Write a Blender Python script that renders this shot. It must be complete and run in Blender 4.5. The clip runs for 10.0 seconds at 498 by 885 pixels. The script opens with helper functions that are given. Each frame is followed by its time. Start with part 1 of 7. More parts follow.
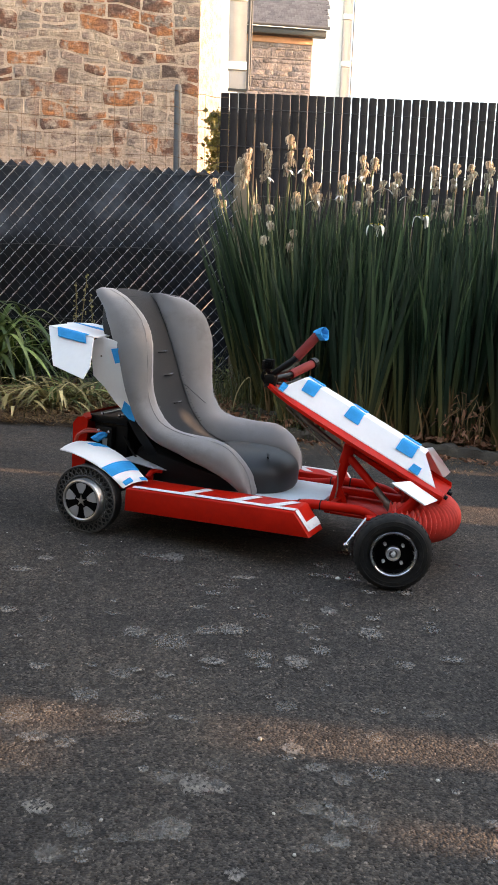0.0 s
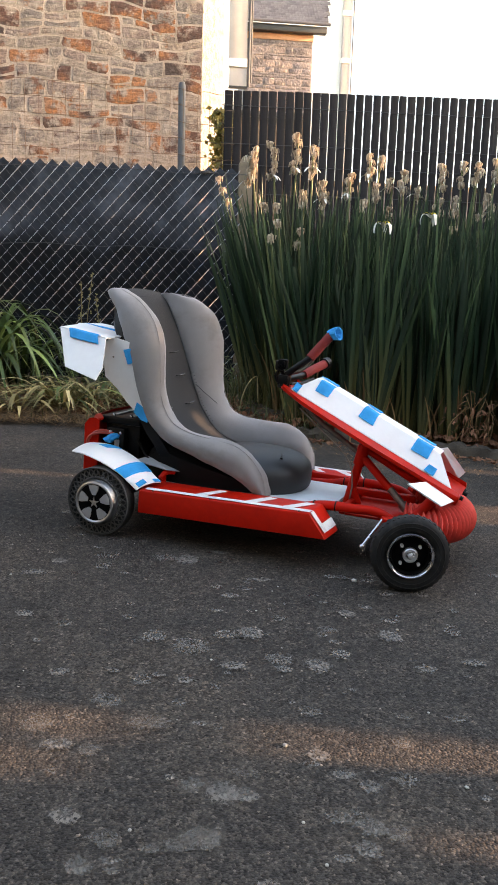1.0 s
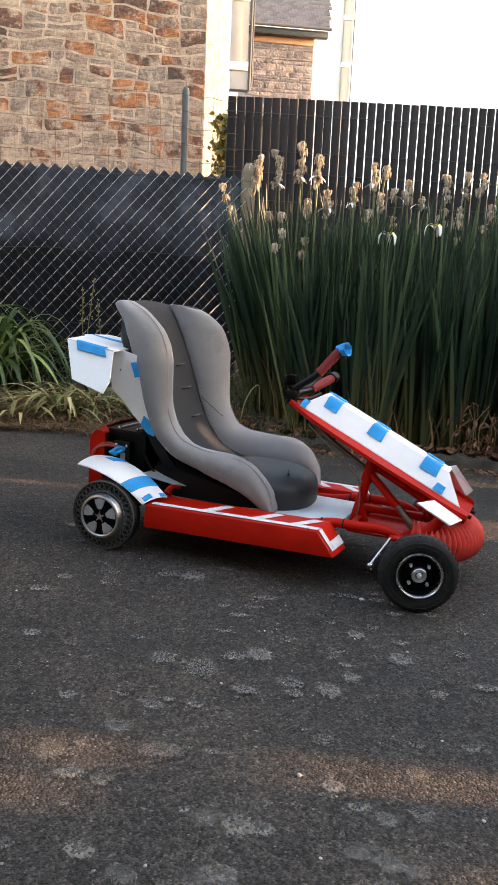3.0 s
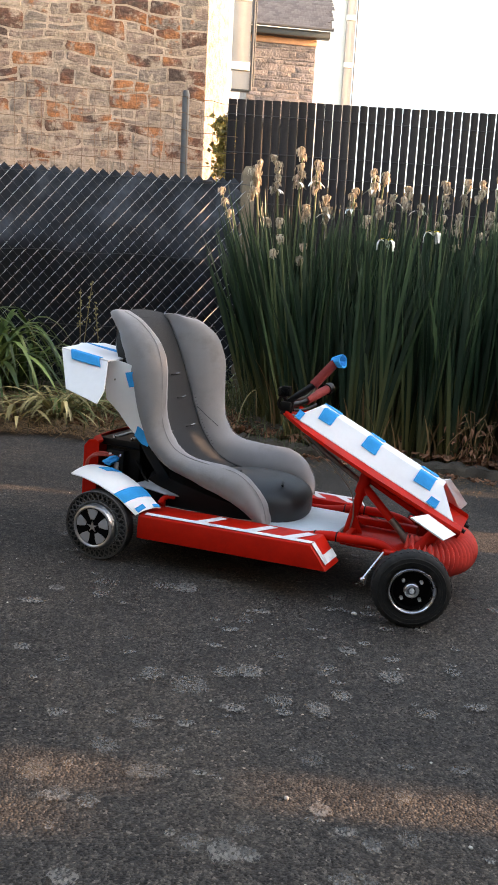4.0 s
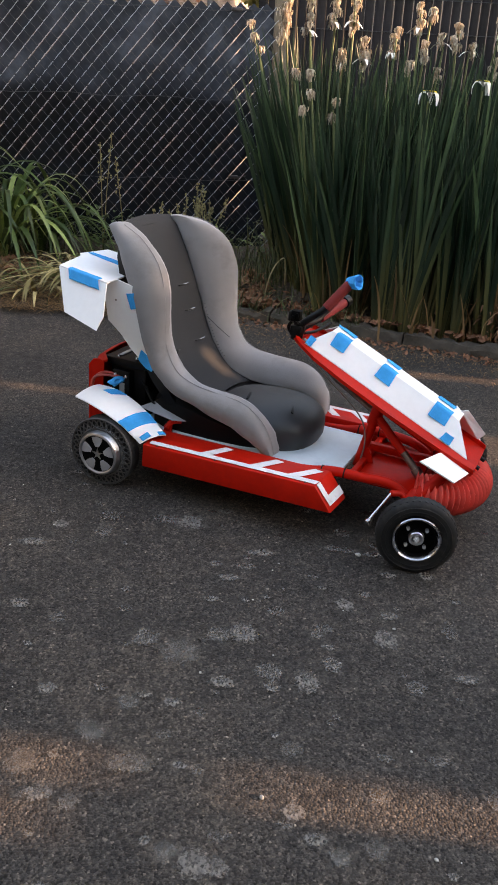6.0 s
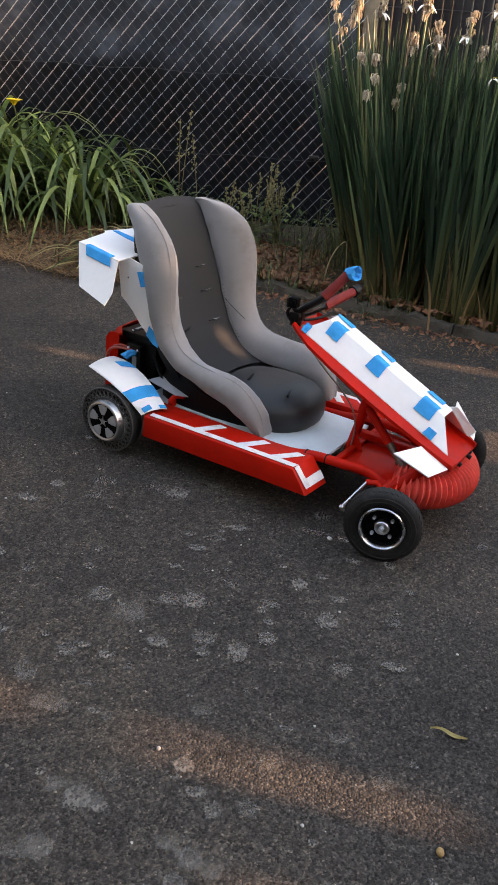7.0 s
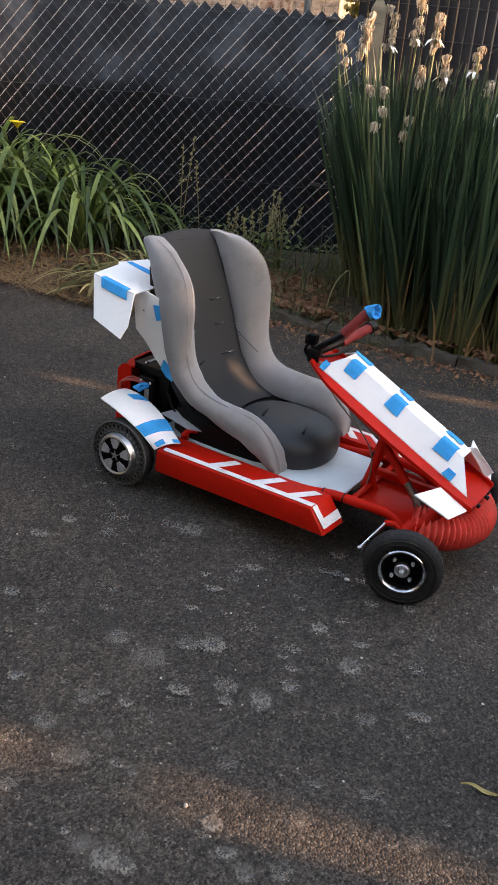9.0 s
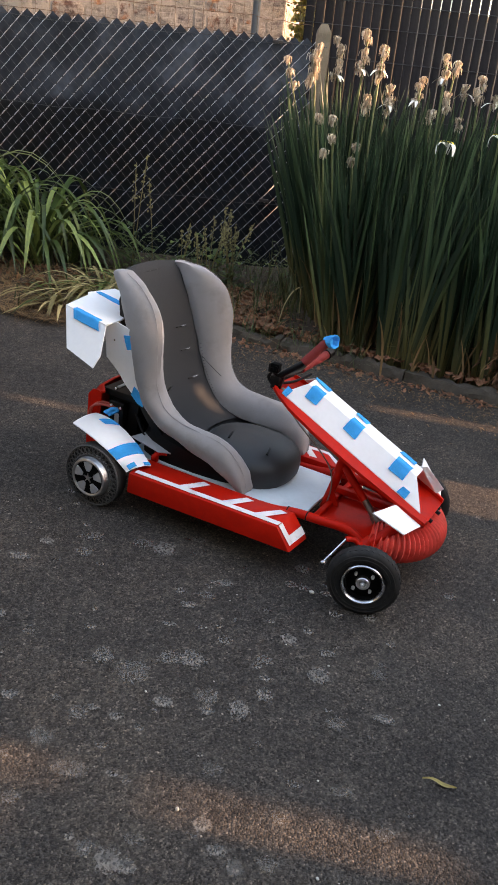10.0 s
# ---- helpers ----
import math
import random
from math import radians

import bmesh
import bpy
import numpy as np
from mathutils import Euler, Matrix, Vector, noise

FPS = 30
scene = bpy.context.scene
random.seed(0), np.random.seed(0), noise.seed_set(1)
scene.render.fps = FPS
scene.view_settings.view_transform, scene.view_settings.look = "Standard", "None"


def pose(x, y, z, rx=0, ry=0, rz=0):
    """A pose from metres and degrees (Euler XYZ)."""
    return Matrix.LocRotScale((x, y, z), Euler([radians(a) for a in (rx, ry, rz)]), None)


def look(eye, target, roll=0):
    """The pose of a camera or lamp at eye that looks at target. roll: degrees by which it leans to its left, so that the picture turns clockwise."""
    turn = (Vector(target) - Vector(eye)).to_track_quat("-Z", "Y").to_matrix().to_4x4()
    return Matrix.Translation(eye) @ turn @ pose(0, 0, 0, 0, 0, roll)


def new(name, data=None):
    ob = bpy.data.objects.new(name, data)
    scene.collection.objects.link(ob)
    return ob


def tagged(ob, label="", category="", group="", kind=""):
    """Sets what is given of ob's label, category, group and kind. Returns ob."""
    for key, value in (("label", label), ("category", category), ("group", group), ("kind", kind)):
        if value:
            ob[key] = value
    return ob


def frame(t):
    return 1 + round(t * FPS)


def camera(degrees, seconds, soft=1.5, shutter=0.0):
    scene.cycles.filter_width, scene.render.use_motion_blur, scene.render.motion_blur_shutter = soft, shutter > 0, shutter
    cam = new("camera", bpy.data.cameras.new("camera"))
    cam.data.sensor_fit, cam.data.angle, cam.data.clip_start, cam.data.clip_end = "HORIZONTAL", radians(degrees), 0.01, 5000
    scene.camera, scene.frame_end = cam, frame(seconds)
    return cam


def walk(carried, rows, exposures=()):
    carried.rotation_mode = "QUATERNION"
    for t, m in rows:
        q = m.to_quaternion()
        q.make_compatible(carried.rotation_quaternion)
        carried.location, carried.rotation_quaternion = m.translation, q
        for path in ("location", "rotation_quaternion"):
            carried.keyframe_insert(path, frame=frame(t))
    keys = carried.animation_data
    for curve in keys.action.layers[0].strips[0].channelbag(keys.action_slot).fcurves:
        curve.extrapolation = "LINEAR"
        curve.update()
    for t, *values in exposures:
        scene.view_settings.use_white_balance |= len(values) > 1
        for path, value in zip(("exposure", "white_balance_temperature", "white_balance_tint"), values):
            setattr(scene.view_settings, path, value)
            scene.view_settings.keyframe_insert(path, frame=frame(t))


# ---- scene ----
cam = camera(33.3, 10.0, 1.7)
PATH = [
    (0, (-0.022, -0.326, 0.832), (0.247, 1.621, 0.463), 4.0),
    (0.5, (-0.04, -0.317, 0.831), (0.23, 1.63, 0.46), 3.8),
    (1, (-0.065, -0.301, 0.837), (0.205, 1.644, 0.462), 3.8),
    (1.5, (-0.08, -0.294, 0.84), (0.195, 1.651, 0.465), 3.9),
    (2, (-0.088, -0.295, 0.846), (0.188, 1.651, 0.471), 4.0),
    (2.5, (-0.109, -0.284, 0.855), (0.171, 1.661, 0.483), 4.2),
    (4, (-0.092, -0.257, 0.916), (0.194, 1.687, 0.541), 5.1),
    (4.5, (-0.084, -0.243, 0.919), (0.203, 1.693, 0.507), 5.2),
    (5, (-0.08, -0.146, 0.947), (0.17, 1.76, 0.396), 4.5),
    (5.5, (-0.062, -0.071, 1.115), (0.18, 1.791, 0.426), 4.4),
    (5.7, (-0.051, -0.044, 1.173), (0.192, 1.796, 0.428), 4.5),
    (6.8, (0.362, -0.157, 1.324), (0.304, 1.637, 0.443), 5.9),
    (7, (0.398, -0.152, 1.325), (0.33, 1.641, 0.441), 5.9),
    (7.5, (0.435, -0.12, 1.334), (0.341, 1.672, 0.452), 5.7),
    (8, (0.423, -0.104, 1.332), (0.332, 1.691, 0.454), 5.8),
    (8.5, (0.393, -0.114, 1.331), (0.305, 1.687, 0.467), 6.1),
    (9, (0.287, -0.103, 1.357), (0.255, 1.71, 0.513), 7.2),
    (9.5, (0.173, -0.124, 1.444), (0.238, 1.694, 0.613), 7.4),
    (10, (0.198, -0.224, 1.488), (0.302, 1.592, 0.657), 8.2),
]
walk(cam, [(t, look(eye, target, roll)) for t, eye, target, roll in PATH], exposures=[(0.0, 3.20, 8550, 17), (4.5, 3.18, 8550, 17), (5.7, 3.12, 8700, 20), (7.0, 3.08, 8800, 21), (10.0, 3.08, 8700, 20)])

# ---- world, sun, exposure ----
SUN_ELEV, SUN_AZ = 13.0, -9.0        # degrees above the ground; bearing of the sun, from +x towards +y
world = bpy.data.worlds.new("sky")
scene.world = world
world.use_nodes = True
wn = world.node_tree.nodes
wl = world.node_tree.links
sky = wn.new("ShaderNodeTexSky")
sky.sky_type = "NISHITA"
sky.sun_disc = False
sky.sun_elevation = radians(SUN_ELEV)
sky.sun_rotation = radians(90 - SUN_AZ)
wn["Background"].inputs["Strength"].default_value = 0.15
wl.new(sky.outputs["Color"], wn["Background"].inputs["Color"])
sun_data = bpy.data.lights.new("sun", "SUN")
sun_data.energy, sun_data.angle, sun_data.color = 2.2, radians(0.6), (1.0, 0.70, 0.49)
sun = new("sun", sun_data)
sun_from = Vector((math.cos(radians(SUN_AZ)) * math.cos(radians(SUN_ELEV)), math.sin(radians(SUN_AZ)) * math.cos(radians(SUN_ELEV)), math.sin(radians(SUN_ELEV))))
sun.matrix_world = look(sun_from * 30, (0, 0, 0))


# ---- materials ----
def node_mat(name):
    m = bpy.data.materials.new(name)
    m.use_nodes = True
    nt = m.node_tree
    return m, nt.nodes, nt.links, nt.nodes["Principled BSDF"]


def ramp(nodes, stops):
    r = nodes.new("ShaderNodeValToRGB")
    els = r.color_ramp.elements
    while len(els) < len(stops):
        els.new(0.5)
    for e, (p, c) in zip(els, stops):
        e.position, e.color = p, (*c, 1)
    return r


def mix(nodes, links, kind, fac, a, b):
    n = nodes.new("ShaderNodeMix")
    n.data_type, n.blend_type = "RGBA", kind
    for sock, v in ((n.inputs[0], fac), (n.inputs[6], a), (n.inputs[7], b)):
        if isinstance(v, (int, float)):
            sock.default_value = v
        elif isinstance(v, tuple):
            sock.default_value = (*v, 1)
        else:
            links.new(v, sock)
    return n.outputs[2]


def noise_tex(nodes, links, scale, detail=4, rough=0.55, vec=None):
    n = nodes.new("ShaderNodeTexNoise")
    n.inputs["Scale"].default_value, n.inputs["Detail"].default_value, n.inputs["Roughness"].default_value = scale, detail, rough
    if vec is not None:
        links.new(vec, n.inputs["Vector"])
    return n.outputs["Fac"]


def coords(nodes, links, space="Object", scale=(1, 1, 1)):
    c = nodes.new("ShaderNodeTexCoord")
    mp = nodes.new("ShaderNodeMapping")
    mp.inputs["Scale"].default_value = scale
    links.new(c.outputs[space], mp.inputs["Vector"])
    return mp.outputs["Vector"]


def plain(name, base, rough=0.5, metal=0.0, vary=0.25, big=6.0, fine=120.0, bump=0.15, spec=0.5, scale=(1, 1, 1), depth=0.002, dirt=None, island=0.0, rand=0.0, sheen=0.0):
    """A surface of one base colour with blotches, fine grain, relief and, where given, dirt."""
    m, n, l, b = node_mat(name)
    v = coords(n, l, "Object", scale)
    dark = tuple(c * (1 - vary) for c in base)
    light = tuple(min(1, c * (1 + vary * 0.6)) for c in base)
    f1 = noise_tex(n, l, big, 5, 0.6, v)
    r1 = ramp(n, [(0.3, dark), (0.7, light)])
    l.new(f1, r1.inputs[0])
    f2 = noise_tex(n, l, fine, 3, 0.6, v)
    r2 = ramp(n, [(0.25, (0.72, 0.72, 0.72)), (0.75, (1, 1, 1))])
    l.new(f2, r2.inputs[0])
    col = mix(n, l, "MULTIPLY", min(1.0, vary * 2.2), r1.outputs[0], r2.outputs[0])
    if dirt:
        f3 = noise_tex(n, l, big * 1.9, 8, 0.7, v)
        r3 = ramp(n, [(0.52, (0, 0, 0)), (0.72, (1, 1, 1))])
        l.new(f3, r3.inputs[0])
        col = mix(n, l, "MIX", r3.outputs[0], col, dirt)
    for amount, kind in ((island, "island"), (rand, "object")):
        if amount:
            if kind == "island":
                src = n.new("ShaderNodeNewGeometry").outputs["Random Per Island"]
            else:
                src = n.new("ShaderNodeObjectInfo").outputs["Random"]
            r4 = ramp(n, [(0.0, (1 - amount,) * 3), (1.0, (1 + amount * 0.8,) * 3)])
            l.new(src, r4.inputs[0])
            col = mix(n, l, "MULTIPLY", 1.0, col, r4.outputs[0])
    l.new(col, b.inputs["Base Color"])
    rr = n.new("ShaderNodeMapRange")
    rr.inputs[3].default_value, rr.inputs[4].default_value = max(0.02, rough - 0.1), min(1, rough + 0.12)
    l.new(f1, rr.inputs[0])
    l.new(rr.outputs[0], b.inputs["Roughness"])
    b.inputs["Metallic"].default_value = metal
    b.inputs["Specular IOR Level"].default_value = spec
    if sheen:
        b.inputs["Sheen Weight"].default_value = sheen
        b.inputs["Sheen Roughness"].default_value = 0.5
    bp = n.new("ShaderNodeBump")
    bp.inputs["Strength"].default_value, bp.inputs["Distance"].default_value = bump, depth
    l.new(f2, bp.inputs["Height"])
    l.new(bp.outputs["Normal"], b.inputs["Normal"])
    return m


def leaf_mat(name, base, tip, rough=0.45, streak=60.0, foot=None):
    """Leaf blades: lengthwise streaks, each blade a little different, slightly see-through."""
    m, n, l, b = node_mat(name)
    v = coords(n, l, "Object", (streak, streak, 3))
    f = noise_tex(n, l, 1.0, 3, 0.6, v)
    geo = n.new("ShaderNodeNewGeometry")
    r = ramp(n, [(0.0, tuple(c * 0.55 for c in base)), (0.55, base), (0.93, tip), (1.0, tuple(min(1, c * 1.5) for c in tip))])
    lot = n.new("ShaderNodeMath")
    lot.operation = "ADD"
    l.new(geo.outputs["Random Per Island"], lot.inputs[0])
    l.new(n.new("ShaderNodeObjectInfo").outputs["Random"], lot.inputs[1])
    part_of = n.new("ShaderNodeMath")
    part_of.operation = "FRACT"
    l.new(lot.outputs[0], part_of.inputs[0])
    l.new(part_of.outputs[0], r.inputs[0])
    r2 = ramp(n, [(0.3, (0.7, 0.7, 0.7)), (0.7, (1.1, 1.1, 1.1))])
    l.new(f, r2.inputs[0])
    col = mix(n, l, "MULTIPLY", 0.8, r.outputs[0], r2.outputs[0])
    if foot:
        sep = n.new("ShaderNodeSeparateXYZ")
        l.new(coords(n, l, "Object"), sep.inputs[0])
        low = n.new("ShaderNodeMath")
        low.operation = "MULTIPLY_ADD"
        low.inputs[1].default_value = -0.45
        l.new(part_of.outputs[0], low.inputs[0])
        l.new(sep.outputs[2], low.inputs[2])
        pale = n.new("ShaderNodeMapRange")
        pale.inputs[1].default_value, pale.inputs[2].default_value = -0.30, 0.20
        pale.inputs[3].default_value, pale.inputs[4].default_value = 0.85, 0.0
        l.new(low.outputs[0], pale.inputs[0])
        col = mix(n, l, "MIX", pale.outputs[0], col, foot)
    l.new(col, b.inputs["Base Color"])
    b.inputs["Roughness"].default_value = rough
    b.inputs["Specular IOR Level"].default_value = 0.4
    t = n.new("ShaderNodeBsdfTranslucent")
    l.new(col, t.inputs["Color"])
    ms = n.new("ShaderNodeMixShader")
    ms.inputs[0].default_value = 0.25
    l.new(b.outputs[0], ms.inputs[1])
    l.new(t.outputs[0], ms.inputs[2])
    l.new(ms.outputs[0], n["Material Output"].inputs["Surface"])
    return m


def asphalt_mat():
    m, n, l, b = node_mat("asphalt")
    v = coords(n, l, "Object")
    big = noise_tex(n, l, 1.3, 5, 0.6, v)
    mid = noise_tex(n, l, 9.0, 6, 0.65, v)
    vor = n.new("ShaderNodeTexVoronoi")
    vor.inputs["Scale"].default_value = 205.0
    l.new(v, vor.inputs["Vector"])
    vor2 = n.new("ShaderNodeTexVoronoi")
    vor2.inputs["Scale"].default_value = 420.0
    l.new(v, vor2.inputs["Vector"])
    base = ramp(n, [(0.25, (0.050, 0.047, 0.0445)), (0.5, (0.074, 0.0665, 0.060)), (0.75, (0.121, 0.100, 0.082))])
    l.new(big, base.inputs[0])
    blot = ramp(n, [(0.35, (0.84, 0.84, 0.84)), (0.65, (1.1, 1.09, 1.07))])
    l.new(mid, blot.inputs[0])
    c = mix(n, l, "MULTIPLY", 1.0, base.outputs[0], blot.outputs[0])
    chip = ramp(n, [(0.0, (0.30, 0.30, 0.30)), (0.3, (0.6, 0.6, 0.6)), (0.6, (0.97, 0.96, 0.95)), (0.86, (1.6, 1.55, 1.5)), (0.95, (2.6, 2.45, 2.3)), (1.0, (6.0, 5.6, 5.2))])
    l.new(vor.outputs["Color"], chip.inputs[0])
    c = mix(n, l, "MULTIPLY", 1.0, c, chip.outputs[0])
    chip2 = ramp(n, [(0.0, (0.58, 0.58, 0.58)), (0.8, (1.08, 1.08, 1.08)), (0.9, (1.25, 1.23, 1.2)), (1.0, (2.7, 2.55, 2.4))])
    l.new(vor2.outputs["Color"], chip2.inputs[0])
    c = mix(n, l, "MULTIPLY", 1.0, c, chip2.outputs[0])
    vor3 = n.new("ShaderNodeTexVoronoi")
    vor3.inputs["Scale"].default_value = 115.0
    l.new(v, vor3.inputs["Vector"])
    chip3 = ramp(n, [(0.0, (0.74, 0.74, 0.74)), (0.5, (0.98, 0.98, 0.98)), (0.9, (1.1, 1.09, 1.08)), (1.0, (1.6, 1.55, 1.5))])
    l.new(vor3.outputs["Color"], chip3.inputs[0])
    c = mix(n, l, "MULTIPLY", 1.0, c, chip3.outputs[0])
    fleck = noise_tex(n, l, 38.0, 6, 0.75, v)
    fl = ramp(n, [(0.36, (0.74, 0.74, 0.74)), (0.62, (1.15, 1.13, 1.1))])
    l.new(fleck, fl.inputs[0])
    c = mix(n, l, "MULTIPLY", 0.9, c, fl.outputs[0])
    l.new(c, b.inputs["Base Color"])
    b.inputs["Specular IOR Level"].default_value = 0.1
    rr = ramp(n, [(0.3, (0.62, 0.62, 0.62)), (0.7, (0.85, 0.85, 0.85))])
    l.new(mid, rr.inputs[0])
    l.new(rr.outputs[0], b.inputs["Roughness"])
    bp = n.new("ShaderNodeBump")
    bp.inputs["Strength"].default_value, bp.inputs["Distance"].default_value = 0.7, 0.005
    l.new(vor.outputs["Distance"], bp.inputs["Height"])
    bp.invert = True
    bp2 = n.new("ShaderNodeBump")
    bp2.inputs["Strength"].default_value, bp2.inputs["Distance"].default_value = 0.5, 0.012
    l.new(mid, bp2.inputs["Height"])
    l.new(bp.outputs["Normal"], bp2.inputs["Normal"])
    l.new(bp2.outputs["Normal"], b.inputs["Normal"])
    return m


def lichen_mat():
    """Pale crusty spots on the asphalt, with ragged, thinning edges."""
    m, n, l, b = node_mat("lichen")
    v = coords(n, l, "Object")
    geo = coords(n, l, "Generated")
    f = noise_tex(n, l, 60.0, 6, 0.75, v)
    r = ramp(n, [(0.3, (0.10, 0.09, 0.080)), (0.7, (0.22, 0.20, 0.175))])
    l.new(f, r.inputs[0])
    vor = n.new("ShaderNodeTexVoronoi")
    vor.inputs["Scale"].default_value = 190.0
    l.new(v, vor.inputs["Vector"])
    chip = ramp(n, [(0.0, (0.22, 0.22, 0.22)), (0.5, (0.9, 0.9, 0.9)), (1.0, (1.7, 1.65, 1.6))])
    l.new(vor.outputs["Color"], chip.inputs[0])
    c = mix(n, l, "MULTIPLY", 0.8, r.outputs[0], chip.outputs[0])
    l.new(c, b.inputs["Base Color"])
    b.inputs["Roughness"].default_value = 0.9
    sub = n.new("ShaderNodeVectorMath")
    sub.operation = "SUBTRACT"
    sub.inputs[1].default_value = (0.5, 0.5, 0.0)
    l.new(geo, sub.inputs[0])
    mul = n.new("ShaderNodeVectorMath")
    mul.operation = "MULTIPLY"
    mul.inputs[1].default_value = (1, 1, 0)
    l.new(sub.outputs[0], mul.inputs[0])
    ln = n.new("ShaderNodeVectorMath")
    ln.operation = "LENGTH"
    l.new(mul.outputs[0], ln.inputs[0])
    edge = n.new("ShaderNodeMapRange")
    edge.inputs[1].default_value, edge.inputs[2].default_value = 0.24, 0.50
    edge.inputs[3].default_value, edge.inputs[4].default_value = 0.56, -0.30
    l.new(ln.outputs["Value"], edge.inputs[0])
    grain = noise_tex(n, l, 75.0, 7, 0.75, v)
    add = n.new("ShaderNodeMath")
    add.operation = "ADD"
    l.new(edge.outputs[0], add.inputs[0])
    rag = n.new("ShaderNodeMath")
    rag.operation = "MULTIPLY_ADD"
    rag.inputs[1].default_value, rag.inputs[2].default_value = 3.6, -1.36
    l.new(grain, rag.inputs[0])
    l.new(rag.outputs[0], add.inputs[1])
    cut = n.new("ShaderNodeMapRange")
    cut.inputs[1].default_value, cut.inputs[2].default_value = 0.66, 0.82
    cut.inputs[3].default_value, cut.inputs[4].default_value = 0.0, 0.85
    l.new(add.outputs[0], cut.inputs[0])
    age = n.new("ShaderNodeMapRange")
    age.inputs[3].default_value, age.inputs[4].default_value = 0.42, 0.92
    l.new(n.new("ShaderNodeObjectInfo").outputs["Random"], age.inputs[0])
    thin = n.new("ShaderNodeMath")
    thin.operation = "MULTIPLY"
    l.new(cut.outputs[0], thin.inputs[0])
    l.new(age.outputs[0], thin.inputs[1])
    l.new(thin.outputs[0], b.inputs["Alpha"])
    return m


def stone_mat():
    """Rubble stone: grey to buff, some stones stained rust or nearly black, lime smeared over parts of the face."""
    m, n, l, b = node_mat("rubble_stone")
    info = n.new("ShaderNodeObjectInfo")
    v = coords(n, l, "Object")
    place = n.new("ShaderNodeNewGeometry").outputs["Position"]
    tone = ramp(n, [(0.0, (0.108, 0.109, 0.110)), (0.25, (0.150, 0.136, 0.129)), (0.5, (0.118, 0.117, 0.117)), (0.72, (0.182, 0.160, 0.138)), (0.86, (0.148, 0.123, 0.117)), (1.0, (0.128, 0.124, 0.121))])
    l.new(info.outputs["Random"], tone.inputs[0])
    # rust and dark stains: only some stones carry them, and never over the whole stone
    pick = n.new("ShaderNodeMath")
    pick.operation = "MULTIPLY"
    pick.inputs[1].default_value = 7.13
    l.new(info.outputs["Random"], pick.inputs[0])
    frac = n.new("ShaderNodeMath")
    frac.operation = "FRACT"
    l.new(pick.outputs[0], frac.inputs[0])
    blot = noise_tex(n, l, 9.0, 5, 0.6, place)
    add = n.new("ShaderNodeMath")
    add.operation = "MULTIPLY_ADD"
    add.inputs[1].default_value = 0.55
    l.new(frac.outputs[0], add.inputs[0])
    l.new(blot, add.inputs[2])
    rust = ramp(n, [(0.825, (0, 0, 0)), (0.90, (0.95, 0.95, 0.95))])
    l.new(add.outputs[0], rust.inputs[0])
    rtone = ramp(n, [(0.36, (0.028, 0.019, 0.020)), (0.46, (0.085, 0.038, 0.027)), (0.56, (0.205, 0.088, 0.034)), (0.70, (0.19, 0.105, 0.066))])
    l.new(noise_tex(n, l, 3.1, 3, 0.5, place), rtone.inputs[0])
    col = mix(n, l, "MIX", rust.outputs[0], tone.outputs[0], rtone.outputs[0])
    f2 = noise_tex(n, l, 24.0, 8, 0.75, v)
    r2 = ramp(n, [(0.34, (0.42, 0.40, 0.385)), (0.5, (0.85, 0.84, 0.83)), (0.66, (1.28, 1.25, 1.22))])
    l.new(f2, r2.inputs[0])
    f3 = noise_tex(n, l, 10.0, 5, 0.65, coords(n, l, "Object", (1, 1, 3.0)))
    r3 = ramp(n, [(0.36, (0.62, 0.58, 0.56)), (0.52, (1.0, 1.0, 1.0)), (0.66, (1.25, 1.2, 1.12))])
    l.new(f3, r3.inputs[0])
    col = mix(n, l, "MULTIPLY", 0.9, mix(n, l, "MULTIPLY", 1.0, col, r2.outputs[0]), r3.outputs[0])
    smear = ramp(n, [(0.52, (0, 0, 0)), (0.63, (0.8, 0.8, 0.8))])
    height = n.new("ShaderNodeSeparateXYZ")
    l.new(place, height.inputs[0])
    sunlit_lime = n.new("ShaderNodeMapRange")      # more smeared lime low down, also painting in the sunlit foot
    sunlit_lime.inputs[1].default_value, sunlit_lime.inputs[2].default_value = 1.95, 2.55
    sunlit_lime.inputs[3].default_value, sunlit_lime.inputs[4].default_value = 0.085, 0.0
    l.new(height.outputs[2], sunlit_lime.inputs[0])
    lime = n.new("ShaderNodeMath")
    lime.operation = "ADD"
    l.new(noise_tex(n, l, 6.5, 8, 0.72, place), lime.inputs[0])
    l.new(sunlit_lime.outputs[0], lime.inputs[1])
    l.new(lime.outputs[0], smear.inputs[0])
    col = mix(n, l, "MIX", smear.outputs[0], col, (0.228, 0.208, 0.186))
    l.new(col, b.inputs["Base Color"])
    b.inputs["Roughness"].default_value = 0.9
    bp = n.new("ShaderNodeBump")
    bp.inputs["Strength"].default_value, bp.inputs["Distance"].default_value = 0.5, 0.012
    l.new(f2, bp.inputs["Height"])
    bp2 = n.new("ShaderNodeBump")
    bp2.inputs["Strength"].default_value, bp2.inputs["Distance"].default_value = 0.6, 0.025
    l.new(f3, bp2.inputs["Height"])
    l.new(bp.outputs["Normal"], bp2.inputs["Normal"])
    l.new(bp2.outputs["Normal"], b.inputs["Normal"])
    return m


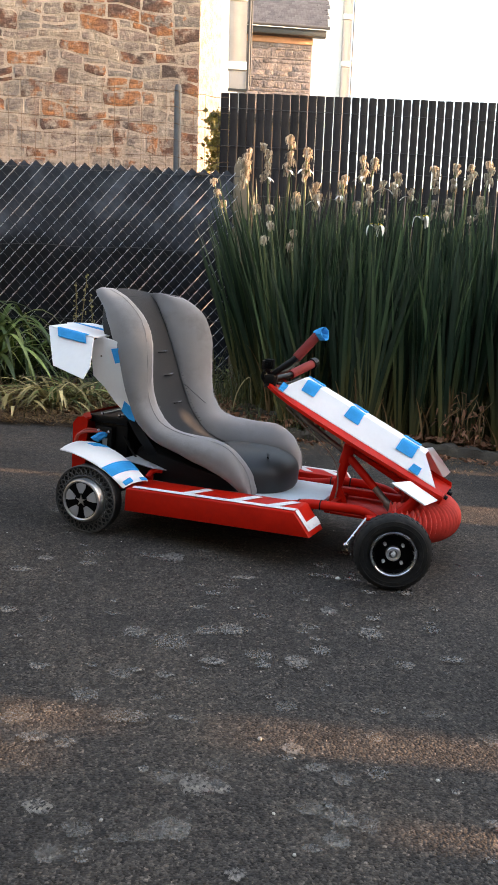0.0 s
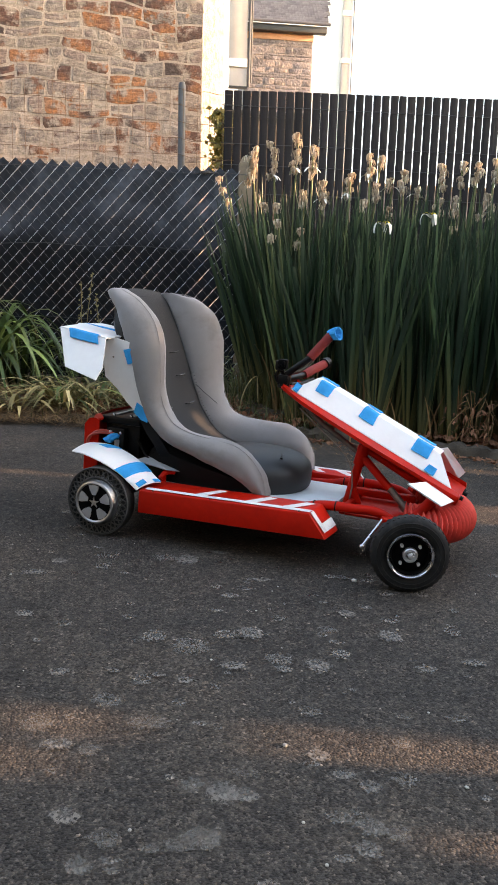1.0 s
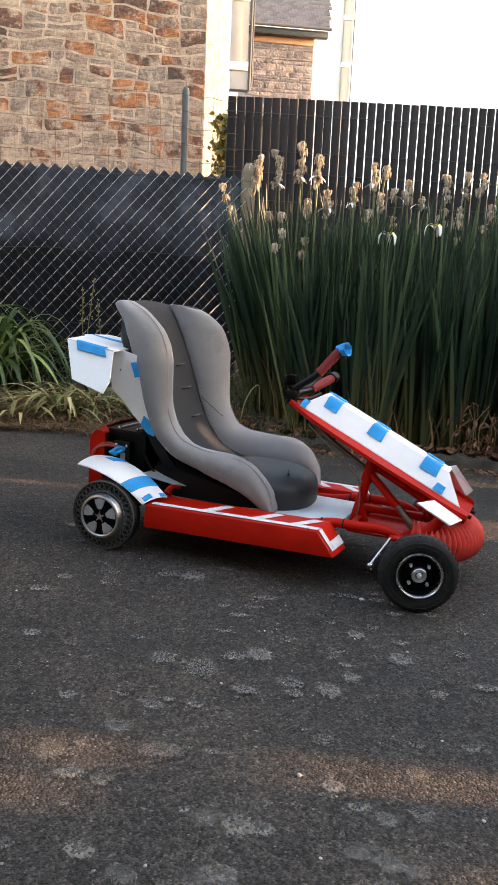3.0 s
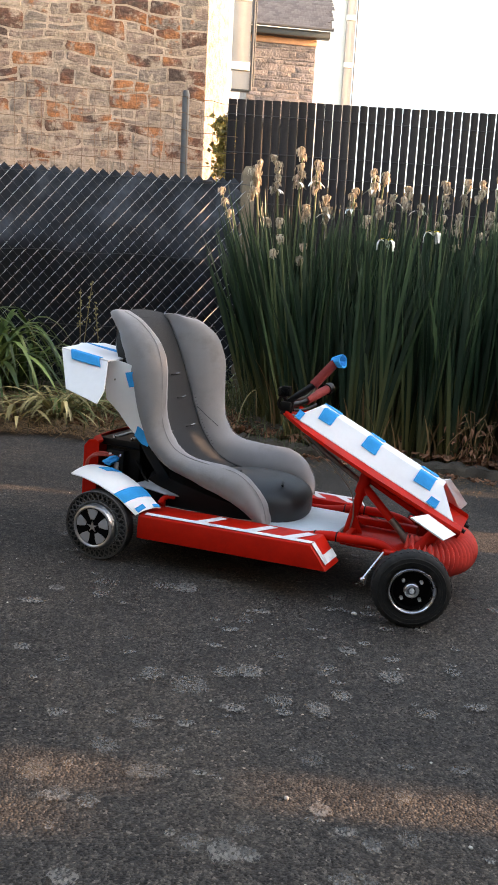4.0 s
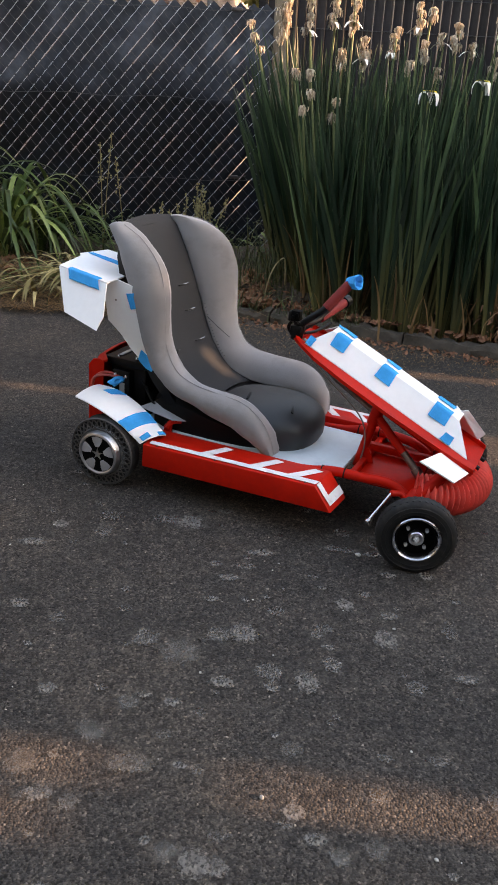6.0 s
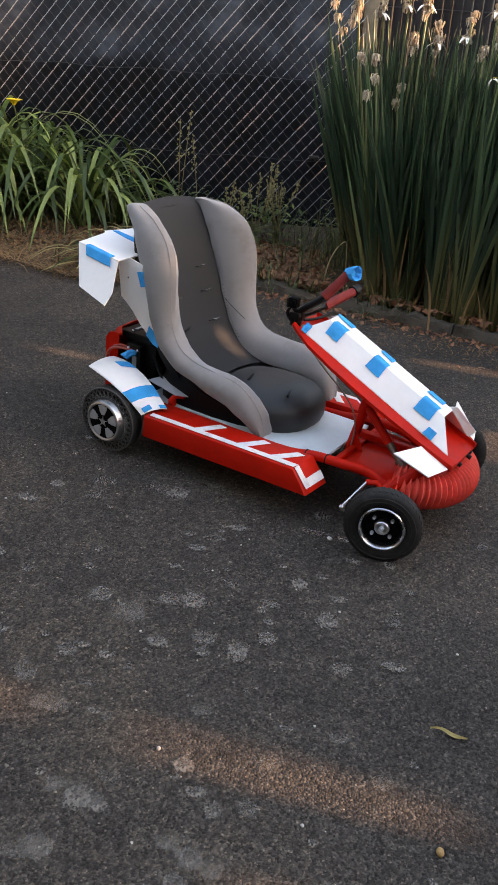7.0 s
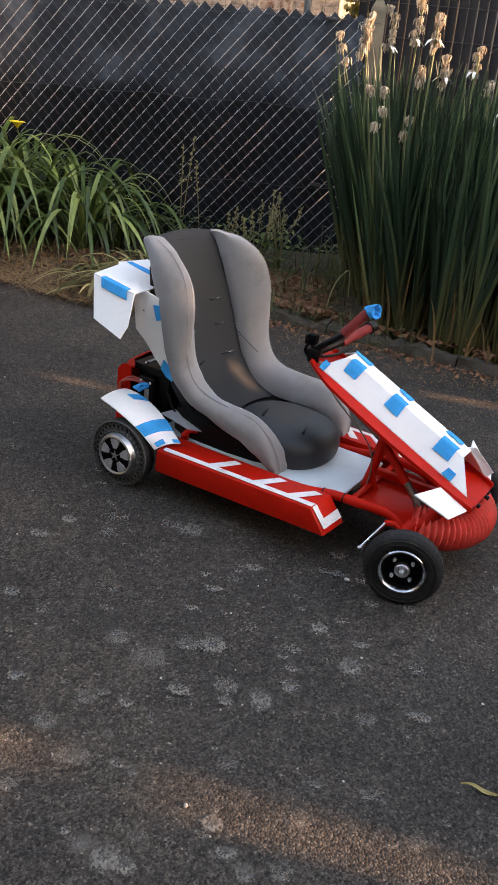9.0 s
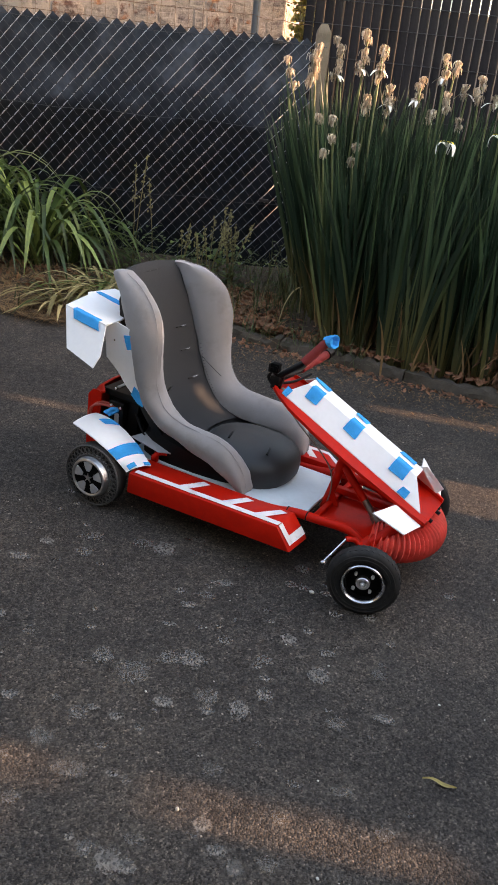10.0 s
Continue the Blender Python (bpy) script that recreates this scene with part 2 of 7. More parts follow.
ASPHALT = asphalt_mat()
LICHEN = lichen_mat()
STONE = stone_mat()
MORTAR = plain("lime_mortar", (0.265, 0.235, 0.205), 0.92, vary=0.5, big=5, fine=70, bump=0.6, depth=0.01)
RED = plain("red_paint", (0.56, 0.013, 0.005), 0.42, vary=0.18, big=9, fine=90, bump=0.12, spec=0.12, dirt=(0.42, 0.011, 0.006))
RED_HOSE = plain("red_hose_paint", (0.80, 0.085, 0.062), 0.45, vary=0.2, big=12, fine=90, bump=0.15, spec=0.3, dirt=(0.54, 0.036, 0.024))
WHITE = plain("white_plastic_sheet", (0.90, 0.89, 0.875), 0.42, vary=0.06, big=4, fine=60, bump=0.06)
STRIPE = plain("white_stripe_paint", (0.76, 0.75, 0.74), 0.5, vary=0.10, big=14, fine=80, bump=0.1, dirt=(0.5, 0.42, 0.4))
FLOOR_SHEET = plain("pale_blue_sheet", (0.55, 0.63, 0.67), 0.4, vary=0.1, big=5, fine=50, bump=0.08, dirt=(0.42, 0.49, 0.53))
TAPE = plain("blue_masking_tape", (0.0, 0.345, 0.74), 0.7, spec=0.08, vary=0.15, big=20, fine=200, bump=0.25)
FABRIC = plain("grey_fabric", (0.262, 0.248, 0.246), 0.92, vary=0.14, big=5, fine=520, bump=0.35, depth=0.001, sheen=0.2, dirt=(0.205, 0.188, 0.182))
CHARCOAL = plain("charcoal_fabric", (0.021, 0.0215, 0.023), 0.9, vary=0.16, big=6, fine=480, bump=0.35, depth=0.001, sheen=0.08, spec=0.3)
PAD_BLACK = plain("dark_seat_cover", (0.015, 0.017, 0.018), 0.5, vary=0.2, big=7, fine=300, bump=0.2, depth=0.001, sheen=0.05)
BLACK = plain("black_plastic", (0.0035, 0.0035, 0.004), 0.45, spec=0.2, vary=0.3, big=8, fine=120, bump=0.15)
MATT_BLACK = plain("matt_black_disc", (0.003, 0.003, 0.003), 0.7, spec=0.06, vary=0.3, big=20, fine=120, bump=0.1)
WEB_RUBBER = plain("dusty_web_rubber", (0.085, 0.081, 0.077), 0.75, vary=0.3, big=18, fine=160, bump=0.3, spec=0.3)
RUBBER = plain("tyre_rubber", (0.016, 0.0155, 0.015), 0.7, vary=0.3, big=18, fine=160, bump=0.3, spec=0.3, dirt=(0.040, 0.036, 0.032))
GRIP = plain("red_rubber_grip", (0.23, 0.016, 0.013), 0.8, vary=0.2, big=30, fine=300, bump=0.4)
CHROME = plain("polished_steel", (0.62, 0.62, 0.63), 0.24, 1.0, vary=0.15, big=20, fine=100, bump=0.08)
ZINC = plain("zinc_plated_steel", (0.72, 0.72, 0.73), 0.45, 0.45, vary=0.15, big=40, fine=200, bump=0.1)
SILVER = plain("brushed_aluminium", (0.64, 0.64, 0.65), 0.36, 1.0, vary=0.15, big=10, fine=200, bump=0.12)
GREYMET = plain("grey_painted_metal", (0.42, 0.42, 0.43), 0.45, 0.3, vary=0.15, big=14, fine=100, bump=0.1)
STEEL = plain("dull_steel", (0.22, 0.19, 0.16), 0.45, 0.85, vary=0.3, big=30, fine=120, bump=0.15)


def slat_mat():
    """Dark vinyl: mottled blue-grey above a wavy line, near black below it."""
    m, n, l, b = node_mat("dark_vinyl_slat")
    v = coords(n, l, "Object")
    sep = n.new("ShaderNodeSeparateXYZ")
    l.new(v, sep.inputs[0])
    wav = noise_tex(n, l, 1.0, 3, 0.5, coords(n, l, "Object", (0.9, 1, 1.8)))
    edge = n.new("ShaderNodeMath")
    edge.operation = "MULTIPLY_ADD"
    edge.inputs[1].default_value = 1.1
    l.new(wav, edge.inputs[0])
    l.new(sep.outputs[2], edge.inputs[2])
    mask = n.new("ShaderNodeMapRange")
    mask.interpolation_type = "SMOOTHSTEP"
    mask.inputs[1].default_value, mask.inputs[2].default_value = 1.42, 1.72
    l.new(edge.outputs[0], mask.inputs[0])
    mottle = noise_tex(n, l, 3.4, 6, 0.62, v)
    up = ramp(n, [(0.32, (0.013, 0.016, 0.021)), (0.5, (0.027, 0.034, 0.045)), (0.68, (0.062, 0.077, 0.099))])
    l.new(mottle, up.inputs[0])
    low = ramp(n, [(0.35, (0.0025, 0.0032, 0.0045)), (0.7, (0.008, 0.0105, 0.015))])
    l.new(mottle, low.inputs[0])
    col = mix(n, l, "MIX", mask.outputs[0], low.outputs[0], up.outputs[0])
    shade = ramp(n, [(0.0, (0.75, 0.75, 0.75)), (1.0, (1.25, 1.25, 1.25))])
    l.new(n.new("ShaderNodeObjectInfo").outputs["Random"], shade.inputs[0])
    l.new(mix(n, l, "MULTIPLY", 1.0, col, shade.outputs[0]), b.inputs["Base Color"])
    rr = n.new("ShaderNodeMapRange")
    rr.inputs[3].default_value, rr.inputs[4].default_value = 0.28, 0.55
    l.new(mottle, rr.inputs[0])
    l.new(rr.outputs[0], b.inputs["Roughness"])
    b.inputs["Specular IOR Level"].default_value = 0.18
    bp = n.new("ShaderNodeBump")
    bp.inputs["Strength"].default_value, bp.inputs["Distance"].default_value = 0.25, 0.01
    l.new(noise_tex(n, l, 14.0, 4, 0.6, v), bp.inputs["Height"])
    l.new(bp.outputs["Normal"], b.inputs["Normal"])
    return m


SLATS = slat_mat()
BLACK_SLAT = plain("black_fence_slat", (0.019, 0.0165, 0.0185), 0.45, vary=0.25, big=3, fine=40, bump=0.1, spec=0.15, rand=0.3)
WIRE = plain("galvanised_wire", (0.42, 0.445, 0.49), 0.42, 0.35, vary=0.3, big=20, fine=100, bump=0.1)
MESH_WIRE = plain("dull_mesh_wire", (0.060, 0.064, 0.070), 0.5, 0.4, vary=0.3, big=20, fine=100, bump=0.1)
DARK_WIRE = plain("dark_wire", (0.032, 0.037, 0.042), 0.5, 0.3, vary=0.3, big=20, fine=100, bump=0.1)
POST_GREY = plain("weathered_post", (0.075, 0.078, 0.082), 0.6, vary=0.2, big=6, fine=60, bump=0.2)
CONCRETE = plain("old_concrete", (0.20, 0.162, 0.115), 0.9, vary=0.3, big=8, fine=90, bump=0.6, depth=0.006, dirt=(0.12, 0.11, 0.075))
KERB_CONC = plain("mossy_kerb_concrete", (0.082, 0.063, 0.045), 0.92, vary=0.4, big=7, fine=80, bump=0.7, depth=0.008, dirt=(0.030, 0.028, 0.016))
SOIL = plain("dry_soil", (0.080, 0.052, 0.034), 0.95, vary=0.4, big=5, fine=60, bump=0.8, depth=0.02, dirt=(0.05, 0.036, 0.024))
STRAW = plain("dry_straw", (0.29, 0.17, 0.078), 0.85, vary=0.3, big=6, fine=60, bump=0.2, island=0.5)
DEAD_LEAF = plain("dead_brown_leaf", (0.29, 0.125, 0.065), 0.8, vary=0.35, big=25, fine=150, bump=0.4, island=0.45)
IRIS_LEAF = leaf_mat("iris_leaf", (0.020, 0.048, 0.025), (0.060, 0.102, 0.046), 0.38, foot=(0.16, 0.125, 0.042))
WITHER_LEAF = leaf_mat("withering_leaf", (0.27, 0.22, 0.085), (0.55, 0.43, 0.20), 0.5)
LILY_LEAF = leaf_mat("daylily_leaf", (0.062, 0.110, 0.024), (0.25, 0.31, 0.09), 0.38)
WEED_LEAF = leaf_mat("weed_leaf", (0.06, 0.10, 0.03), (0.14, 0.18, 0.05))
GRASS_LEAF = leaf_mat("grass_leaf", (0.07, 0.095, 0.03), (0.16, 0.15, 0.06))
STEM_GREEN = plain("flower_stem", (0.12, 0.145, 0.055), 0.6, vary=0.25, big=20, fine=90, bump=0.1)
DRIED_BLOOM = leaf_mat("dried_petal", (0.58, 0.475, 0.355), (0.78, 0.68, 0.54), 0.8, 90)
WHITE_PETAL = plain("white_petal", (0.80, 0.79, 0.72), 0.6, vary=0.08, big=30, fine=120, bump=0.1)
YELLOW_PETAL = plain("yellow_petal", (0.75, 0.55, 0.02), 0.6, vary=0.15, big=30, fine=120, bump=0.1)
RENDER_WHITE = plain("white_render", (0.78, 0.76, 0.72), 0.9, vary=0.08, big=2, fine=50, bump=0.3, depth=0.01)
CREAM = plain("cream_painted_wood", (0.40, 0.345, 0.315), 0.6, vary=0.08, big=4, fine=50, bump=0.1)
SLATE = plain("roof_slate", (0.10, 0.095, 0.10), 0.6, vary=0.3, big=4, fine=40, bump=0.3, depth=0.01, rand=0.35)
GUTTER = plain("black_gutter", (0.03, 0.028, 0.028), 0.4, vary=0.2, big=6, fine=60, bump=0.1)
FAR_STONE = plain("far_sandstone", (0.21, 0.178, 0.176), 0.9, vary=0.5, big=5, fine=24, bump=0.9, depth=0.03, rand=0.10, dirt=(0.29, 0.25, 0.245))
FAR_MORTAR = plain("far_mortar", (0.255, 0.22, 0.215), 0.9, vary=0.3, big=6, fine=30, bump=0.6, depth=0.02)
BRICK_TONE = plain("terracotta_band", (0.50, 0.26, 0.16), 0.85, vary=0.2, big=4, fine=40, bump=0.3)
HEDGE_WOOD = plain("tarred_boards", (0.06, 0.05, 0.04), 0.8, vary=0.3, big=4, fine=60, bump=0.4)
PEBBLE = plain("pale_pebble", (0.55, 0.52, 0.46), 0.7, vary=0.25, big=60, fine=300, bump=0.3, rand=0.3)
NUT = plain("tan_nut", (0.42, 0.25, 0.09), 0.5, vary=0.25, big=60, fine=300, bump=0.2)
YELLOW_LEAF = plain("yellowing_leaf", (0.37, 0.30, 0.09), 0.6, vary=0.35, big=40, fine=300, bump=0.3, dirt=(0.22, 0.13, 0.04))
CABLE_RED = plain("red_cable", (0.42, 0.05, 0.03), 0.45, vary=0.15, big=30, fine=100, bump=0.05)
GREY_SHEET = plain("grey_plastic_sheet", (0.40, 0.41, 0.43), 0.4, vary=0.1, big=6, fine=60, bump=0.08)


# ---- mesh helpers ----
def link_mesh(name, bm, material, parent=None, label="", smooth=True):
    bmesh.ops.recalc_face_normals(bm, faces=bm.faces[:])
    me = bpy.data.meshes.new(name)
    bm.to_mesh(me)
    bm.free()
    me.materials.append(material)
    if smooth:
        me.polygons.foreach_set("use_smooth", [True] * len(me.polygons))
        me.set_sharp_from_angle(angle=radians(38))
    ob = new(name, me)
    if parent is not None:
        ob.parent = parent
    if label:
        tagged(ob, label)
    return ob


def part(name, bm, material, parent, label="", smooth=True):
    return link_mesh(name, bm, material, parent, label, smooth)


def raw_mesh(name, verts, faces, material, parent=None, label="", smooth=False):
    me = bpy.data.meshes.new(name)
    me.from_pydata(verts, [], faces)
    me.materials.append(material)
    if smooth:
        me.polygons.foreach_set("use_smooth", [True] * len(me.polygons))
    ob = new(name, me)
    if parent is not None:
        ob.parent = parent
    if label:
        tagged(ob, label)
    return ob


def thing(name, m, label, category, group="", kind=""):
    ob = new(name, None)
    ob.empty_display_size = 0.1
    ob.matrix_world = m
    return tagged(ob, label, category, group, kind)


def smooth_path(points, n):
    """A rounded line through the points, n steps to each span (Catmull-Rom)."""
    p = [Vector(q) for q in points]
    p = [p[0] * 2 - p[1]] + p + [p[-1] * 2 - p[-2]]
    out = []
    for i in range(1, len(p) - 2):
        for k in range(n):
            t = k / n
            a, b, c, d = p[i - 1], p[i], p[i + 1], p[i + 2]
            out.append(0.5 * (2 * b + (c - a) * t + (2 * a - 5 * b + 4 * c - d) * t * t + (3 * b - a - 3 * c + d) * t ** 3))
    return out + [p[-2]]


def loft(bm, rings, close=True, cap=True):
    vs = [[bm.verts.new(q) for q in r] for r in rings]
    n = len(vs[0])
    for a, b in zip(vs, vs[1:]):
        for i in range(n if close else n - 1):
            j = (i + 1) % n
            bm.faces.new((a[i], a[j], b[j], b[i]))
    if cap and close:
        bm.faces.new(vs[0])
        bm.faces.new(vs[-1][::-1])


def tube(bm, points, radius, seg=10, cap=True):
    """A round bar along the points; radius may be one number or one for each point."""
    pts = [Vector(p) for p in points]
    rad = [radius] * len(pts) if isinstance(radius, (int, float)) else radius
    rings, ref = [], None
    for i, p in enumerate(pts):
        d = (pts[min(i + 1, len(pts) - 1)] - pts[max(i - 1, 0)]).normalized()
        if ref is None:
            ref = d.orthogonal().normalized()
        u = (ref - d * ref.dot(d)).normalized()
        ref = u
        w = d.cross(u)
        rings.append([p + (u * math.cos(a) + w * math.sin(a)) * rad[i] for a in (2 * math.pi * k / seg for k in range(seg))])
    loft(bm, rings, True, cap)


def box(bm, lo, hi, bevel=0.0, m=None):
    r = bmesh.ops.create_cube(bm, size=1.0)
    vs = r["verts"]
    for v in vs:
        v.co = Vector([lo[i] + (v.co[i] + 0.5) * (hi[i] - lo[i]) for i in range(3)])
    if bevel:
        es = list({e for v in vs for e in v.link_edges})
        vs = bmesh.ops.bevel(bm, geom=es, offset=bevel, segments=2, affect="EDGES", profile=0.5)["verts"]
    if m is not None:
        bmesh.ops.transform(bm, matrix=m, verts=list({v for v in vs}))


def sheet(bm, corners, thick, flip=1):
    """A flat or folded plate: the outline's polygon with a thickness along its normal."""
    p = [Vector(c) for c in corners]
    nrm = (p[1] - p[0]).cross(p[-1] - p[0]).normalized() * thick * flip
    a = [bm.verts.new(q) for q in p]
    b = [bm.verts.new(q + nrm) for q in p]
    bm.faces.new(a)
    bm.faces.new(b[::-1])
    for i in range(len(p)):
        j = (i + 1) % len(p)
        bm.faces.new((a[i], b[i], b[j], a[j]))


def lathe(bm, profile, centre, axis="y", seg=40):
    """Turns a profile of (along the axis, radius) round the axis."""
    rings = []
    for k in range(seg):
        a = 2 * math.pi * k / seg
        c, s = math.cos(a), math.sin(a)
        rings.append([Vector(centre) + (Vector((r * c, h, r * s)) if axis == "y" else Vector((r * c, r * s, h))) for h, r in profile])
    vs = [[bm.verts.new(q) for q in r] for r in rings]
    n = len(profile)
    for k in range(seg):
        a, b = vs[k], vs[(k + 1) % seg]
        for i in range(n - 1):
            bm.faces.new((a[i], a[i + 1], b[i + 1], b[i]))
    bmesh.ops.remove_doubles(bm, verts=bm.verts[:], dist=1e-5)


# ---- the large structure ----
# The drive falls two degrees sideways; it is the plane z = 0, and walls and fences stand true against it.
LEVEL = pose(0, 0, 0, 0, -2.0, 0)


def in_bed(x, y):
    """How far a place lies inside the planted bed, behind the kerb and the ragged edge of the drive."""
    if x > 0.0:
        edge = KERB_A[1] + (x - KERB_A[0]) * (KERB_B[1] - KERB_A[1]) / (KERB_B[0] - KERB_A[0]) + 0.10
    else:
        edge = 4.30 + 0.16 * (x + 0.3) ** 2 + 0.03 * math.sin(3.1 * x) + 0.02 * math.sin(9.0 * x)
    return y - edge


KERB_A, KERB_B = (-0.1, 4.62), (3.6, 3.07)

bm = bmesh.new()
g = 600.0
vs = [bm.verts.new((x, y, 0)) for x, y in ((-g, -g), (g, -g), (g, g), (-g, g))]
bm.faces.new(vs)
ground = link_mesh("ground", bm, ASPHALT, smooth=False)
tagged(ground, "dark worn asphalt drive with pale lichen spots", "ground", kind="structure")


def bed_height(x, y):
    d = in_bed(x, y)
    h = 0.075 * min(1, max(0, d / 0.35)) if x > 0 else 0.07 * min(1, max(0, d / 0.5))
    return h + 0.02 * noise.noise(Vector((x * 2.2, y * 2.2, 3))) * min(1, max(0, d * 3)) + 0.012 * noise.noise(Vector((x * 9, y * 9, 8))) * min(1, max(0, d * 3))


verts, faces, index = [], [], {}
step = 0.06
for i in range(int(7.2 / step)):
    for j in range(int(4.2 / step)):
        x, y = -3.4 + i * step, 2.5 + j * step
        if in_bed(x, y) > -0.06 and y < 6.5:
            index[i, j] = len(verts)
            h = bed_height(x, y) if in_bed(x, y) > 0 else -0.02
            verts.append((x, y, h))
for (i, j), a in index.items():
    if (i + 1, j) in index and (i, j + 1) in index and (i + 1, j + 1) in index:
        faces.append((a, index[i + 1, j], index[i + 1, j + 1], index[i, j + 1]))
bed = raw_mesh("planting_bed", verts, faces, SOIL, smooth=True)
tagged(bed, "strip of dry brown soil along the fence", "soil bed", kind="structure")

# kerb: rough concrete lengths butted end to end
kerb = thing("kerb", pose(0, 0, 0), "low mossy concrete kerb along the planting bed", "kerb", kind="structure")
ka, kb = Vector((*KERB_A, 0)), Vector((*KERB_B, 0))
kd = (kb - ka).normalized()
kn = Vector((-kd.y, kd.x, 0))
rk = random.Random(5)
pos = 0.0
while pos < (kb - ka).length:
    ln = rk.uniform(0.55, 0.8)
    bm = bmesh.new()
    n = 30
    rings = []
    for k in range(n + 1):
        c = ka + kd * (pos + 0.004 + (ln - 0.008) * k / n)
        jit = lambda s: 0.026 * noise.noise(Vector((c.x * 14, c.y * 14, s))) + 0.011 * noise.noise(Vector((c.x * 45, c.y * 45, s)))
        h = 0.050 + jit(1.0)
        rings.append([c + kn * (-0.0 + jit(2.0)) + Vector((0, 0, -0.03)), c + kn * (0.004 + jit(3.0)) + Vector((0, 0, h * 0.6)), c + kn * (0.02 + jit(7.0)) + Vector((0, 0, h)),
                      c + kn * 0.085 + Vector((0, 0, h + jit(4.0))), c + kn * 0.10 + Vector((0, 0, h * 0.7)), c + kn * 0.10 + Vector((0, 0, -0.03))])
    loft(bm, rings)
    part("kerb_stone", bm, KERB_CONC, kerb)
    pos += ln

# ---- chain-link fence with slats woven through it ----
FY = 6.10
fence = thing("chain_link_fence", LEVEL, "chain-link fence woven with dark privacy slats", "fence", kind="structure")
F_L, F_R, F_TOP, PITCH, SLOPE = -3.6, 0.66, 1.625, 0.0865, radians(48)
sd = Vector((math.cos(SLOPE), 0, math.sin(SLOPE)))
sn = Vector((-math.sin(SLOPE), 0, math.cos(SLOPE)))
rs = random.Random(11)
ext = (F_TOP - 0.02) / math.tan(SLOPE)
x0 = F_L - ext
while x0 < F_R:
    a = 0.0 if x0 >= F_L else (F_L - x0) / sd.x
    b = (F_TOP - 0.02) / sd.z
    if x0 + sd.x * b > F_R:
        b = (F_R - x0) / sd.x
    if b - a > 0.05:
        verts, faces = [], []
        n = max(2, int((b - a) / 0.03))
        ph = rs.uniform(0, 60)
        for q in range(n + 1):
            d = a + (b - a) * q / n
            c = Vector((x0, FY, 0.02)) + sd * d
            bow = 0.003 * math.sin(d * 5.1 + ph) + rs.uniform(-0.001, 0.001)
            tw = 0.003 * noise.noise(Vector((d * 1.6, ph, 2.0)))
            w = min(0.0319, 0.0297 + 0.0042 * noise.noise(Vector((d * 2.6, ph, 0.0))) + 0.0030 * noise.noise(Vector((d * 13, ph, 4.0))))
            v = min(0.0319, 0.0297 + 0.0042 * noise.noise(Vector((d * 2.6, ph, 9.0))) + 0.0030 * noise.noise(Vector((d * 13, ph, 14.0))))
            verts += [c - sn * w + Vector((0, bow - tw, 0)), c + Vector((0, bow - 0.003, 0)), c + sn * v + Vector((0, bow + tw, 0))]
        for q in range(n):
            i = q * 3
            faces += [(i, i + 1, i + 4, i + 3), (i + 1, i + 2, i + 5, i + 4)]
        m = len(verts)
        verts += [v + Vector((0, 0.004, 0)) for v in verts]
        faces += [tuple(m + i for i in f[::-1]) for f in faces]
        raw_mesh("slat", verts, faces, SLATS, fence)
    x0 += PITCH


def mesh_wires(slope, y, x_l, x_r, top, pitch, r, bead=1.0):
    verts, faces = [], []
    d = Vector((math.cos(slope), 0, math.sin(slope)))
    up = Vector((-d.z, 0, d.x))
    length = top / abs(d.z)
    run = d.x * length
    x = min(x_l, x_l - run)
    while x < max(x_r, x_r - run):
        a, b = 0.0, length
        lo, hi = (x_l - x) / d.x, (x_r - x) / d.x
        a, b = max(a, min(lo, hi)), min(b, max(lo, hi))
        if b - a > 0.03:
            nseg = max(1, int((b - a) / 0.033))
            for q in range(nseg + 1):
                c = Vector((x, y + (0.004 if q % 2 else -0.004), 0.0)) + d * (a + (b - a) * q / nseg)
                i = len(verts)
                verts += [c - up * r * (bead if q % 2 else 1), c + Vector((0, -r, 0)), c + up * r * (bead if q % 2 else 1), c + Vector((0, r, 0))]
                if q:
                    faces += [(i - 4 + e, i - 4 + (e + 1) % 4, i + (e + 1) % 4, i + e) for e in range(4)]
        x += pitch
    return verts, faces


v1, f1 = mesh_wires(SLOPE, FY - 0.006, F_L, F_R, F_TOP - 0.02, PITCH, 0.0013, 2.2)
raw_mesh("wire_mesh", [v + Vector((PITCH * 0.5, 0, 0.02)) + sn * (0.0012 if (q // 4) % 2 else -0.0012) for q, v in enumerate(v1)], f1, WIRE, fence, "thin galvanised diagonal wires")
v2, f2 = mesh_wires(math.pi - SLOPE, FY - 0.011, F_L, F_R, F_TOP - 0.02, PITCH, 0.0014)
raw_mesh("wire_mesh", [v + Vector((0, 0, 0.02)) for v in v2], f2, MESH_WIRE, fence)
# the hooked knots where the wires cross
verts, faces = [], []
xg = F_L - ext + PITCH * 0.5
while xg < F_R:
    for k in range(26):
        d = (k + 0.5) * PITCH / (2 * sd.x)
        c = Vector((xg, FY - 0.012, 0.02)) + sd * d
        if F_L < c.x < F_R and c.z < F_TOP - 0.03:
            i, r = len(verts), 0.0052
            verts += [c - sd * r * 1.5, c - sn * r, c + sd * r * 1.5, c + sn * r, c + Vector((0, -0.004, 0)), c + Vector((0, 0.004, 0))]
            faces += [(i, i + 1, i + 4), (i + 1, i + 2, i + 4), (i + 2, i + 3, i + 4), (i + 3, i, i + 4), (i + 1, i, i + 5), (i + 2, i + 1, i + 5), (i + 3, i + 2, i + 5), (i, i + 3, i + 5)]
    xg += PITCH
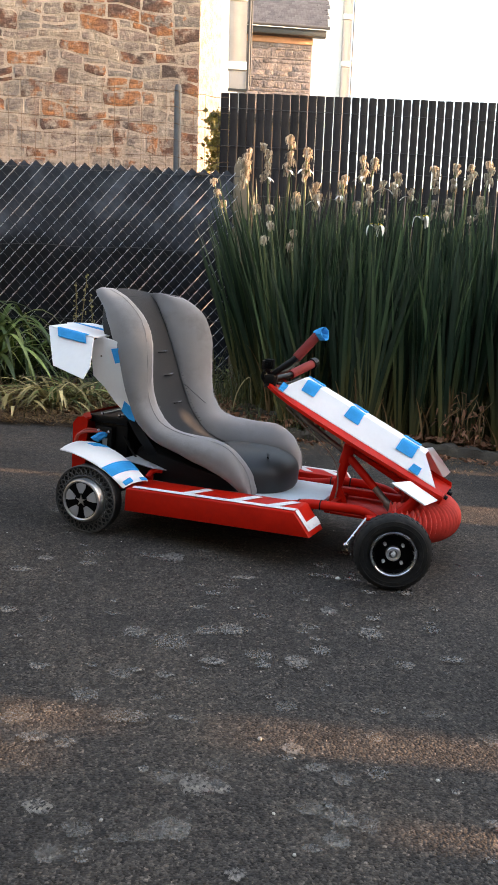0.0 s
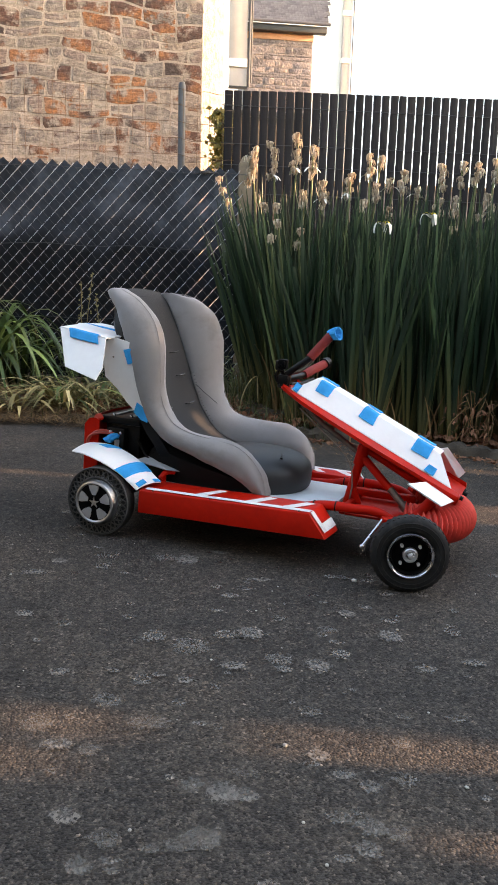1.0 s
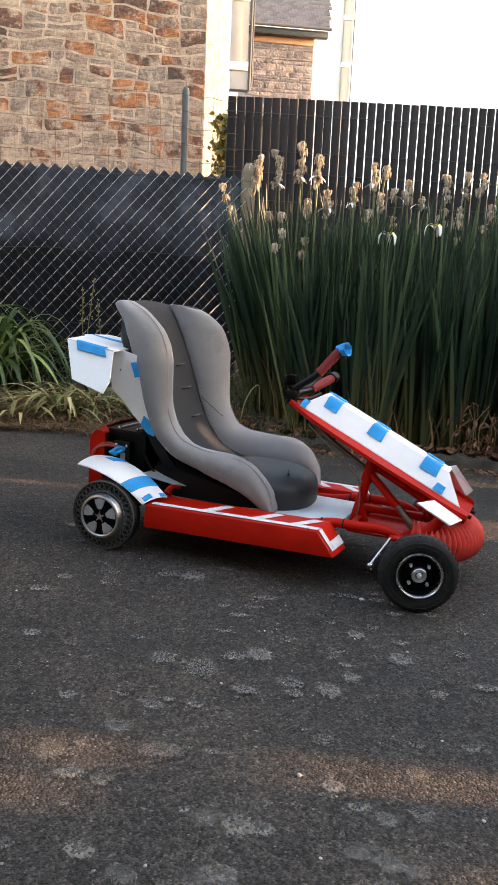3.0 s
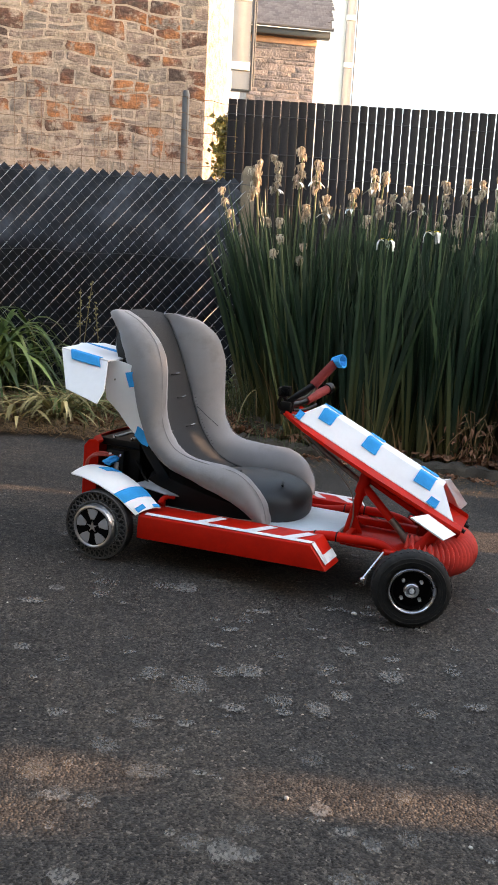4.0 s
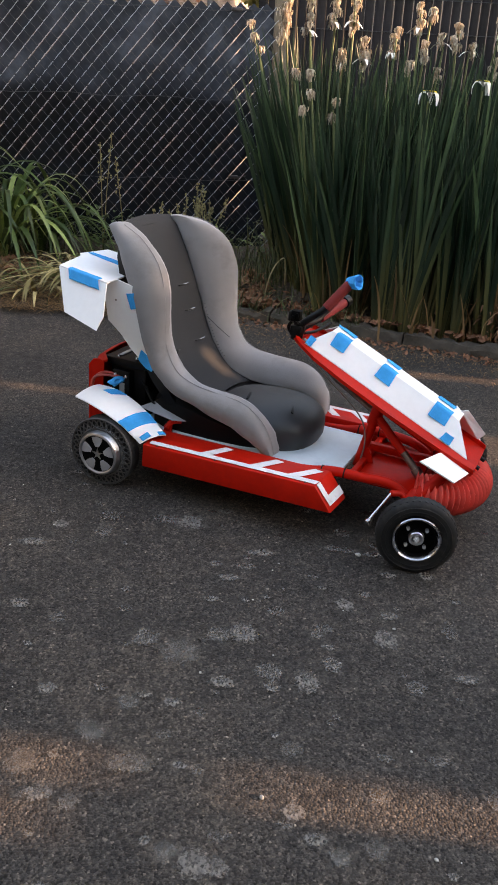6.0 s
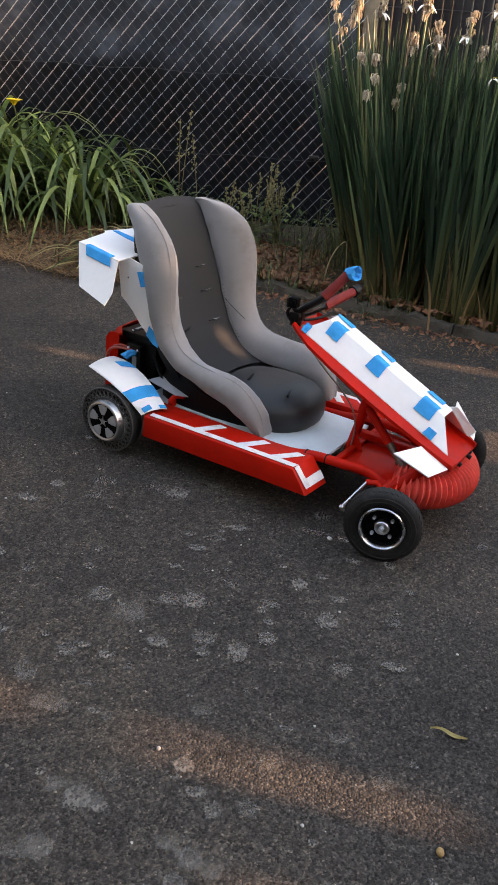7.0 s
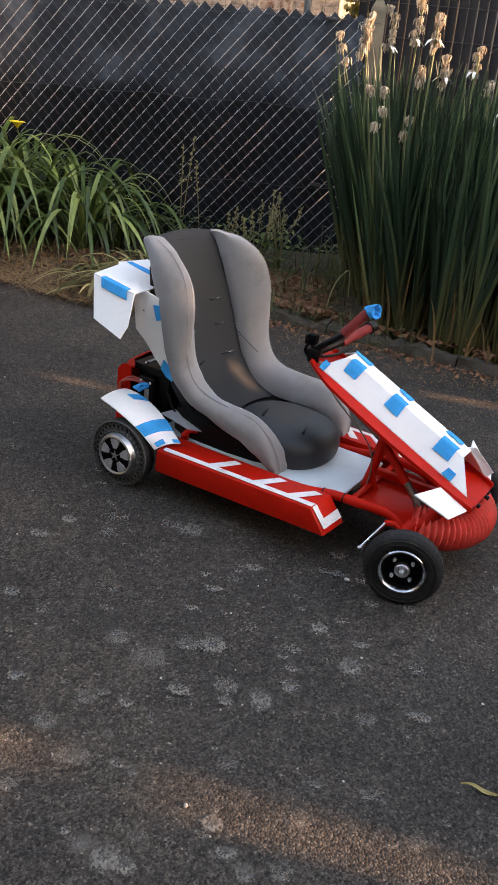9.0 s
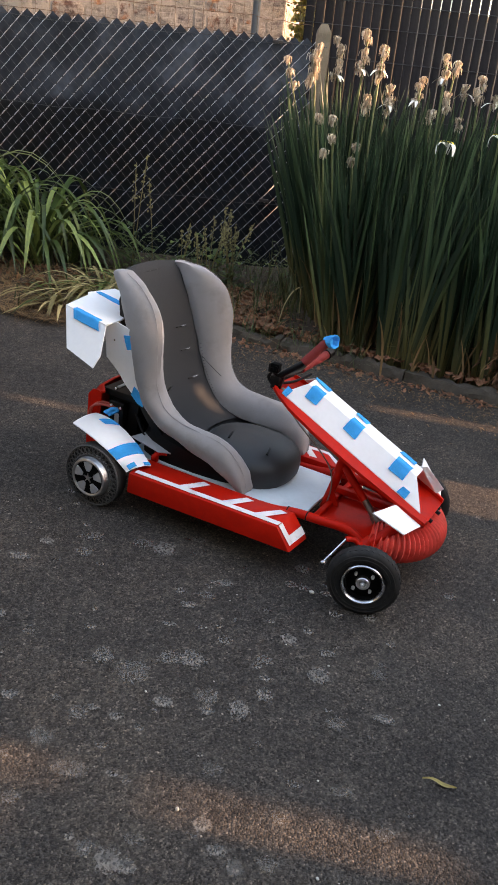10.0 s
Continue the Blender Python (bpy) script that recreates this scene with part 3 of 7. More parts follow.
tagged(raw_mesh("knots", verts, faces, DARK_WIRE, fence), kind="stuff")
for z in (0.52, 1.05, 1.595):
    bm = bmesh.new()
    pts = [(F_L + (F_R + 0.1 - F_L) * q / 24, FY - 0.022 + 0.003 * math.sin(q), z + 0.008 * math.sin(q * 1.7)) for q in range(25)]
    tube(bm, pts, 0.0022, 6)
    part("tension_wire", bm, DARK_WIRE, fence)
for z, x in ((0.545, 0.43), (1.60, 0.42)):
    bm = bmesh.new()
    box(bm, (x - 0.035, FY - 0.034, z - 0.012), (x + 0.035, FY - 0.016, z + 0.012), 0.004)
    tube(bm, [(x + 0.03, FY - 0.026, z), (x + 0.22, FY + 0.05, z + 0.02)], 0.003, 6)
    part("wire_strainer", bm, GUTTER, fence)

# concrete post at the end of the chain-link fence
cpost = thing("concrete_post", LEVEL @ pose(0.735, 6.22, 0), "square weathered concrete fence post with a pointed top", "fence post", kind="structure")
bm = bmesh.new()
rings = []
for z, w in ((0, 0.052), (0.6, 0.050), (1.2, 0.049), (1.68, 0.048), (1.70, 0.045), (1.745, 0.022)):
    rings.append([Vector((sx * w + 0.003 * noise.noise(Vector((sx, sy, z * 3))), sy * w, z)) for sx, sy in ((-1, -1), (0, -1.05), (1, -1), (1, 1), (0, 1.05), (-1, 1))])
loft(bm, rings)
part("shaft", bm, CONCRETE, cpost)

# ---- welded wire fence and its post, just behind ----
WY = 6.42
wire_fence = thing("welded_wire_fence", LEVEL, "rusty welded wire fence on a dark post", "fence", kind="structure")
bm = bmesh.new()
tube(bm, [(0.256, WY, 0), (0.256, WY, 2.26), (0.256, WY, 2.285)], [0.027, 0.027, 0.02], 14)
part("post", bm, POST_GREY, wire_fence, "round dark grey post")
rw = random.Random(3)
verts, faces = [], []


def thin(p, q, r):
    n = 10
    for k in range(n + 1):
        c = Vector(p).lerp(Vector(q), k / n) + Vector((0, 0.004 * math.sin(k * 2.1 + p[2] * 9), 0.006 * math.sin(k * 1.3 + p[0] * 7)))
        i = len(verts)
        horiz = abs(q[0] - p[0]) > abs(q[2] - p[2])
        verts.extend([c + (Vector((0, 0, r)) if horiz else Vector((r, 0, 0))), c + Vector((0, -r, 0)), c - (Vector((0, 0, r)) if horiz else Vector((r, 0, 0))), c + Vector((0, r, 0))])
        if k:
            faces.extend([(i - 4 + e, i - 4 + (e + 1) % 4, i + (e + 1) % 4, i + e) for e in range(4)])


for z in (1.64, 1.76, 1.88, 2.00, 2.12, 2.235):
    thin((-3.6, WY - 0.03, z + 0.02), (0.256, WY - 0.03, z), 0.0021)
    thin((0.256, WY - 0.03, z - 0.01), (0.66, WY - 0.03, z - 0.03), 0.0021)
x = -3.55
while x < 0.66:
    thin((x, WY - 0.033, 1.3), (x + rw.uniform(-0.01, 0.01), WY - 0.033, 2.235 + 0.02 * (x < 0.2)), 0.0016)
    x += 0.098
raw_mesh("wire_grid", verts, faces, plain("rusty_wire", (0.12, 0.075, 0.05), 0.7, 0.4, vary=0.4, big=20, fine=100, bump=0.2), wire_fence)

# ---- tall fence of black upright slats ----
slat_fence = thing("slat_fence", LEVEL, "tall black fence of upright plastic slats held by wires", "fence", kind="structure")
rs = random.Random(8)
S_L, S_R, S_TOP = 0.67, 4.6, 2.372
profile = [(-0.0338, 0.0), (-0.026, -0.006), (-0.010, -0.008), (0.010, -0.008), (0.026, -0.006), (0.0338, 0.0)]
me_slat = None
x, k = S_L, 0
while x < S_R:
    if me_slat is None:
        verts = [(px, py, z) for z in (0.0, 1.2, S_TOP) for px, py in profile]
        n = len(profile)
        verts += [(px, py + 0.004, z) for px, py, z in verts]
        faces = []
        for lv in range(2):
            for i in range(n - 1):
                a = lv * n + i
                faces.append((a, a + 1, a + n + 1, a + n))
                faces.append(tuple(3 * n + w for w in (a + n, a + n + 1, a + 1, a)))
        for i in range(n - 1):
            a = 2 * n + i
            faces.append((a, a + 1, a + 1 + 3 * n, a + 3 * n))
        ob = raw_mesh("slat", verts, faces, BLACK_SLAT, slat_fence, smooth=False)
        me_slat = ob.data
    else:
        ob = new("slat", me_slat)
        ob.parent = slat_fence
    ob.location = (x + rs.uniform(-0.0008, 0.0008), 7.0 - 0.05 * (x - S_L), 0.0)
    ob.scale = (rs.uniform(0.97, 1.03), 1, 1 + 0.0055 * (x - S_L) + rs.uniform(-0.001, 0.001))
    ob.rotation_euler = (0, radians(rs.uniform(-0.06, 0.06)), radians(rs.uniform(-1.5, 1.5)))
    k += 1
    x += 0.0734 + 0.0
for z in (0.35, 0.75, 1.15, 1.55, 1.78, 1.95, 2.25):
    bm = bmesh.new()
    tube(bm, [(S_L - 0.06, 6.978, z), (S_R, 6.978 - 0.05 * (S_R - S_L), z)], 0.0028, 6)
    part("support_wire", bm, DARK_WIRE, slat_fence)

# ---- stone house wall behind the fences ----
WALL_Y, WALL_R = 8.0, 0.515
wall = thing("wall_stone", LEVEL, "rubble stone house wall with pale lime mortar joints", "stone wall", kind="structure")
bm = bmesh.new()
box(bm, (-6.0, WALL_Y, 0.0), (WALL_R - 0.005, WALL_Y + 0.5, 6.5))
part("mortar_core", bm, MORTAR, wall)
bm = bmesh.new()
ring = lambda z: [Vector((WALL_R - 0.006, WALL_Y + 0.006, z)), Vector((0.745, WALL_Y + 0.42, z)), Vector((0.745, WALL_Y + 3.0, z)), Vector((WALL_R - 0.006, WALL_Y + 3.0, z))]
loft(bm, [ring(0), ring(6.5)])
part("splayed_corner", bm, plain("limewashed_stone", (0.30, 0.262, 0.232), 0.9, vary=0.6, big=16, fine=40, bump=0.8, depth=0.03), wall, "pale limewashed splayed corner")

rr = random.Random(21)


def course(x, z):
    """The waviness of the wall's courses, shared by all stones."""
    return 0.035 * math.sin(x * 1.9 + z * 1.3) + 0.026 * math.sin(x * 5.3 - z * 5.1 + 1.0) + 0.014 * math.sin(x * 13.0 + z * 11.0)


def stone(x0, x1, z0, z1):
    """One squared rubble stone: uneven edges, a few knocked-off corners, flush with the pointing."""
    cx, cz, w, h = (x0 + x1) / 2, (z0 + z1) / 2, (x1 - x0) / 2, (z1 - z0) / 2
    lean = rr.uniform(-0.16, 0.16) * h
    ring = []
    for sx, sz in ((-1, -1), (1, -1), (1, 1), (-1, 1)):
        c = rr.choice((0.08, 0.15, 0.25, 0.5)) * min(w, h)
        e1, e2 = (sx * (w - c), sz * h), (sx * w, sz * (h - c))
        mid = (sx * (w - 0.3 * c), sz * (h - 0.3 * c))
        ring += [e1, mid, e2] if sx * sz < 0 else [e2, mid, e1]
    dense = []
    for p, q in zip(ring, ring[1:] + ring[:1]):
        dense.append(p)
        if abs(p[0] - q[0]) + abs(p[1] - q[1]) > 0.05:
            dense += [((p[0] * 2 + q[0]) / 3, (p[1] * 2 + q[1]) / 3), ((p[0] + q[0] * 2) / 3, (p[1] + q[1] * 2) / 3)]
    ring = []
    for px, pz in dense:
        px += lean * pz / h + rr.uniform(-0.004, 0.004)
        pz += rr.uniform(-0.0045, 0.0045)
        ring.append((px, pz + course(cx + px, cz + pz)))
    n = len(ring)
    proud = rr.uniform(0.0, 0.003)
    inset = lambda p: (p[0] * (1 - 0.008 / w), p[1] * (1 - 0.007 / h))
    verts = [(p[0], 0.004, p[1]) for p in ring] + [(inset(p)[0], -proud * rr.uniform(0.5, 1.2), inset(p)[1]) for p in ring]
    verts.append((rr.uniform(-0.3, 0.3) * w, -proud - rr.uniform(-0.001, 0.004), rr.uniform(-0.3, 0.3) * h))
    faces = [(k, (k + 1) % n, n + (k + 1) % n, n + k) for k in range(n)] + [(n + k, n + (k + 1) % n, 2 * n) for k in range(n)]
    ob = raw_mesh("stone", verts, faces, STONE, wall)
    ob.location = (cx, WALL_Y, cz)


J = 0.0042
z = 1.42
while z < 4.0:
    h = rr.choice((rr.uniform(0.075, 0.10), rr.uniform(0.10, 0.13), rr.uniform(0.12, 0.165)))
    x = -2.1 - rr.uniform(0, 0.3)
    while x < WALL_R - 0.02:
        w = rr.choice((rr.uniform(0.11, 0.18), rr.uniform(0.16, 0.28), rr.uniform(0.24, 0.40)))
        x1 = min(x + w, WALL_R)
        if WALL_R - x1 < 0.12:
            x1 = WALL_R
        if h > 0.12 and rr.random() < 0.3:
            zs = z + h * rr.uniform(0.35, 0.65)
            stone(x + J, x1 - J, z + J, zs - J)
            if w > 0.24:
                xm = x + (x1 - x) * rr.uniform(0.35, 0.65)
                stone(x + J, xm - J, zs + J, z + h - J)
                stone(xm + J, x1 - J, zs + J, z + h - J)
            else:
                stone(x + J, x1 - J, zs + J, z + h - J)
        else:
            stone(x + J, x1 - J, z + J, z + h - J)
        x = x1
    z += h

# a scrap of creeper in the gap between house wall and slat fence
creeper = thing("creeper", LEVEL @ pose(0.655, 7.42, 0), "yellowing creeper climbing between wall and fence", "climbing plant")
rc = random.Random(4)
bm = bmesh.new()
tube(bm, [(0, 0, 0), (0.03, 0, 0.9), (-0.02, 0, 1.7), (0.02, 0, 2.35)], [0.012, 0.01, 0.007, 0.004], 6)
part("stem", bm, STEEL, creeper)
verts, faces = [], []
for _ in range(1500):
    c = Vector((rc.gauss(0, 0.045), rc.gauss(0, 0.05), 2.28 - 1.1 * rc.random() ** 1.3))
    e = Euler((rc.uniform(0, 6.3), rc.uniform(0, 6.3), rc.uniform(0, 6.3))).to_matrix()
    s = rc.uniform(0.018, 0.034)
    i = len(verts)
    verts += [c + e @ Vector(q) * s for q in ((-0.6, 0, 0), (0, -0.9, 0.15), (0.7, 0, 0), (0, 1.0, 0.15))]
    faces.append((i, i + 1, i + 2, i + 3))
tagged(raw_mesh("foliage", verts, faces, leaf_mat("creeper_leaf", (0.20, 0.17, 0.04), (0.38, 0.28, 0.07)), creeper), kind="stuff")

# ---- houses in the distance ----
HY = 18.0
gable = thing("stone_house", LEVEL, "sandstone house with a grey slate roof and black gutter", "house", kind="structure")
bm = bmesh.new()
box(bm, (2.05, HY + 0.022, 0), (3.46, HY + 1.3, 6.02))
part("wall", bm, FAR_MORTAR, gable)
rh = random.Random(14)
z = 4.3
while z < 5.8:
    h = rh.choice((0.05, 0.07, 0.10, 0.13)) * rh.uniform(0.85, 1.15)
    x = 2.07
    while x < 3.44:
        w = rh.uniform(0.10, 0.5)
        x1 = min(x + w, 3.45)
        if 3.45 - x1 < 0.14:
            x1 = 3.45
        bm = bmesh.new()
        box(bm, (x + 0.004, HY + rh.uniform(0.008, 0.017), z + 0.003), (x1 - 0.004, HY + 0.05, z + h - 0.003), 0.012)
        for v in bm.verts:
            v.co += Vector((rh.uniform(-0.012, 0.012), rh.uniform(-0.002, 0.002), rh.uniform(-0.006, 0.006)))
        part("stone", bm, FAR_STONE, gable)
        x = x1
    z += h
bm = bmesh.new()
box(bm, (2.05, HY - 0.012, 5.72), (3.47, HY + 0.02, 5.84), 0.006)
part("brick_band", bm, BRICK_TONE, gable, "terracotta band under the eaves")
roof = part("roof", (lambda b: (loft(b, [[Vector((1.9, HY - 0.18, 6.02)), Vector((3.74, HY - 0.18, 6.02)), Vector((3.74, HY - 0.18, 6.0)), Vector((1.9, HY - 0.18, 6.0))],
                                         [Vector((1.9, HY + 2.6, 8.6)), Vector((4.15, HY + 2.6, 8.6)), Vector((4.15, HY + 2.6, 8.5)), Vector((1.9, HY + 2.6, 8.5))]]), b)[1])(bmesh.new()), SLATE, gable)
me_tile = None
rise = Vector((0, 2.78, 2.58)).normalized()
for row in range(20):
    for col in range(14):
        c = Vector((1.90 + col * 0.137 + (0.068 if row % 2 else 0), HY - 0.20, 6.03)) + rise * (row * 0.088)
        if c.x + 0.13 > 3.75 + row * 0.017:
            continue
        if me_tile is None:
            bm = bmesh.new()
            box(bm, (0.004, -0.006, 0), (0.133, 0.006, 0.12))
            bmesh.ops.rotate(bm, verts=bm.verts[:], cent=(0, 0, 0), matrix=Euler((radians(-44), 0, 0)).to_matrix())
            ob = part("slate", bm, SLATE, roof, smooth=False)
            me_tile = ob.data
        else:
            ob = new("slate", me_tile)
            ob.parent = roof
        ob.location = c
bm = bmesh.new()
tube(bm, [(1.9, HY - 0.26, 6.0), (3.76, HY - 0.26, 6.0)], 0.032, 10)
part("gutter", bm, SLATE, gable, "grey half-round gutter")
bm = bmesh.new()
box(bm, (1.95, HY - 0.19, 5.845), (3.71, HY - 0.02, 5.975), 0.01)
part("fascia", bm, GUTTER, gable, "dark fascia board")

bay = thing("cream_bay", LEVEL, "cream painted timber bay with a dark downpipe", "bay window", kind="structure")
bm = bmesh.new()
box(bm, (1.605, HY - 1.2, 4.93), (1.945, HY - 1.06, 9.0), 0.012)
box(bm, (1.625, HY - 1.18, 4.52), (1.955, HY - 1.06, 4.86), 0.012)
part("casing", bm, CREAM, bay)
bm = bmesh.new()
box(bm, (1.60, HY - 1.225, 4.86), (1.955, HY - 1.06, 5.01), 0.012)
box(bm, (1.60, HY - 1.225, 6.10), (1.95, HY - 1.06, 6.18), 0.012)
part("ledge", bm, RENDER_WHITE, bay, "white painted ledge")
bm = bmesh.new()
box(bm, (1.61, HY - 1.2, 4.485), (1.975, HY - 1.06, 4.52), 0.006)
part("soffit_edge", bm, GUTTER, bay)
bm = bmesh.new()
tube(bm, [(1.992, HY - 1.2, 4.5), (1.992, HY - 1.2, 9.0)], 0.026, 8)
tube(bm, [(2.045, HY - 1.1, 4.6), (2.045, HY - 1.1, 9.0)], 0.018, 8)
part("downpipe", bm, GUTTER, bay)

white_house = thing("white_house", LEVEL, "white rendered house with a cream corner board", "house", kind="structure")
bm = bmesh.new()
box(bm, (0.4, HY + 7.0, 0), (5.64, HY + 12, 11))
part("wall", bm, RENDER_WHITE, white_house)
bm = bmesh.new()
box(bm, (5.64, HY + 6.9, 0), (5.91, HY + 7.3, 11), 0.01)
part("corner_board", bm, CREAM, white_house)
for z in (7.05, 8.32):
    bm = bmesh.new()
    box(bm, (5.625, HY + 6.87, z), (5.915, HY + 7.3, z + 0.14), 0.01)
    part("band", bm, RENDER_WHITE, white_house)
bm = bmesh.new()
tube(bm, [(5.945, HY + 6.9, 0), (5.945, HY + 6.9, 11)], 0.024, 8)
part("downpipe", bm, plain("grey_downpipe", (0.12, 0.12, 0.125), 0.5, vary=0.2), white_house, "thin grey downpipe")

# backing wall and boarded block, added behind the slat fence to dim its gaps
gap_backing_wall = thing("gap_backing_wall", LEVEL, "low grey wall with a coping, added to dim the fence gaps", "garden wall", kind="structure")
bm = bmesh.new()
box(bm, (0.9, 12.0, 0), (9.0, 12.2, 2.2), 0.01)
part("wall", bm, POST_GREY, gap_backing_wall)
bm = bmesh.new()
box(bm, (0.86, 11.96, 2.2), (9.0, 12.24, 2.27), 0.015)
part("coping", bm, CONCRETE, gap_backing_wall)
shed = thing("gap_backing_block", LEVEL @ pose(1.30, 9.9, 0), "brown boarded block, added behind the slat fence to dim its gaps", "shed", kind="structure")
for k in range(6):
    bm = bmesh.new()
    box(bm, (-0.48 + 0.16 * k, -0.45, 0), (-0.324 + 0.16 * k, 0.45, 2.62), 0.006)
    part("board", bm, HEDGE_WOOD, shed)
bm = bmesh.new()
box(bm, (-0.52, -0.5, 2.62), (0.52, 0.5, 2.68), 0.01)
part("roof", bm, GUTTER, shed)

# ---- unseen board screen, added to shade the drive; its openings pass the low sun ----
side = thing("sun_screen", pose(0, 0, 0), "tall tarred board screen, added unseen to shape the sunlight", "fence", kind="structure")
BX = 5.2
tan_e = math.tan(radians(SUN_ELEV))


def boards(openings, y0, y1, top):
    """Boards from y0 to y1, left out where an opening (y, width, sill, head) lies."""
    cuts = sorted(openings)
    y = y0
    spans = []
    for oy, ow, sill, head in cuts:
        if oy - ow / 2 > y:
            spans.append((y, oy - ow / 2, 0, top))
        spans.append((oy - ow / 2, oy + ow / 2, 0, sill))
        spans.append((oy - ow / 2, oy + ow / 2, head, top))
        y = oy + ow / 2
    spans.append((y, y1, 0, top))
    for a, b, lo, hi in spans:
        n = max(1, round((b - a) / 0.5))
        for q in range(n):
            if hi - lo > 0.02:
                bm = bmesh.new()
                box(bm, (BX, a + (b - a) * q / n, lo), (BX + 0.03, a + (b - a) * (q + 1) / n, hi))
                part("board", bm, HEDGE_WOOD, side, smooth=False)


def opening(x0, x1, y, width):
    """The opening that lights the drive from x0 to x1 on the line that the sun draws through (x0, y)."""
    slope = math.tan(radians(SUN_AZ))
    return (y + (BX - x0) * slope, width, (BX - x1) * tan_e / math.cos(radians(SUN_AZ)), (BX - x0) * tan_e / math.cos(radians(SUN_AZ)))


def spot(place, width, height):
    """The opening that lets the sun fall on a small place above the drive."""
    run = (BX - place[0]) / math.cos(radians(SUN_AZ))
    z = place[2] + run * tan_e
    return (place[1] + (BX - place[0]) * math.tan(radians(SUN_AZ)), width, z - height / 2, z + height / 2)


OPENINGS = [opening(-0.33, 0.82, 1.19, 0.12), opening(0.42, 0.74, 0.80, 0.06), opening(1.13, 2.2, 2.72, 0.36), opening(1.0, 2.2, 3.62, 0.085), opening(-0.72, -0.25, 3.222, 0.055), opening(-0.42, -0.19, 1.075, 0.10), spot((0.016, 2.426, 0.655), 0.014, 0.05), spot((0.203, 2.703, 0.33), 0.125, 0.10)]
boards(OPENINGS, -8.0, 3.4, 2.4)
run = lambda x: (BX - x) * tan_e / math.cos(radians(SUN_AZ))
bm = bmesh.new()
box(bm, (BX + 0.03, OPENINGS[0][0] - 0.2, run(0.16)), (BX + 0.06, OPENINGS[0][0] + 0.2, run(-0.12)))
part("board", bm, HEDGE_WOOD, side, smooth=False)
boards([], 3.4, 5.0, 2.36)
boards([], 5.0, 6.75, 3.7)
# an unseen house-sized block, added behind the camera, shades the drive from that side
home = thing("rear_shade_block", LEVEL, "plain grey rendered block, added unseen to shade the drive", "house", kind="structure")
bm = bmesh.new()
box(bm, (-9.0, -9.0, -0.3), (4.6, -2.8, 6.4))
part("wall", bm, plain("grey_render", (0.30, 0.285, 0.27), 0.9, vary=0.15, big=2, fine=50, bump=0.3, depth=0.01), home)
# an unseen dark wall, added on the other side, cuts sky light and bounce
far_wall = thing("side_shade_wall", LEVEL, "high dark green wall, added unseen to cut side light", "fence", kind="structure")
bm = bmesh.new()
box(bm, (-5.0, -3.0, -0.4), (-4.7, 8.0, 3.3))
part("panel", bm, plain("dark_green_paint", (0.035, 0.045, 0.042), 0.8, vary=0.2, big=2, fine=50, bump=0.3, depth=0.01), far_wall)
# loose leaves, added unseen in the openings, break the sun patches up
rb = random.Random(77)
verts, faces = [], []
for oy, ow, sill, head in OPENINGS:
    for _ in range(int(1700 * ow * (head - sill)) + 6):
        c = Vector((BX + rb.uniform(0.05, 1.2), oy + rb.uniform(-0.6, 0.6) * ow, rb.uniform(sill, head)))
        e = Euler((rb.uniform(0, 6.3), rb.uniform(0, 6.3), rb.uniform(0, 6.3))).to_matrix()
        i, s = len(verts), rb.uniform(0.012, 0.03)
        verts += [c + e @ Vector(q) * s for q in ((-1, 0, 0), (0, -0.5, 0.1), (1, 0, 0), (0, 0.5, 0.1))]
        faces.append((i, i + 1, i + 2, i + 3))
tagged(raw_mesh("twig_leaves", verts, faces, leaf_mat("breakup_leaf", (0.05, 0.09, 0.03), (0.09, 0.13, 0.04)), side), kind="stuff")


# ---- the go-kart: x runs forward, y to its left, from the middle of the rear axle on the ground ----
kart = thing("go_kart", pose(-0.0155, 2.682, 0, 0, 0, -28.6), "home-built red and white go-kart with a grey child seat", "go-kart")


def sub(fn):
    """A bmesh filled by fn."""
    b = bmesh.new()
    fn(b)
    return b


def tape_strip(parent, pts, width, across, lift=0.0025):
    """A strip of blue tape along pts; across: the direction of its width."""
    b = bmesh.new()
    ac = Vector(across).normalized() * width * 0.5
    jag = random.Random(round(pts[0][0] * 9973 + pts[0][2] * 131))
    lo, hi = [], []
    for i, p in enumerate(pts):
        p = Vector(p)
        j = Vector([jag.uniform(-0.0025, 0.0025) for _ in range(3)]) if i in (0, len(pts) - 1) else Vector((0, 0, 0))
        lo.append(p - ac + j)
        hi.append(p + ac - j * 0.6)
    nrm = (hi[0] - lo[0]).cross(lo[1] - lo[0]).normalized() * 0.0012
    rings = [[a, c, c + nrm, a + nrm] for a, c in zip(lo, hi)]
    loft(b, rings)
    return part("tape", b, TAPE, parent, "blue masking tape", smooth=False)


FAR = -0.080      # the far side stands this much nearer the middle line


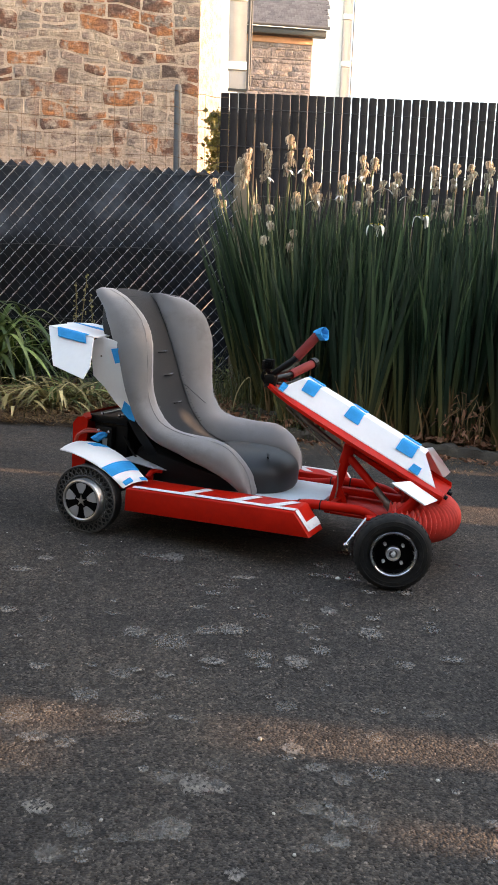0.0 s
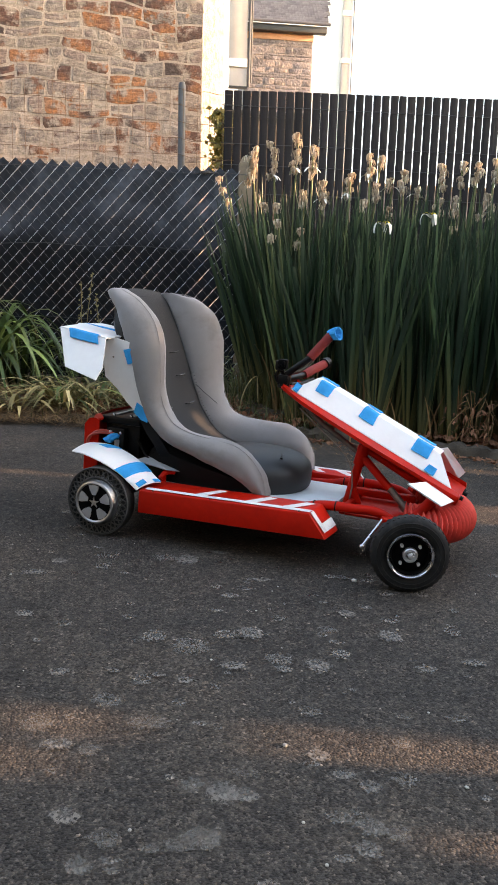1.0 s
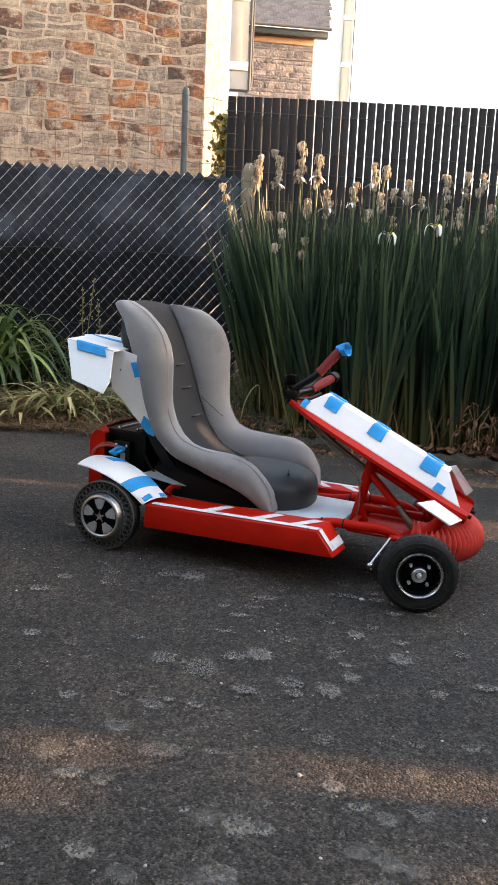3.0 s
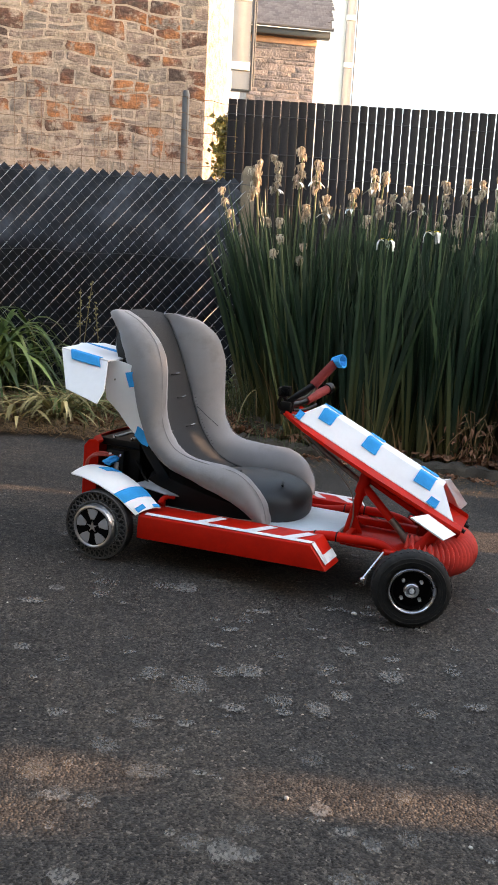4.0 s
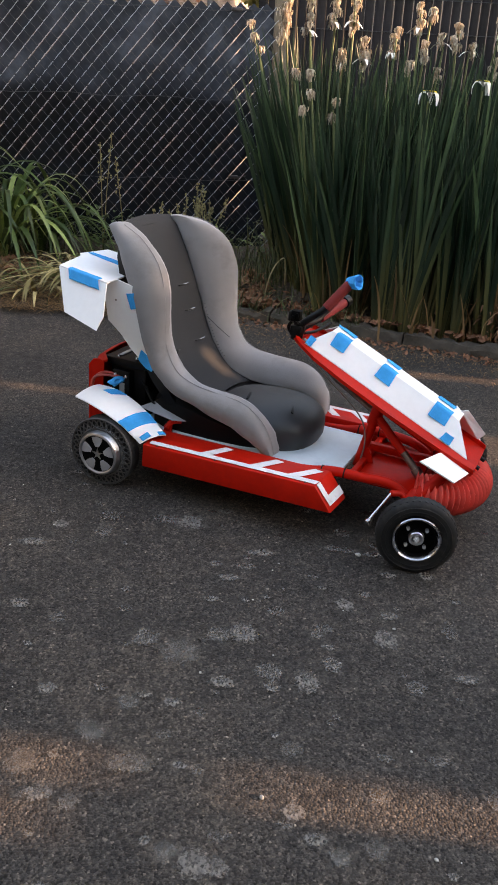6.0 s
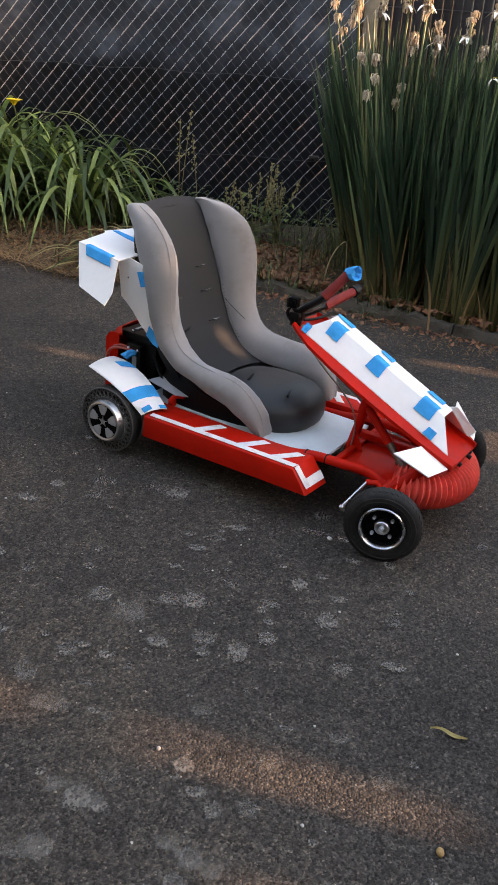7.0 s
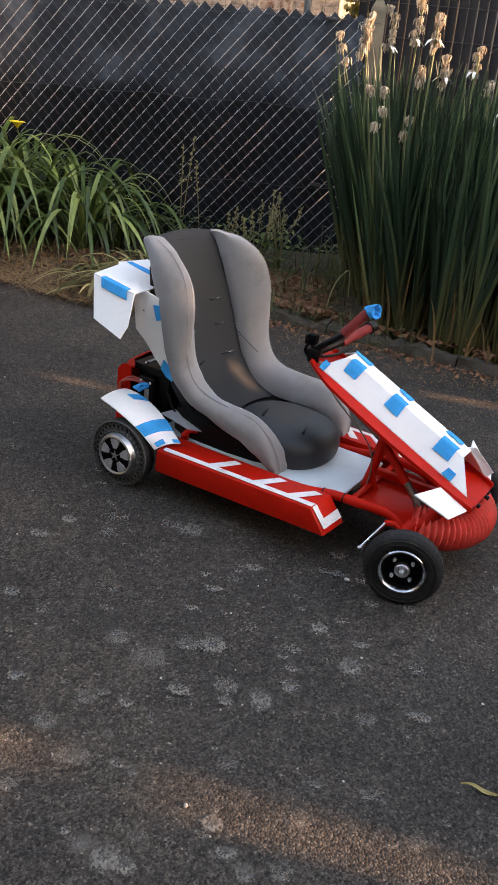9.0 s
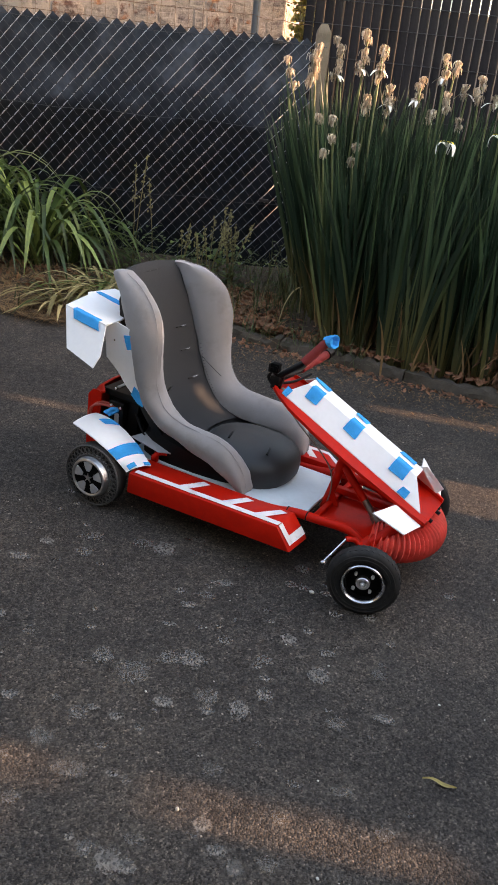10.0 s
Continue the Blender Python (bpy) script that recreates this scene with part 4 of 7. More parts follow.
# side panels: long red boxes with a sloping top, white stripes painted on
def side_panel(s):
    out = [(0.152, -0.352, 0.092), (0.780, -0.357, 0.111), (0.722, -0.352, 0.181), (0.152, -0.348, 0.165)]
    inn = [(0.152, -0.235, 0.095), (0.789, -0.240, 0.113), (0.733, -0.245, 0.190), (0.148, -0.235, 0.177)]
    flip = lambda p: Vector((p[0], p[1] if s > 0 else -p[1] + FAR, p[2] if s > 0 or p[2] < 0.15 else 0.190 + 0.1 * (p[2] - 0.19)))
    b = bmesh.new()
    a = [b.verts.new(flip(p)) for p in out]
    c = [b.verts.new(flip(p)) for p in inn]
    b.faces.new(a)
    b.faces.new(c[::-1])
    for i in range(4):
        j = (i + 1) % 4
        b.faces.new((a[i], c[i], c[j], a[j]))
    bmesh.ops.bevel(b, geom=b.edges[:], offset=0.004, segments=2, affect="EDGES", profile=0.5)
    p = part("side_panel", b, RED, kart)
    def top(x, f):
        u = (x - 0.152) / 0.571
        return flip(Vector(out[3]).lerp(Vector(out[2]), u).lerp(Vector(inn[3]).lerp(Vector(inn[2]), u), f) + Vector((0, 0, 0.0022)))
    # long stripe near the outer edge, slanting bars from it, and the angled end piece on the front face
    bars = [[(0.17, 0.10), (0.721, 0.08), (0.724, 0.26), (0.17, 0.26)]]
    for x in (0.338, 0.503, 0.625) if s > 0 else (0.362, 0.527, 0.634):
        bars.append([(x, 0.24), (x + 0.038, 0.26), (x + 0.084, 0.80), (x + 0.056, 0.84)])
    for q in bars:
        st = bmesh.new()
        sheet(st, [top(*k) for k in q], 0.0009, s)
        part("stripe", st, STRIPE, p, smooth=False)
    front = lambda u, v: flip(Vector(out[2]).lerp(Vector(inn[2]), u).lerp(Vector(out[1]).lerp(Vector(inn[1]), u), v)) + Vector((0.0022, 0, 0.0014))
    for q in ([(0.08, 0.0), (0.27, 0.0), (0.30, 0.80), (0.12, 0.80)], [(0.30, 0.50), (0.96, 0.50), (0.96, 0.80), (0.30, 0.80)]):
        st = bmesh.new()
        sheet(st, [front(*k) for k in q], 0.0009, -s)
        part("stripe", st, STRIPE, p, smooth=False)
    for x in (0.69, 0.40, 0.20):
        sc = bmesh.new()
        bmesh.ops.create_uvsphere(sc, u_segments=8, v_segments=5, radius=0.003, matrix=Matrix.Translation(top(x, 0.06)))
        part("screw", sc, STEEL, p)


for s in (1, -1):
    side_panel(s)

# floor sheet and the tube frame
part("floor_plate", sub(lambda b: box(b, (0.05, -0.212, 0.158), (0.745, 0.125, 0.168), 0.002)), FLOOR_SHEET, kart, "pale blue-white plastic floor sheet")
for s, off in ((1, 0.0), (-1, FAR)):
    part("side_rail", sub(lambda b: tube(b, smooth_path([(0.02, -0.222 * s + off, 0.140), (0.35, -0.222 * s + off, 0.152), (0.62, -0.225 * s + off, 0.160), (0.73, -0.225 * s + off, 0.180), (0.82, -0.222 * s + off, 0.183), (0.90, -0.205 * s + off, 0.178), (0.955, -0.20 * s + off, 0.150)], 6), 0.0150, 14)), RED, kart)
    for x, z in ((0.700, 0.1745), (0.770, 0.1825)):
        part("cable_tie", sub(lambda b: lathe(b, [(-0.002, 0.0150), (-0.002, 0.0168), (0.002, 0.0168), (0.002, 0.0150), (-0.002, 0.0150)], (0, 0, 0), "y", 14)), BLACK, kart).matrix_local = pose(x, -0.2245 * s + off, z, 0, 0, 90)
part("cross_member", sub(lambda b: (box(b, (0.77, -0.19, 0.150), (0.79, 0.15, 0.172), 0.004), box(b, (0.74, 0.02, 0.165), (0.97, 0.045, 0.19), 0.004))), RED, kart)
part("front_beam", sub(lambda b: tube(b, [(0.965, -0.27, 0.118), (0.965, 0.27, 0.118)], 0.019, 12)), RED, kart)
part("front_web", sub(lambda b: (box(b, (0.79, -0.19, 0.150), (0.965, 0.14, 0.158), 0.002))), RED, kart)
part("white_tab", sub(lambda b: sheet(b, [(0.775, 0.150, 0.150), (0.825, 0.150, 0.150), (0.812, 0.156, 0.170), (0.782, 0.156, 0.172)], 0.003)), WHITE, kart, "scrap of white plastic on the frame")

# upright post under the nose tray, its gusset and braces
part("post", sub(lambda b: tube(b, [(0.757, -0.045, 0.135), (0.783, -0.045, 0.26), (0.806, -0.045, 0.372)], [0.0155, 0.0145, 0.0145], 12)), RED, kart)
part("gusset", sub(lambda b: sheet(b, [(0.767, -0.052, 0.155), (0.812, -0.052, 0.153), (0.804, -0.052, 0.175), (0.784, -0.052, 0.215)], 0.005)), RED, kart)
part("brace", sub(lambda b: tube(b, [(0.785, -0.045, 0.325), (0.90, -0.07, 0.225)], 0.0135, 10)), RED, kart)
part("brace", sub(lambda b: tube(b, [(0.79, -0.04, 0.345), (0.985, -0.03, 0.245)], 0.012, 10)), RED, kart)
part("damper", sub(lambda b: (tube(b, [(0.895, -0.069, 0.23), (0.945, -0.08, 0.186)], 0.0115, 12), tube(b, [(0.945, -0.08, 0.186), (0.962, -0.083, 0.170)], 0.016, 12))), STEEL, kart, "steel damper tube with a dark collar")
part("post_sleeve", sub(lambda b: tube(b, [(0.788, -0.045, 0.285), (0.802, -0.045, 0.35)], 0.020, 14)), RED, kart)

# nose tray: a red channel sloping from the handlebar to the bumper
def tray_z(x):
    return 0.513 - (x - 0.54) * 0.4655


def tray(b):
    rings = []
    for x, dep, w in ((0.520, 0.012, 0.078), (0.545, 0.016, 0.088), (0.60, 0.023, 0.093), (0.70, 0.025, 0.094), (0.85, 0.026, 0.094), (1.0, 0.030, 0.094), (1.09, 0.036, 0.094), (1.118, 0.036, 0.092)):
        z = tray_z(x)
        o = Vector((0, 0, 0))
        lip = min(1.0, (x - 0.505) / 0.10) * (0.014 + 0.029 * math.sin(math.pi * min(1, (x - 0.5) / 0.62)))
        rings.append([Vector((x, -w, z)), Vector((x, -w - lip, z - 0.006)), Vector((x, -w - lip, z - 0.017)), Vector((x - 0.01, -w + 0.004, z - dep)), Vector((x - 0.01, w - 0.004, z - dep)), Vector((x, w + lip, z - 0.017)), Vector((x, w + lip, z - 0.006)), Vector((x, w, z)),
                      Vector((x, w - 0.006, z + 0.002)), Vector((x, w - 0.008, z - 0.012)), Vector((x, -w + 0.008, z - 0.012)), Vector((x, -w + 0.006, z + 0.002))])
    loft(b, rings)


nose = part("nose_tray", sub(tray), RED, kart, "red sloping steel channel")
for x, y in ((1.112, -0.045), (1.116, 0.03), (1.108, 0.055)):
    part("bolt", sub(lambda b: tube(b, [(x, y, tray_z(x) - 0.02), (x + 0.014, y, tray_z(x) - 0.026)], 0.007, 8)), BLACK, nose)
part("bolt", sub(lambda b: tube(b, [(0.80, -0.094, tray_z(0.80) - 0.02), (0.80, -0.101, tray_z(0.80) - 0.02)], 0.005, 8)), RED, nose)

# nose fairing: folded white sheet with blue tape over its folds
TR = Vector((1, 0, -0.4655)).normalized()
def fz(x, y):
    """A place on the fairing's folded skin."""
    up = 0.054
    base = tray_z(x) + 0.004
    if abs(y) <= 0.034:
        return Vector((x + 0.03, y, base + up))
    f = (0.089 - abs(y)) / 0.055
    return Vector((x + 0.03 * f, y, base + up * f))


def fairing(b):
    """One sheet, folded along two lines; its near flank runs out to a point at the front."""
    rows = [(0.556, -0.089), (0.592, -0.034), (0.592, 0.034), (0.556, 0.089)], [(1.092, -0.089), (1.012, -0.034), (1.012, 0.034), (1.092, 0.089)]
    drop = Vector((-0.002, 0, -0.0036))
    top = [[b.verts.new(fz(*q)) for q in row] for row in rows]
    low = [[b.verts.new(fz(*q) + drop) for q in row] for row in rows]
    for i in range(3):
        b.faces.new((top[0][i], top[0][i + 1], top[1][i + 1], top[1][i]))
        b.faces.new((low[0][i], low[1][i], low[1][i + 1], low[0][i + 1]))
        for e in (0, 1):
            b.faces.new((top[e][i], top[e][i + 1], low[e][i + 1], low[e][i]))
    for i in (0, 3):
        b.faces.new((top[0][i], top[1][i], low[1][i], low[0][i]))


shell = part("fairing", sub(fairing), WHITE, kart, "folded white plastic nose fairing", smooth=False)
LIFT = Vector((0.0010, 0, 0.0024))
for x, ln in ((0.625, 0.050), (0.777, 0.051), (0.956, 0.058)):
    n1 = Vector((0.3, -0.75, 0.6)) * 0.0022
    tape_strip(shell, [fz(x + 0.008, -0.062) + n1, fz(x + 0.004, -0.036) + n1, fz(x + 0.004, -0.032) + LIFT, fz(x + 0.006, -0.012) + LIFT], ln, TR)
    tape_strip(shell, [fz(x, 0.012) + LIFT, fz(x + 0.004, 0.033) + LIFT, fz(x, 0.05) + LIFT * 1.5], ln, TR)
tape_strip(shell, [fz(1.018, -0.088) + Vector((0, -0.004, 0.002)), fz(1.018, -0.070) + Vector((0, -0.004, 0.003))], 0.03, TR)
tape_strip(shell, [fz(0.566, -0.090) + Vector((0, -0.004, 0.002)), fz(0.566, -0.070) + Vector((0, -0.004, 0.003))], 0.02, TR)
tape_strip(shell, [fz(0.600, 0.018) + LIFT, fz(0.596, 0.036) + LIFT], 0.016, TR)

part("fin", sub(lambda b: sheet(b, [fz(1.000, 0.036), fz(1.028, 0.044) + Vector((0, 0, 0.026)), fz(1.112, 0.093) + Vector((0, 0.004, 0.030)), fz(1.094, 0.090)], 0.003)), WHITE, shell, smooth=False)

# small side flaps
for s in (1, -1):
    part("flap", sub(lambda b: sheet(b, [(0.987, -0.256 * s, 0.293), (1.083, -0.198 * s, 0.227), (1.107, -0.108 * s, 0.226), (1.020, -0.116 * s, 0.276)], 0.004, -s)), WHITE, kart, "white plastic side flap", smooth=False)

# front bumper: ribbed red hose bent round the nose
HOSE_NEAR = 1.38      # the hose ends short of the near kingpin


def hose(b):
    pts, rad = [], []
    n = 34 * 8
    for k in range(n + 1):
        a = -HOSE_NEAR + (HOSE_NEAR + 1.54) * k / n
        pts.append((0.938 + 0.170 * math.cos(a), 0.176 * math.sin(a), 0.156 - 0.012 * math.cos(a)))
        rad.append(0.0558 + 0.0066 * max(-0.75, math.cos(2 * math.pi * k / 8)))
    tube(b, pts, rad, 22)


part("bumper_hose", sub(hose), RED_HOSE, kart, "red-painted ribbed hose as front bumper")

# front wheels on kingpins
def tyre_profile(r, rim, half):
    return [(-half * 0.62, rim), (-half * 0.95, rim + 0.010), (-half, (r + rim) / 2), (-half * 0.93, r - 0.012), (-half * 0.70, r - 0.003), (-half * 0.35, r), (half * 0.35, r),
            (half * 0.70, r - 0.003), (half * 0.93, r - 0.012), (half, (r + rim) / 2), (half * 0.95, rim + 0.010), (half * 0.62, rim), (-half * 0.62, rim)]


def front_wheel(s):
    hub = (1.026, -0.342, 0.1118) if s > 0 else (1.000, 0.275, 0.1118)
    w = part("front_wheel", sub(lambda b: lathe(b, [(0.014, 0.004), (0.012, 0.050), (0.006, 0.058), (-0.006, 0.058), (-0.010, 0.050), (-0.012, 0.004)], (0, 0, 0), "y", 36)), MATT_BLACK, kart, "front wheel with a black disc hub")
    w.matrix_local = pose(*hub, 0, 0, 16 if s > 0 else 196)
    part("tyre", sub(lambda b: lathe(b, tyre_profile(0.1115, 0.064, 0.027), (0, 0, 0), "y", 56)), RUBBER, w, "black pneumatic tyre")
    part("rim", sub(lambda b: lathe(b, [(-0.029, 0.0678), (-0.0330, 0.0655), (-0.0330, 0.0622), (-0.029, 0.0585), (-0.018, 0.0555), (0.02, 0.055), (0.024, 0.066)], (0, 0, 0), "y", 48)), CHROME, w, "polished rim ring")
    for k in range(4):
        a = math.pi / 4 + k * math.pi / 2
        part("bolt", sub(lambda b: lathe(b, [(-0.021, 0.0), (-0.021, 0.0048), (-0.010, 0.0055)], (0.036 * math.cos(a), 0, 0.036 * math.sin(a)), "y", 6)), ZINC, w)
    part("hub", sub(lambda b: lathe(b, [(-0.012, 0.0105), (-0.024, 0.0115), (-0.0255, 0.0135), (-0.0255, 0.0185), (-0.023, 0.021), (-0.010, 0.022)], (0, 0, 0), "y", 32)), SILVER, w, "turned aluminium bearing hub")
    part("rim_lip", sub(lambda b: lathe(b, [(-0.020, 0.0555), (-0.014, 0.052), (-0.008, 0.0515), (-0.008, 0.0555), (-0.020, 0.0555)], (0, 0, 0), "y", 40)), MATT_BLACK, w)
    part("axle_nut", sub(lambda b: lathe(b, [(-0.036, 0.0), (-0.036, 0.0045), (-0.030, 0.0055), (-0.029, 0.0085), (-0.020, 0.009), (-0.014, 0.009)], (0, 0, 0), "y", 6)), ZINC, w)
    for r in (0.084, 0.096):
        part("sidewall_ring", sub(lambda b: lathe(b, [(-0.0262, r - 0.0012), (-0.0282, r), (-0.0262, r + 0.0012)], (0, 0, 0), "y", 48)), RUBBER, w)
    # tread: small angled blocks round the shoulder
    b = bmesh.new()
    for k in range(40):
        a = 2 * math.pi * k / 40
        for e in (-1, 1):
            r0 = Matrix.Rotation(a + (0.04 if e > 0 else 0), 4, "Y")
            box(b, (-0.0042, min(e * 0.003, e * 0.016), 0.1085), (0.0042, max(e * 0.003, e * 0.016), 0.1118), 0.0, r0 @ Matrix.Rotation(radians(28 * e), 4, "Z"))
    tagged(part("tread", b, RUBBER, w, smooth=False), kind="stuff")


for s, off in ((1, 0.0), (-1, -0.065)):
    front_wheel(s)
    part("kingpin", sub(lambda b: (tube(b, [(0.985, -0.245 * s + off, 0.088), (0.975, -0.235 * s + off, 0.165)], 0.017, 12), tube(b, [(0.975, -0.24 * s + off, 0.12), (1.03, -0.32 * s + off, 0.113)], 0.012, 10))), RED, kart)
    part("swing_arm", sub(lambda b: (tube(b, smooth_path([(0.985, -0.215 * s + off, 0.168), (1.02, -0.178 * s + off, 0.195), (1.045, -0.15 * s + off, 0.222)], 4), 0.0185, 12), tube(b, [(0.97, -0.225 * s + off, 0.14), (0.99, -0.205 * s + off, 0.172)], 0.023, 12))), RED, kart)
    part("steering_arm", sub(lambda b: tube(b, [(0.920, -0.256 * s + off, 0.173), (0.945, -0.235 * s + off, 0.170), (0.968, -0.232 * s + off, 0.150)], 0.0095, 10)), RED, kart)
    part("steering_rod", sub(lambda b: (tube(b, [(0.880, -0.314 * s + off, 0.097), (0.922, -0.255 * s + off, 0.172)], 0.0050, 10),
                                    bmesh.ops.create_uvsphere(b, u_segments=12, v_segments=8, radius=0.0088, matrix=Matrix.Translation((0.880, -0.314 * s + off, 0.097))),
                                    tube(b, [(0.886, -0.312 * s + off, 0.084), (0.888, -0.308 * s + off, 0.108)], 0.0045, 8))), CHROME, kart, "bright steering rod with a ball end")

# rear wheels: aluminium hub motors in airless honeycomb tyres
def rear_wheel(s):
    w = part("rear_wheel", sub(lambda b: lathe(b, [(-0.042, 0.0), (-0.042, 0.062), (-0.012, 0.064), (0.02, 0.0665), (0.028, 0.05), (0.028, 0.0)], (0, 0, 0), "y", 48)), MATT_BLACK, kart, "rear wheel with a black and silver hub motor")
    w.matrix_local = pose(0.014, -0.345 * s, 0.112, 0, 0, 0 if s > 0 else 180)
    part("rim", sub(lambda b: lathe(b, [(-0.040, 0.0595), (-0.045, 0.0605), (-0.047, 0.0640), (-0.045, 0.0690), (-0.038, 0.0715), (-0.022, 0.0735), (-0.018, 0.0775), (-0.012, 0.080), (0.02, 0.078), (0.02, 0.06)], (0, 0, 0), "y", 56)), SILVER, w, "silver rim ring")
    for k in range(5):
        a0 = 2 * math.pi * k / 5 + 0.35
        b = bmesh.new()
        pts = []
        for da, r in ((-0.24, 0.025), (-0.35, 0.045), (-0.33, 0.0575), (0, 0.0595), (0.33, 0.0575), (0.35, 0.045), (0.24, 0.025)):
            pts.append((r * math.cos(a0 + da), -0.0425, r * math.sin(a0 + da)))
        sheet(b, pts, 0.003, 1)
        part("petal", b, GREYMET, w, "grey painted panel", smooth=False)
        b = bmesh.new()
        pts = [(0.019 * math.cos(a0 - 0.0), -0.0425, 0.019 * math.sin(a0)), (0.006 * math.cos(a0 + 0.63), -0.0425, 0.006 * math.sin(a0 + 0.63)), (0, -0.0425, 0), (0.006 * math.cos(a0 - 0.63), -0.0425, 0.006 * math.sin(a0 - 0.63))]
        sheet(b, pts, 0.004, 1)
        part("star_ray", b, SILVER, w, smooth=False)
    t = part("tyre", sub(lambda b: lathe(b, [(-0.026, 0.1085), (-0.022, 0.112), (0.022, 0.112), (0.028, 0.107), (0.028, 0.08), (-0.012, 0.078), (-0.012, 0.1085), (-0.026, 0.1085)], (0, 0, 0), "y", 64)), RUBBER, w, "black airless honeycomb tyre")
    # the open honeycomb in the side of the tyre
    b = bmesh.new()
    n = 32
    for k in range(n):
        for e in (1, -1):
            pts = []
            for q in range(5):
                f = q / 4
                a = 2 * math.pi * (k + e * 1.25 * (f - 0.5)) / n
                r = 0.0775 + 0.033 * f
                pts.append((r * math.cos(a), -0.024 + 0.004 * f, r * math.sin(a)))
            tube(b, pts, 0.0023, 5)
    for r, y in ((0.0785, -0.024), (0.1095, -0.022)):
        ringp = [(r * math.cos(2 * math.pi * k / 60), y, r * math.sin(2 * math.pi * k / 60)) for k in range(61)]
        tube(b, ringp, 0.0035, 6)
    tagged(part("honeycomb", b, WEB_RUBBER, w), kind="stuff")


for s in (1, -1):
    rear_wheel(s)
part("rear_axle", sub(lambda b: box(b, (-0.01, -0.32, 0.10), (0.04, 0.32, 0.13), 0.004)), BLACK, kart)

# rear fender over the near wheel
FEND_OUT = smooth_path([(-0.123, -0.312, 0.252), (-0.06, -0.335, 0.253), (0.01, -0.348, 0.240), (0.075, -0.352, 0.215), (0.115, -0.350, 0.188), (0.142, -0.346, 0.166)], 4)
FEND_IN = smooth_path([(-0.098, -0.212, 0.268), (-0.03, -0.225, 0.272), (0.05, -0.240, 0.256), (0.115, -0.258, 0.232), (0.165, -0.275, 0.206), (0.198, -0.284, 0.186)], 4)


def fender_place(u, v, lift=0.0):
    """A place on the fender: u from its rear to its front end, v from the outer to the inner edge."""
    k = min(max(u, 0), 0.999) * (len(FEND_OUT) - 1)
    i, f = int(k), k - int(k)
    o, n = FEND_OUT[i].lerp(FEND_OUT[i + 1], f), FEND_IN[i].lerp(FEND_IN[i + 1], f)
    return o.lerp(n, v) + Vector((0.002, 0, 0.009)) * (1 - (2 * v - 1) ** 2) + Vector((0.25, -0.15, 1)).normalized() * lift


def fender(b):
    rings = []
    for k in range(len(FEND_OUT)):
        u = k / (len(FEND_OUT) - 1)
        row = [fender_place(u, q / 6) for q in range(7)]
        rings.append(row + [p + Vector((0, 0, -0.0035)) for p in row[::-1]])
    loft(b, rings)


def fender_tape(u0, u1, v0, v1, skew=0.0):
    """A patch of tape lying on the fender."""
    b = bmesh.new()
    rings = []
    for k in range(5):
        v = v0 + (v1 - v0) * k / 4
        row = [fender_place(u0 + (u1 - u0) * q / 3 + skew * k / 4, v, 0.0018) for q in range(4)]
        rings.append(row + [p + Vector((0, 0, -0.001)) for p in row[::-1]])
    loft(b, rings)
    part("tape", b, TAPE, fend, "blue masking tape", smooth=False)


fend = part("fender", sub(fender), WHITE, kart, "curved white plastic wheel fender")
fender_tape(0.56, 0.73, -0.01, 1.01, 0.03)
fender_tape(0.17, 0.27, 0.62, 1.0, 0.06)
fender_tape(0.90, 0.999, 0.10, 0.42, -0.02)
fender_tape(0.93, 0.999, 0.72, 1.0)


def crumple(b):
    bmesh.ops.create_icosphere(b, subdivisions=2, radius=1.0)
    for v in b.verts:
        k = 1 + 0.5 * noise.noise(v.co * 1.9 + Vector((3, 1, 0)))
        v.co = Vector((v.co.x * 0.030 * k, v.co.y * 0.016 * k, v.co.z * 0.014 * k))


wad = part("tape", sub(crumple), TAPE, fend, "crumpled blue masking tape", smooth=False)
wad.matrix_local = pose(-0.040, -0.205, 0.290, 20, -25, 30)
part("splash_sheet", sub(lambda b: sheet(b, [(0.06, -0.215, 0.225), (0.19, -0.235, 0.215), (0.235, -0.19, 0.205), (0.10, -0.16, 0.24)], 0.003)), GREY_SHEET, kart, "grey plastic sheet behind the fender", smooth=False)

# spoiler: angled white box plates behind the seat, taped together
def spoiler_top(x, y, lift=0.0):
    return Vector((x, y, 0.652 - 0.115 * (x + 0.200) + lift))


def scoop(b):
    A, B, C, D = (-0.201, -0.280, 0.653), (-0.134, -0.349, 0.535), (-0.007, -0.345, 0.505), (-0.017, -0.298, 0.631)
    n = (Vector(B) - Vector(A)).cross(Vector(D) - Vector(A))
    flat = lambda p: (p[0], A[1] - (n.x * (p[0] - A[0]) + n.z * (p[2] - A[2])) / n.y, p[2])
    sheet(b, [A, B, flat(C), flat((0.004, -0.330, 0.544)), D], 0.0045, -1)
    sheet(b, [spoiler_top(x, y) for x, y in ((-0.200, -0.28), (-0.017, -0.298), (-0.02, -0.20), (-0.06, -0.05), (-0.12, 0.016), (-0.219, 0.016), (-0.243, -0.11), (-0.226, -0.13))], 0.0045, 1)


spoiler = part("spoiler", sub(scoop), WHITE, kart, "folded white plastic spoiler behind the seat", smooth=False)


